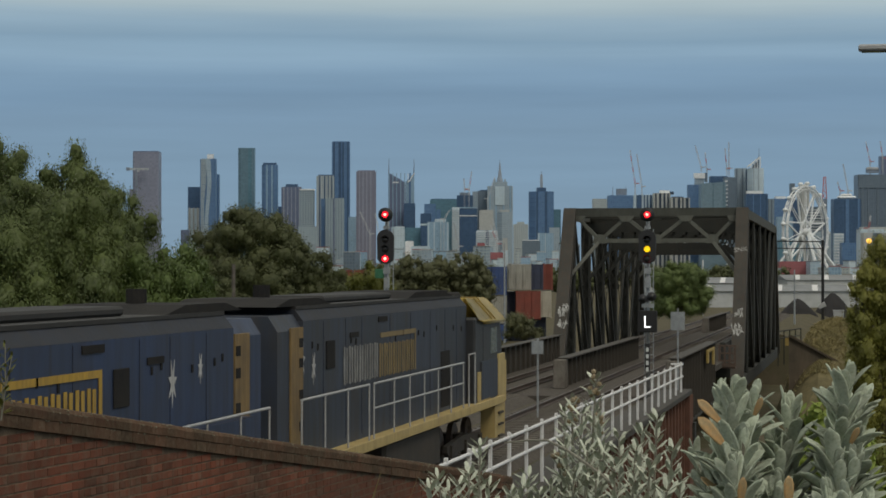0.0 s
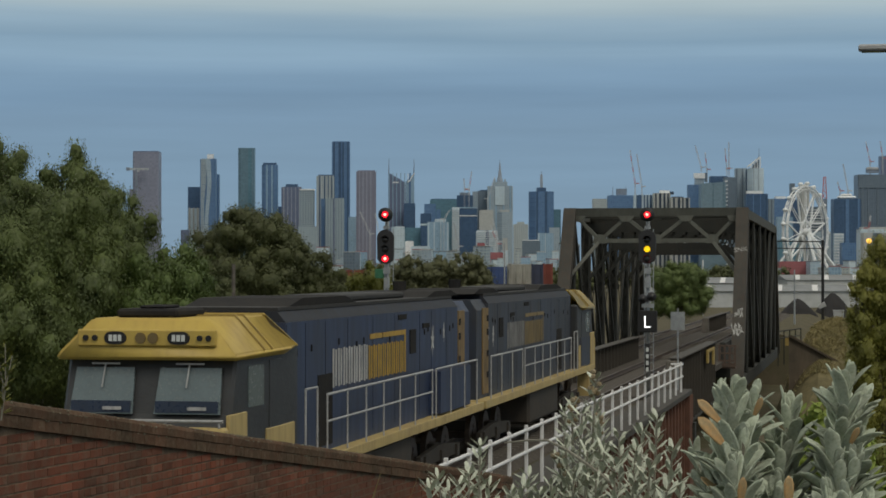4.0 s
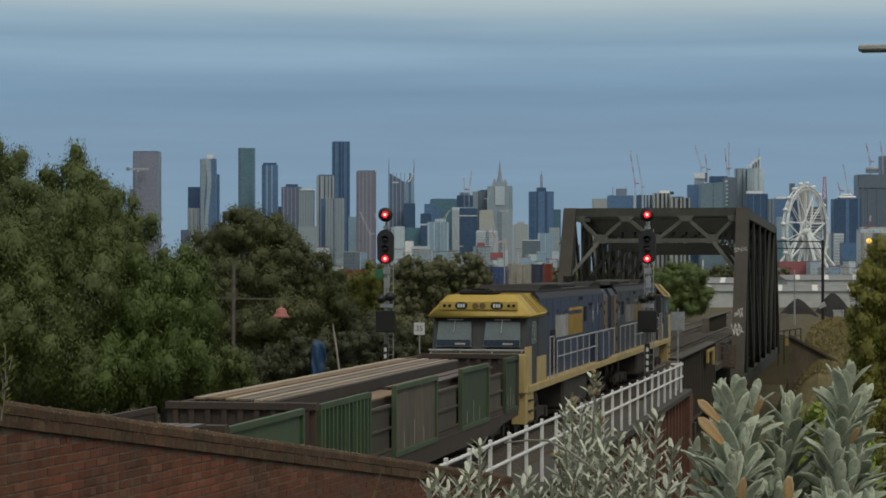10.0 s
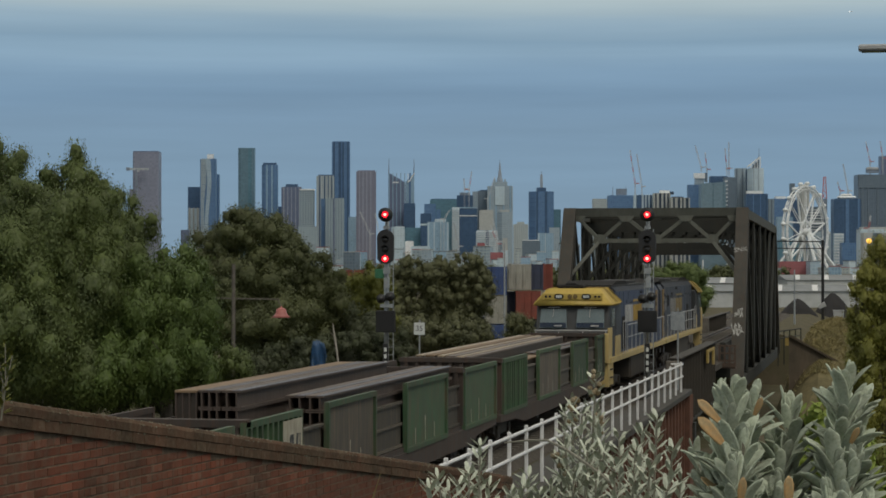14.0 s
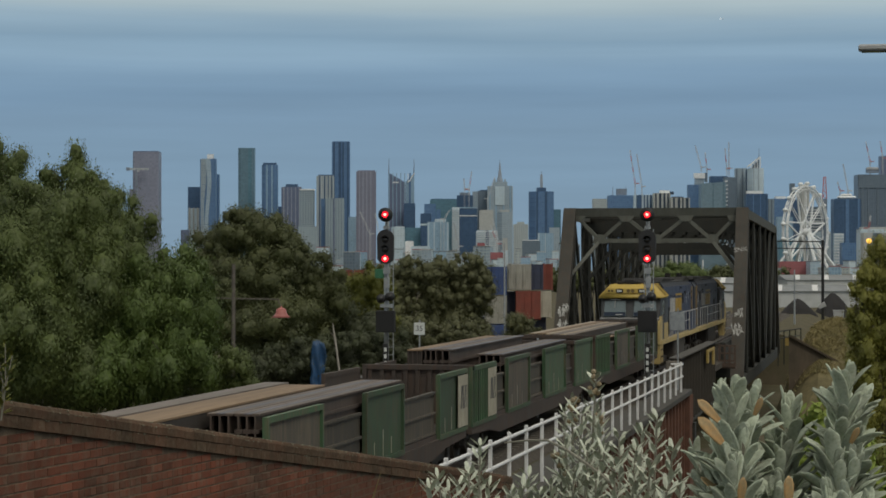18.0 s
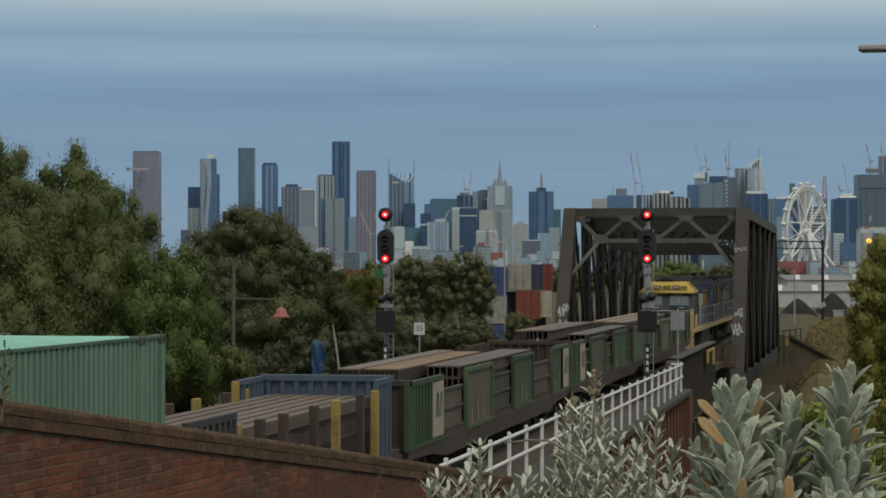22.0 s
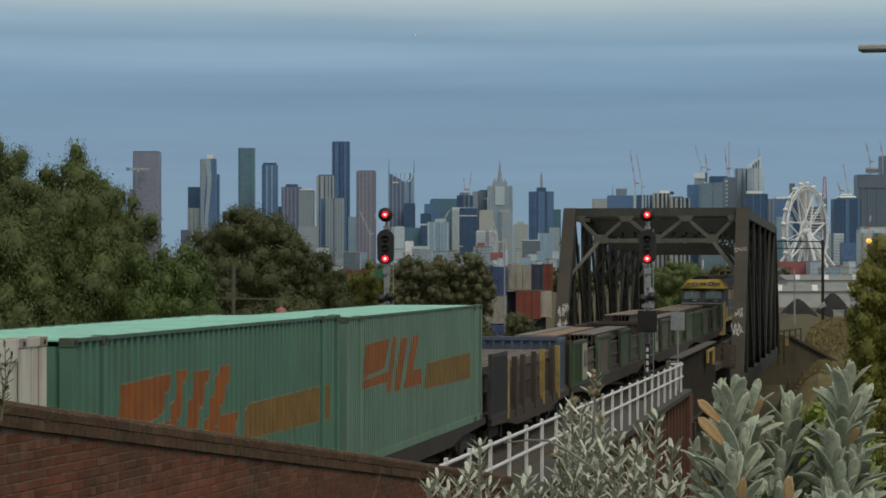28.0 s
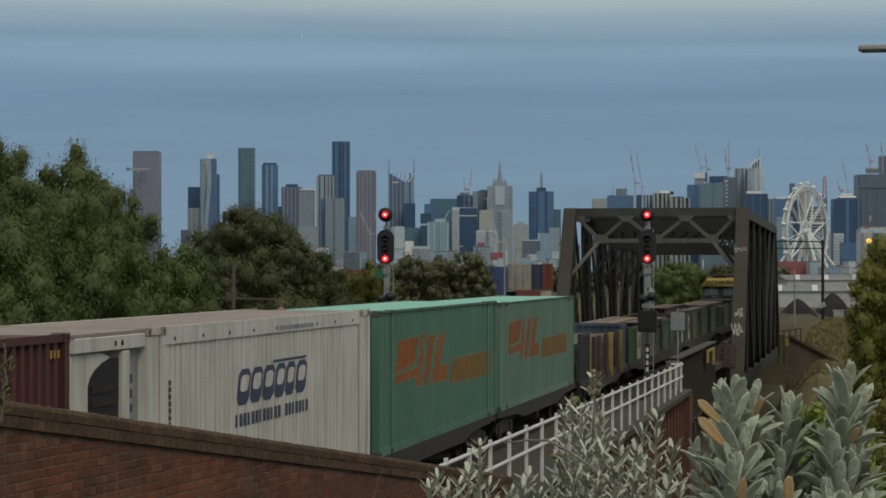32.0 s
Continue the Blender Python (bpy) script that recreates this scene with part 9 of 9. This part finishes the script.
# long bare twig arching over the bed
tw = thing("bare_twig", pose((10.275, 6.184, 4.189)[0], (10.275, 6.184, 4.189)[1], 3.2), "long bare arching twig above the shrubs", "twig")
b0 = Vector((10.27, 6.18, 3.2))
way = [b0, *[Vector(p) for p in ((10.259, 6.180, 4.222), (10.181, 6.215, 4.274), (10.110, 6.252, 4.316), (10.046, 6.290, 4.340), (9.981, 6.328, 4.336), (9.906, 6.364, 4.325))]]
bm = bmesh.new()
for k in range(len(way) - 1):
    rod(bm, way[k] - b0, way[k + 1] - b0, 0.007 - 0.0008 * k, 6, 0.0062 - 0.0008 * k)
part("stem", bm, M_stem, tw)


# ---- silver car climbing the road ----
M_carpaint = surf("silver_blue_paint", (0.30, 0.335, 0.37), (0.27, 0.30, 0.335), 2, 0.25, 0.25, bump=0)
M_carglass = plain("car_glass", (0.16, 0.20, 0.20), 0.05)
M_cardark = plain("car_trim", (0.02, 0.02, 0.022), 0.5)
M_pod = plain("mirror_grey", (0.09, 0.10, 0.11), 0.5)
M_tyre = surf("tyre", (0.02, 0.02, 0.02), (0.03, 0.03, 0.03), 8, 0.85)
M_rim = plain("alloy_rim", (0.5, 0.5, 0.52), 0.3, 0.8)
M_hlamp = plain("car_headlamp", (0.6, 0.62, 0.64), 0.1)
M_screen = surf("windscreen_tint", (0.145, 0.205, 0.195), (0.105, 0.155, 0.15), 1.6, 0.14, bump=0, amount=0.0)


def make_car():
    car = thing("car", pose(0, 0, 0), "silver-blue hatchback car driving up the road", "car")
    # lower body: cross sections from tail to nose
    def loft(name, sections, mat, parent, smooth=True, label=""):
        bm = bmesh.new()
        rings = [[bm.verts.new(p) for p in sec] for sec in sections]
        k = len(rings[0])
        for a, b in zip(rings, rings[1:]):
            for i in range(k):
                bm.faces.new((a[i], a[(i + 1) % k], b[(i + 1) % k], b[i]))
        bm.faces.new(rings[0][::-1])
        bm.faces.new(rings[-1])
        bmesh.ops.recalc_face_normals(bm, faces=bm.faces[:])
        bevel(bm, 0.02, 2)
        return part(name, bm, mat, parent, label, smooth)

    def sec(y, w, z0, z1, top):
        return [(-w, y, z0), (w, y, z0), (w + 0.04, y, (z0 + z1) / 2), (w - 0.04, y, z1), (top, y, z1 + 0.04), (-top, y, z1 + 0.04), (-w + 0.04, y, z1), (-w - 0.04, y, (z0 + z1) / 2)]
    loft("body", [sec(-2.1, 0.74, 0.35, 0.82, 0.6), sec(-1.9, 0.84, 0.22, 0.94, 0.68), sec(-0.6, 0.87, 0.2, 0.93, 0.7), sec(0.9, 0.87, 0.2, 0.92, 0.7), sec(1.7, 0.83, 0.22, 0.82, 0.66), sec(2.1, 0.72, 0.32, 0.62, 0.5)], M_carpaint, car)
    # roof shell over the glass
    def cs(y, w, z):
        return [(-w, y, z - 0.075), (w, y, z - 0.075), (w - 0.015, y, z - 0.03), (w - 0.06, y, z), (w * 0.55, y, z + 0.022), (0, y, z + 0.032), (-w * 0.55, y, z + 0.022), (-w + 0.06, y, z), (-w + 0.015, y, z - 0.03)]
    loft("roof", [cs(-1.62, 0.50, 1.33), cs(-1.3, 0.57, 1.40), cs(-0.9, 0.61, 1.435), cs(-0.4, 0.625, 1.45), cs(0.0, 0.62, 1.435), cs(0.17, 0.605, 1.408), cs(0.25, 0.585, 1.382)], M_carpaint, car)

    def pane(name, p, mat, th=0.012, label=""):
        bm = bmesh.new()
        p = [Vector(v) for v in p]
        nrm = (p[1] - p[0]).cross(p[2] - p[0]).normalized() * th
        a, b = [bm.verts.new(v) for v in p], [bm.verts.new(v - nrm) for v in p]
        bm.faces.new(a)
        bm.faces.new(b[::-1])
        for i in range(len(p)):
            bm.faces.new((a[i], a[(i + 1) % len(p)], b[(i + 1) % len(p)], b[i]))
        return part(name, bm, mat, car, label)
    ws = pane("windscreen", ((-0.72, 1.02, 0.94), (0.72, 1.02, 0.94), (0.53, 0.24, 1.385), (-0.53, 0.24, 1.385)), M_screen, label="pale reflecting windscreen")
    pane("rear_window", ((0.66, -1.95, 0.95), (-0.66, -1.95, 0.95), (-0.5, -1.52, 1.34), (0.5, -1.52, 1.34)), M_carglass)
    bm = bmesh.new()
    bmesh.ops.create_uvsphere(bm, u_segments=14, v_segments=8, radius=1.0, matrix=Matrix.Translation((0.0, 0.43, 1.287)) @ Matrix.Diagonal((0.15, 0.035, 0.045, 1)))
    part("mirror_pod", bm, M_pod, car, smooth=True)
    for s in (-1, 1):
        o = (lambda *p: p) if s > 0 else (lambda *p: p[::-1])
        pane("front_side_window", o((s * 0.785, 0.72, 0.97), (s * 0.785, -0.28, 0.97), (s * 0.60, -0.24, 1.37), (s * 0.60, 0.16, 1.37)), M_carglass)
        pane("rear_side_window", o((s * 0.785, -0.36, 0.97), (s * 0.775, -1.25, 0.99), (s * 0.575, -1.1, 1.36), (s * 0.60, -0.32, 1.37)), M_carglass)
        pane("quarter_window", o((s * 0.77, -1.31, 0.99), (s * 0.74, -1.7, 1.02), (s * 0.54, -1.4, 1.32), (s * 0.57, -1.16, 1.36)), M_carglass)
        for a, b, nm in (((0.765, 1.06, 0.93), (0.572, 0.2, 1.385), "a_pillar"), ((0.79, -0.32, 0.95), (0.60, -0.28, 1.40), "b_pillar"), ((0.78, -1.28, 0.97), (0.575, -1.13, 1.39), "c_pillar"), ((0.72, -1.86, 0.97), (0.52, -1.46, 1.38), "d_pillar")):
            bm = bmesh.new()
            beam(bm, (s * a[0], a[1], a[2]), (s * b[0], b[1], b[2]), 0.065, 0.05, (s, 0, 0.3))
            bevel(bm, 0.02)
            part(nm, bm, M_carpaint if nm in ("a_pillar", "d_pillar") else M_cardark, car)
        mr = part_box("door_mirror", car, M_carpaint, min(s * 0.86, s * 1.04), max(s * 0.86, s * 1.04), 0.62, 0.76, 0.94, 1.06, r=0.03)
        part_box("headlamp", car, M_hlamp, min(s * 0.5, s * 0.76), max(s * 0.5, s * 0.76), 1.93, 2.06, 0.58, 0.7, r=0.03)
        part_box("door_handle", car, M_cardark, min(s * 0.86, s * 0.905), max(s * 0.86, s * 0.905), -0.25, -0.1, 0.82, 0.86)
        for y in (-1.25, 1.3):
            bm = bmesh.new()
            rod(bm, (s * 0.68, 0, 0), (s * 0.87, 0, 0), 0.31, 24)
            w = part("wheel", bm, M_tyre, car)
            w.matrix_basis = pose(0, y, 0.31)
            bm = bmesh.new()
            rod(bm, (s * 0.865, 0, 0), (s * 0.885, 0, 0), 0.2, 16)
            for k in range(5):
                a = k * 2 * math.pi / 5
                beam(bm, (s * 0.89, 0, 0), (s * 0.89, 0.2 * math.cos(a), 0.2 * math.sin(a)), 0.04, 0.02, (1, 0, 0))
            part("rim", bm, M_rim, w)
            CARWHEELS.append((w, y))
    part_box("bumper", car, M_cardark, -0.6, 0.6, 2.02, 2.12, 0.34, 0.46, r=0.03)
    part_box("number_plate", car, M_plate, -0.19, 0.19, 2.125, 2.135, 0.42, 0.53)
    part_box("wiper", car, M_cardark, -0.5, 0.3, 0.985, 1.0, 0.97, 0.985)
    return car


CARWHEELS = []
CAR = make_car()

# ---- light aircraft crossing under the cloud ----
M_plane = plain("aircraft_white", (0.8, 0.8, 0.8), 0.4)
M_planelamp = plain("landing_lamp", (1.0, 0.97, 0.9), 0.3, 0, 1.0)
PLANE = thing("aircraft", pose(0, 0, 0), "tiny white aircraft with a bright landing light", "aircraft")
bm = bmesh.new()
bmesh.ops.create_uvsphere(bm, u_segments=16, v_segments=8, radius=1.0, matrix=Matrix.Diagonal((3.2, 0.55, 0.6, 1)))
part("fuselage", bm, M_plane, PLANE, smooth=True)
part_box("wing", PLANE, M_plane, -0.6, 0.5, -4.5, 4.5, 0.3, 0.42, r=0.04)
part_box("tailplane", PLANE, M_plane, 2.5, 3.2, -1.4, 1.4, 0.1, 0.18)
part_box("fin", PLANE, M_plane, 2.4, 3.2, -0.06, 0.06, 0.1, 1.3)
bm = bmesh.new()
bmesh.ops.create_icosphere(bm, subdivisions=2, radius=1.0, matrix=Matrix.Translation((-2.6, -1.2, -0.2)))
part("landing_light", bm, M_planelamp, PLANE, smooth=True)


def extra_motions():
    road = lambda y: road_z(y) + 0.1
    stops = ((0, 7.0, 79.0), (7, 7.0, 45.0), (8, 7.0, 38.9), (9, 6.75, 32.6), (10, 6.45, 26.0), (11, 6.25, 21.4), (11.5, 6.33, 18.8), (12, 6.5, 16.25), (12.5, 6.44, 14.2), (13, 6.33, 12.2),
             (13.5, 6.3, 9.6), (14, 6.1, 6.7), (15, 6.0, 0.6), (17, 6.4, -10.0), (22, 6.95, -30.0), (26, 6.95, -44.0), (32, 6.95, -46.0))
    rows = []
    for t, x, y in stops:
        pitch = 7.4 if 5.5 < y < 62 else 0.0
        rows.append((t, pose(x, y, road(y), pitch, 0, 187.0)))
    walk(CAR, rows)
    ts, ys = [a for a, _, _ in stops], [c for _, _, c in stops]
    for w, y in CARWHEELS:
        spin = []
        for i in range(481):
            t = i / 15.0
            spin.append((t, Matrix.Translation((0, y, 0.31)) @ Matrix.Rotation(-(ys[0] - float(np.interp(t, ts, ys))) / 0.31, 4, "X")))
        walk(w, spin)
    sky_way = ((0, (885.686, 4862.046, 598.494)), (16, (-174.664, 4649.912, 541.899)), (19, (-376.581, 4609.527, 529.858)), (23, (-637.539, 4557.335, 514.204)), (28, (-946.902, 4495.426, 499.754)), (32, (-1183.048, 4448.116, 494.938)))
    walk(PLANE, [(t, Matrix.Translation(p) @ pose(0, 0, 0, 0, 0, 11.3)) for t, p in sky_way])


# ---- what moves ----
def motions():
    s = ((0, 12.94), (1, 17.45), (2, 22.02), (3, 26.67), (4, 31.39), (5, 36.13), (6, 40.86), (7, 45.58), (8, 50.29), (9, 54.99), (10, 59.72),
         (11, 64.48), (12, 69.25), (13, 74.06), (14, 78.89), (15, 83.75), (16, 88.64), (17, 93.46), (18, 98.14), (19, 102.66), (20, 107.02),
         (21, 111.29), (22, 115.5), (23, 119.66), (24, 123.77), (25, 127.87), (26, 132.0), (27, 136.15), (28, 140.34), (29, 144.54), (30, 148.76),
         (31, 152.99), (32, 157.24))
    times, ways = [a for a, _ in s], [b for _, b in s]
    for ob, u in TRAIN:
        walk(ob, [(t, pose(0, w + u, 0)) for t, w in s])
    fine = [i * 0.1 for i in range(321)]
    for ob, y, r in WHEELS:
        rows = []
        for t in fine:
            turn = (np.interp(t, times, ways) - ways[0]) / r
            rows.append((t, Matrix.Translation((0, y, r)) @ Matrix.Rotation(-turn, 4, "X")))
        walk(ob, rows)
    # an added shutter, in place of lamp switching, drops from the red lens to the yellow one, and an added cover hides
    # the route letter
    walk(SHUTTER, [(0, pose(0, 0, Z_RED)), (6.93, pose(0, 0, Z_RED)), (7.0, pose(0, 0, Z_YEL)), (32, pose(0, 0, Z_YEL))])
    walk(COVER, [(0, pose(0.02, 0.06, 3.07)), (6.93, pose(0.02, 0.06, 3.07)), (7.0, pose(0.02, 0, 3.07)), (32, pose(0.02, 0, 3.07))])
    extra_motions()


motions()
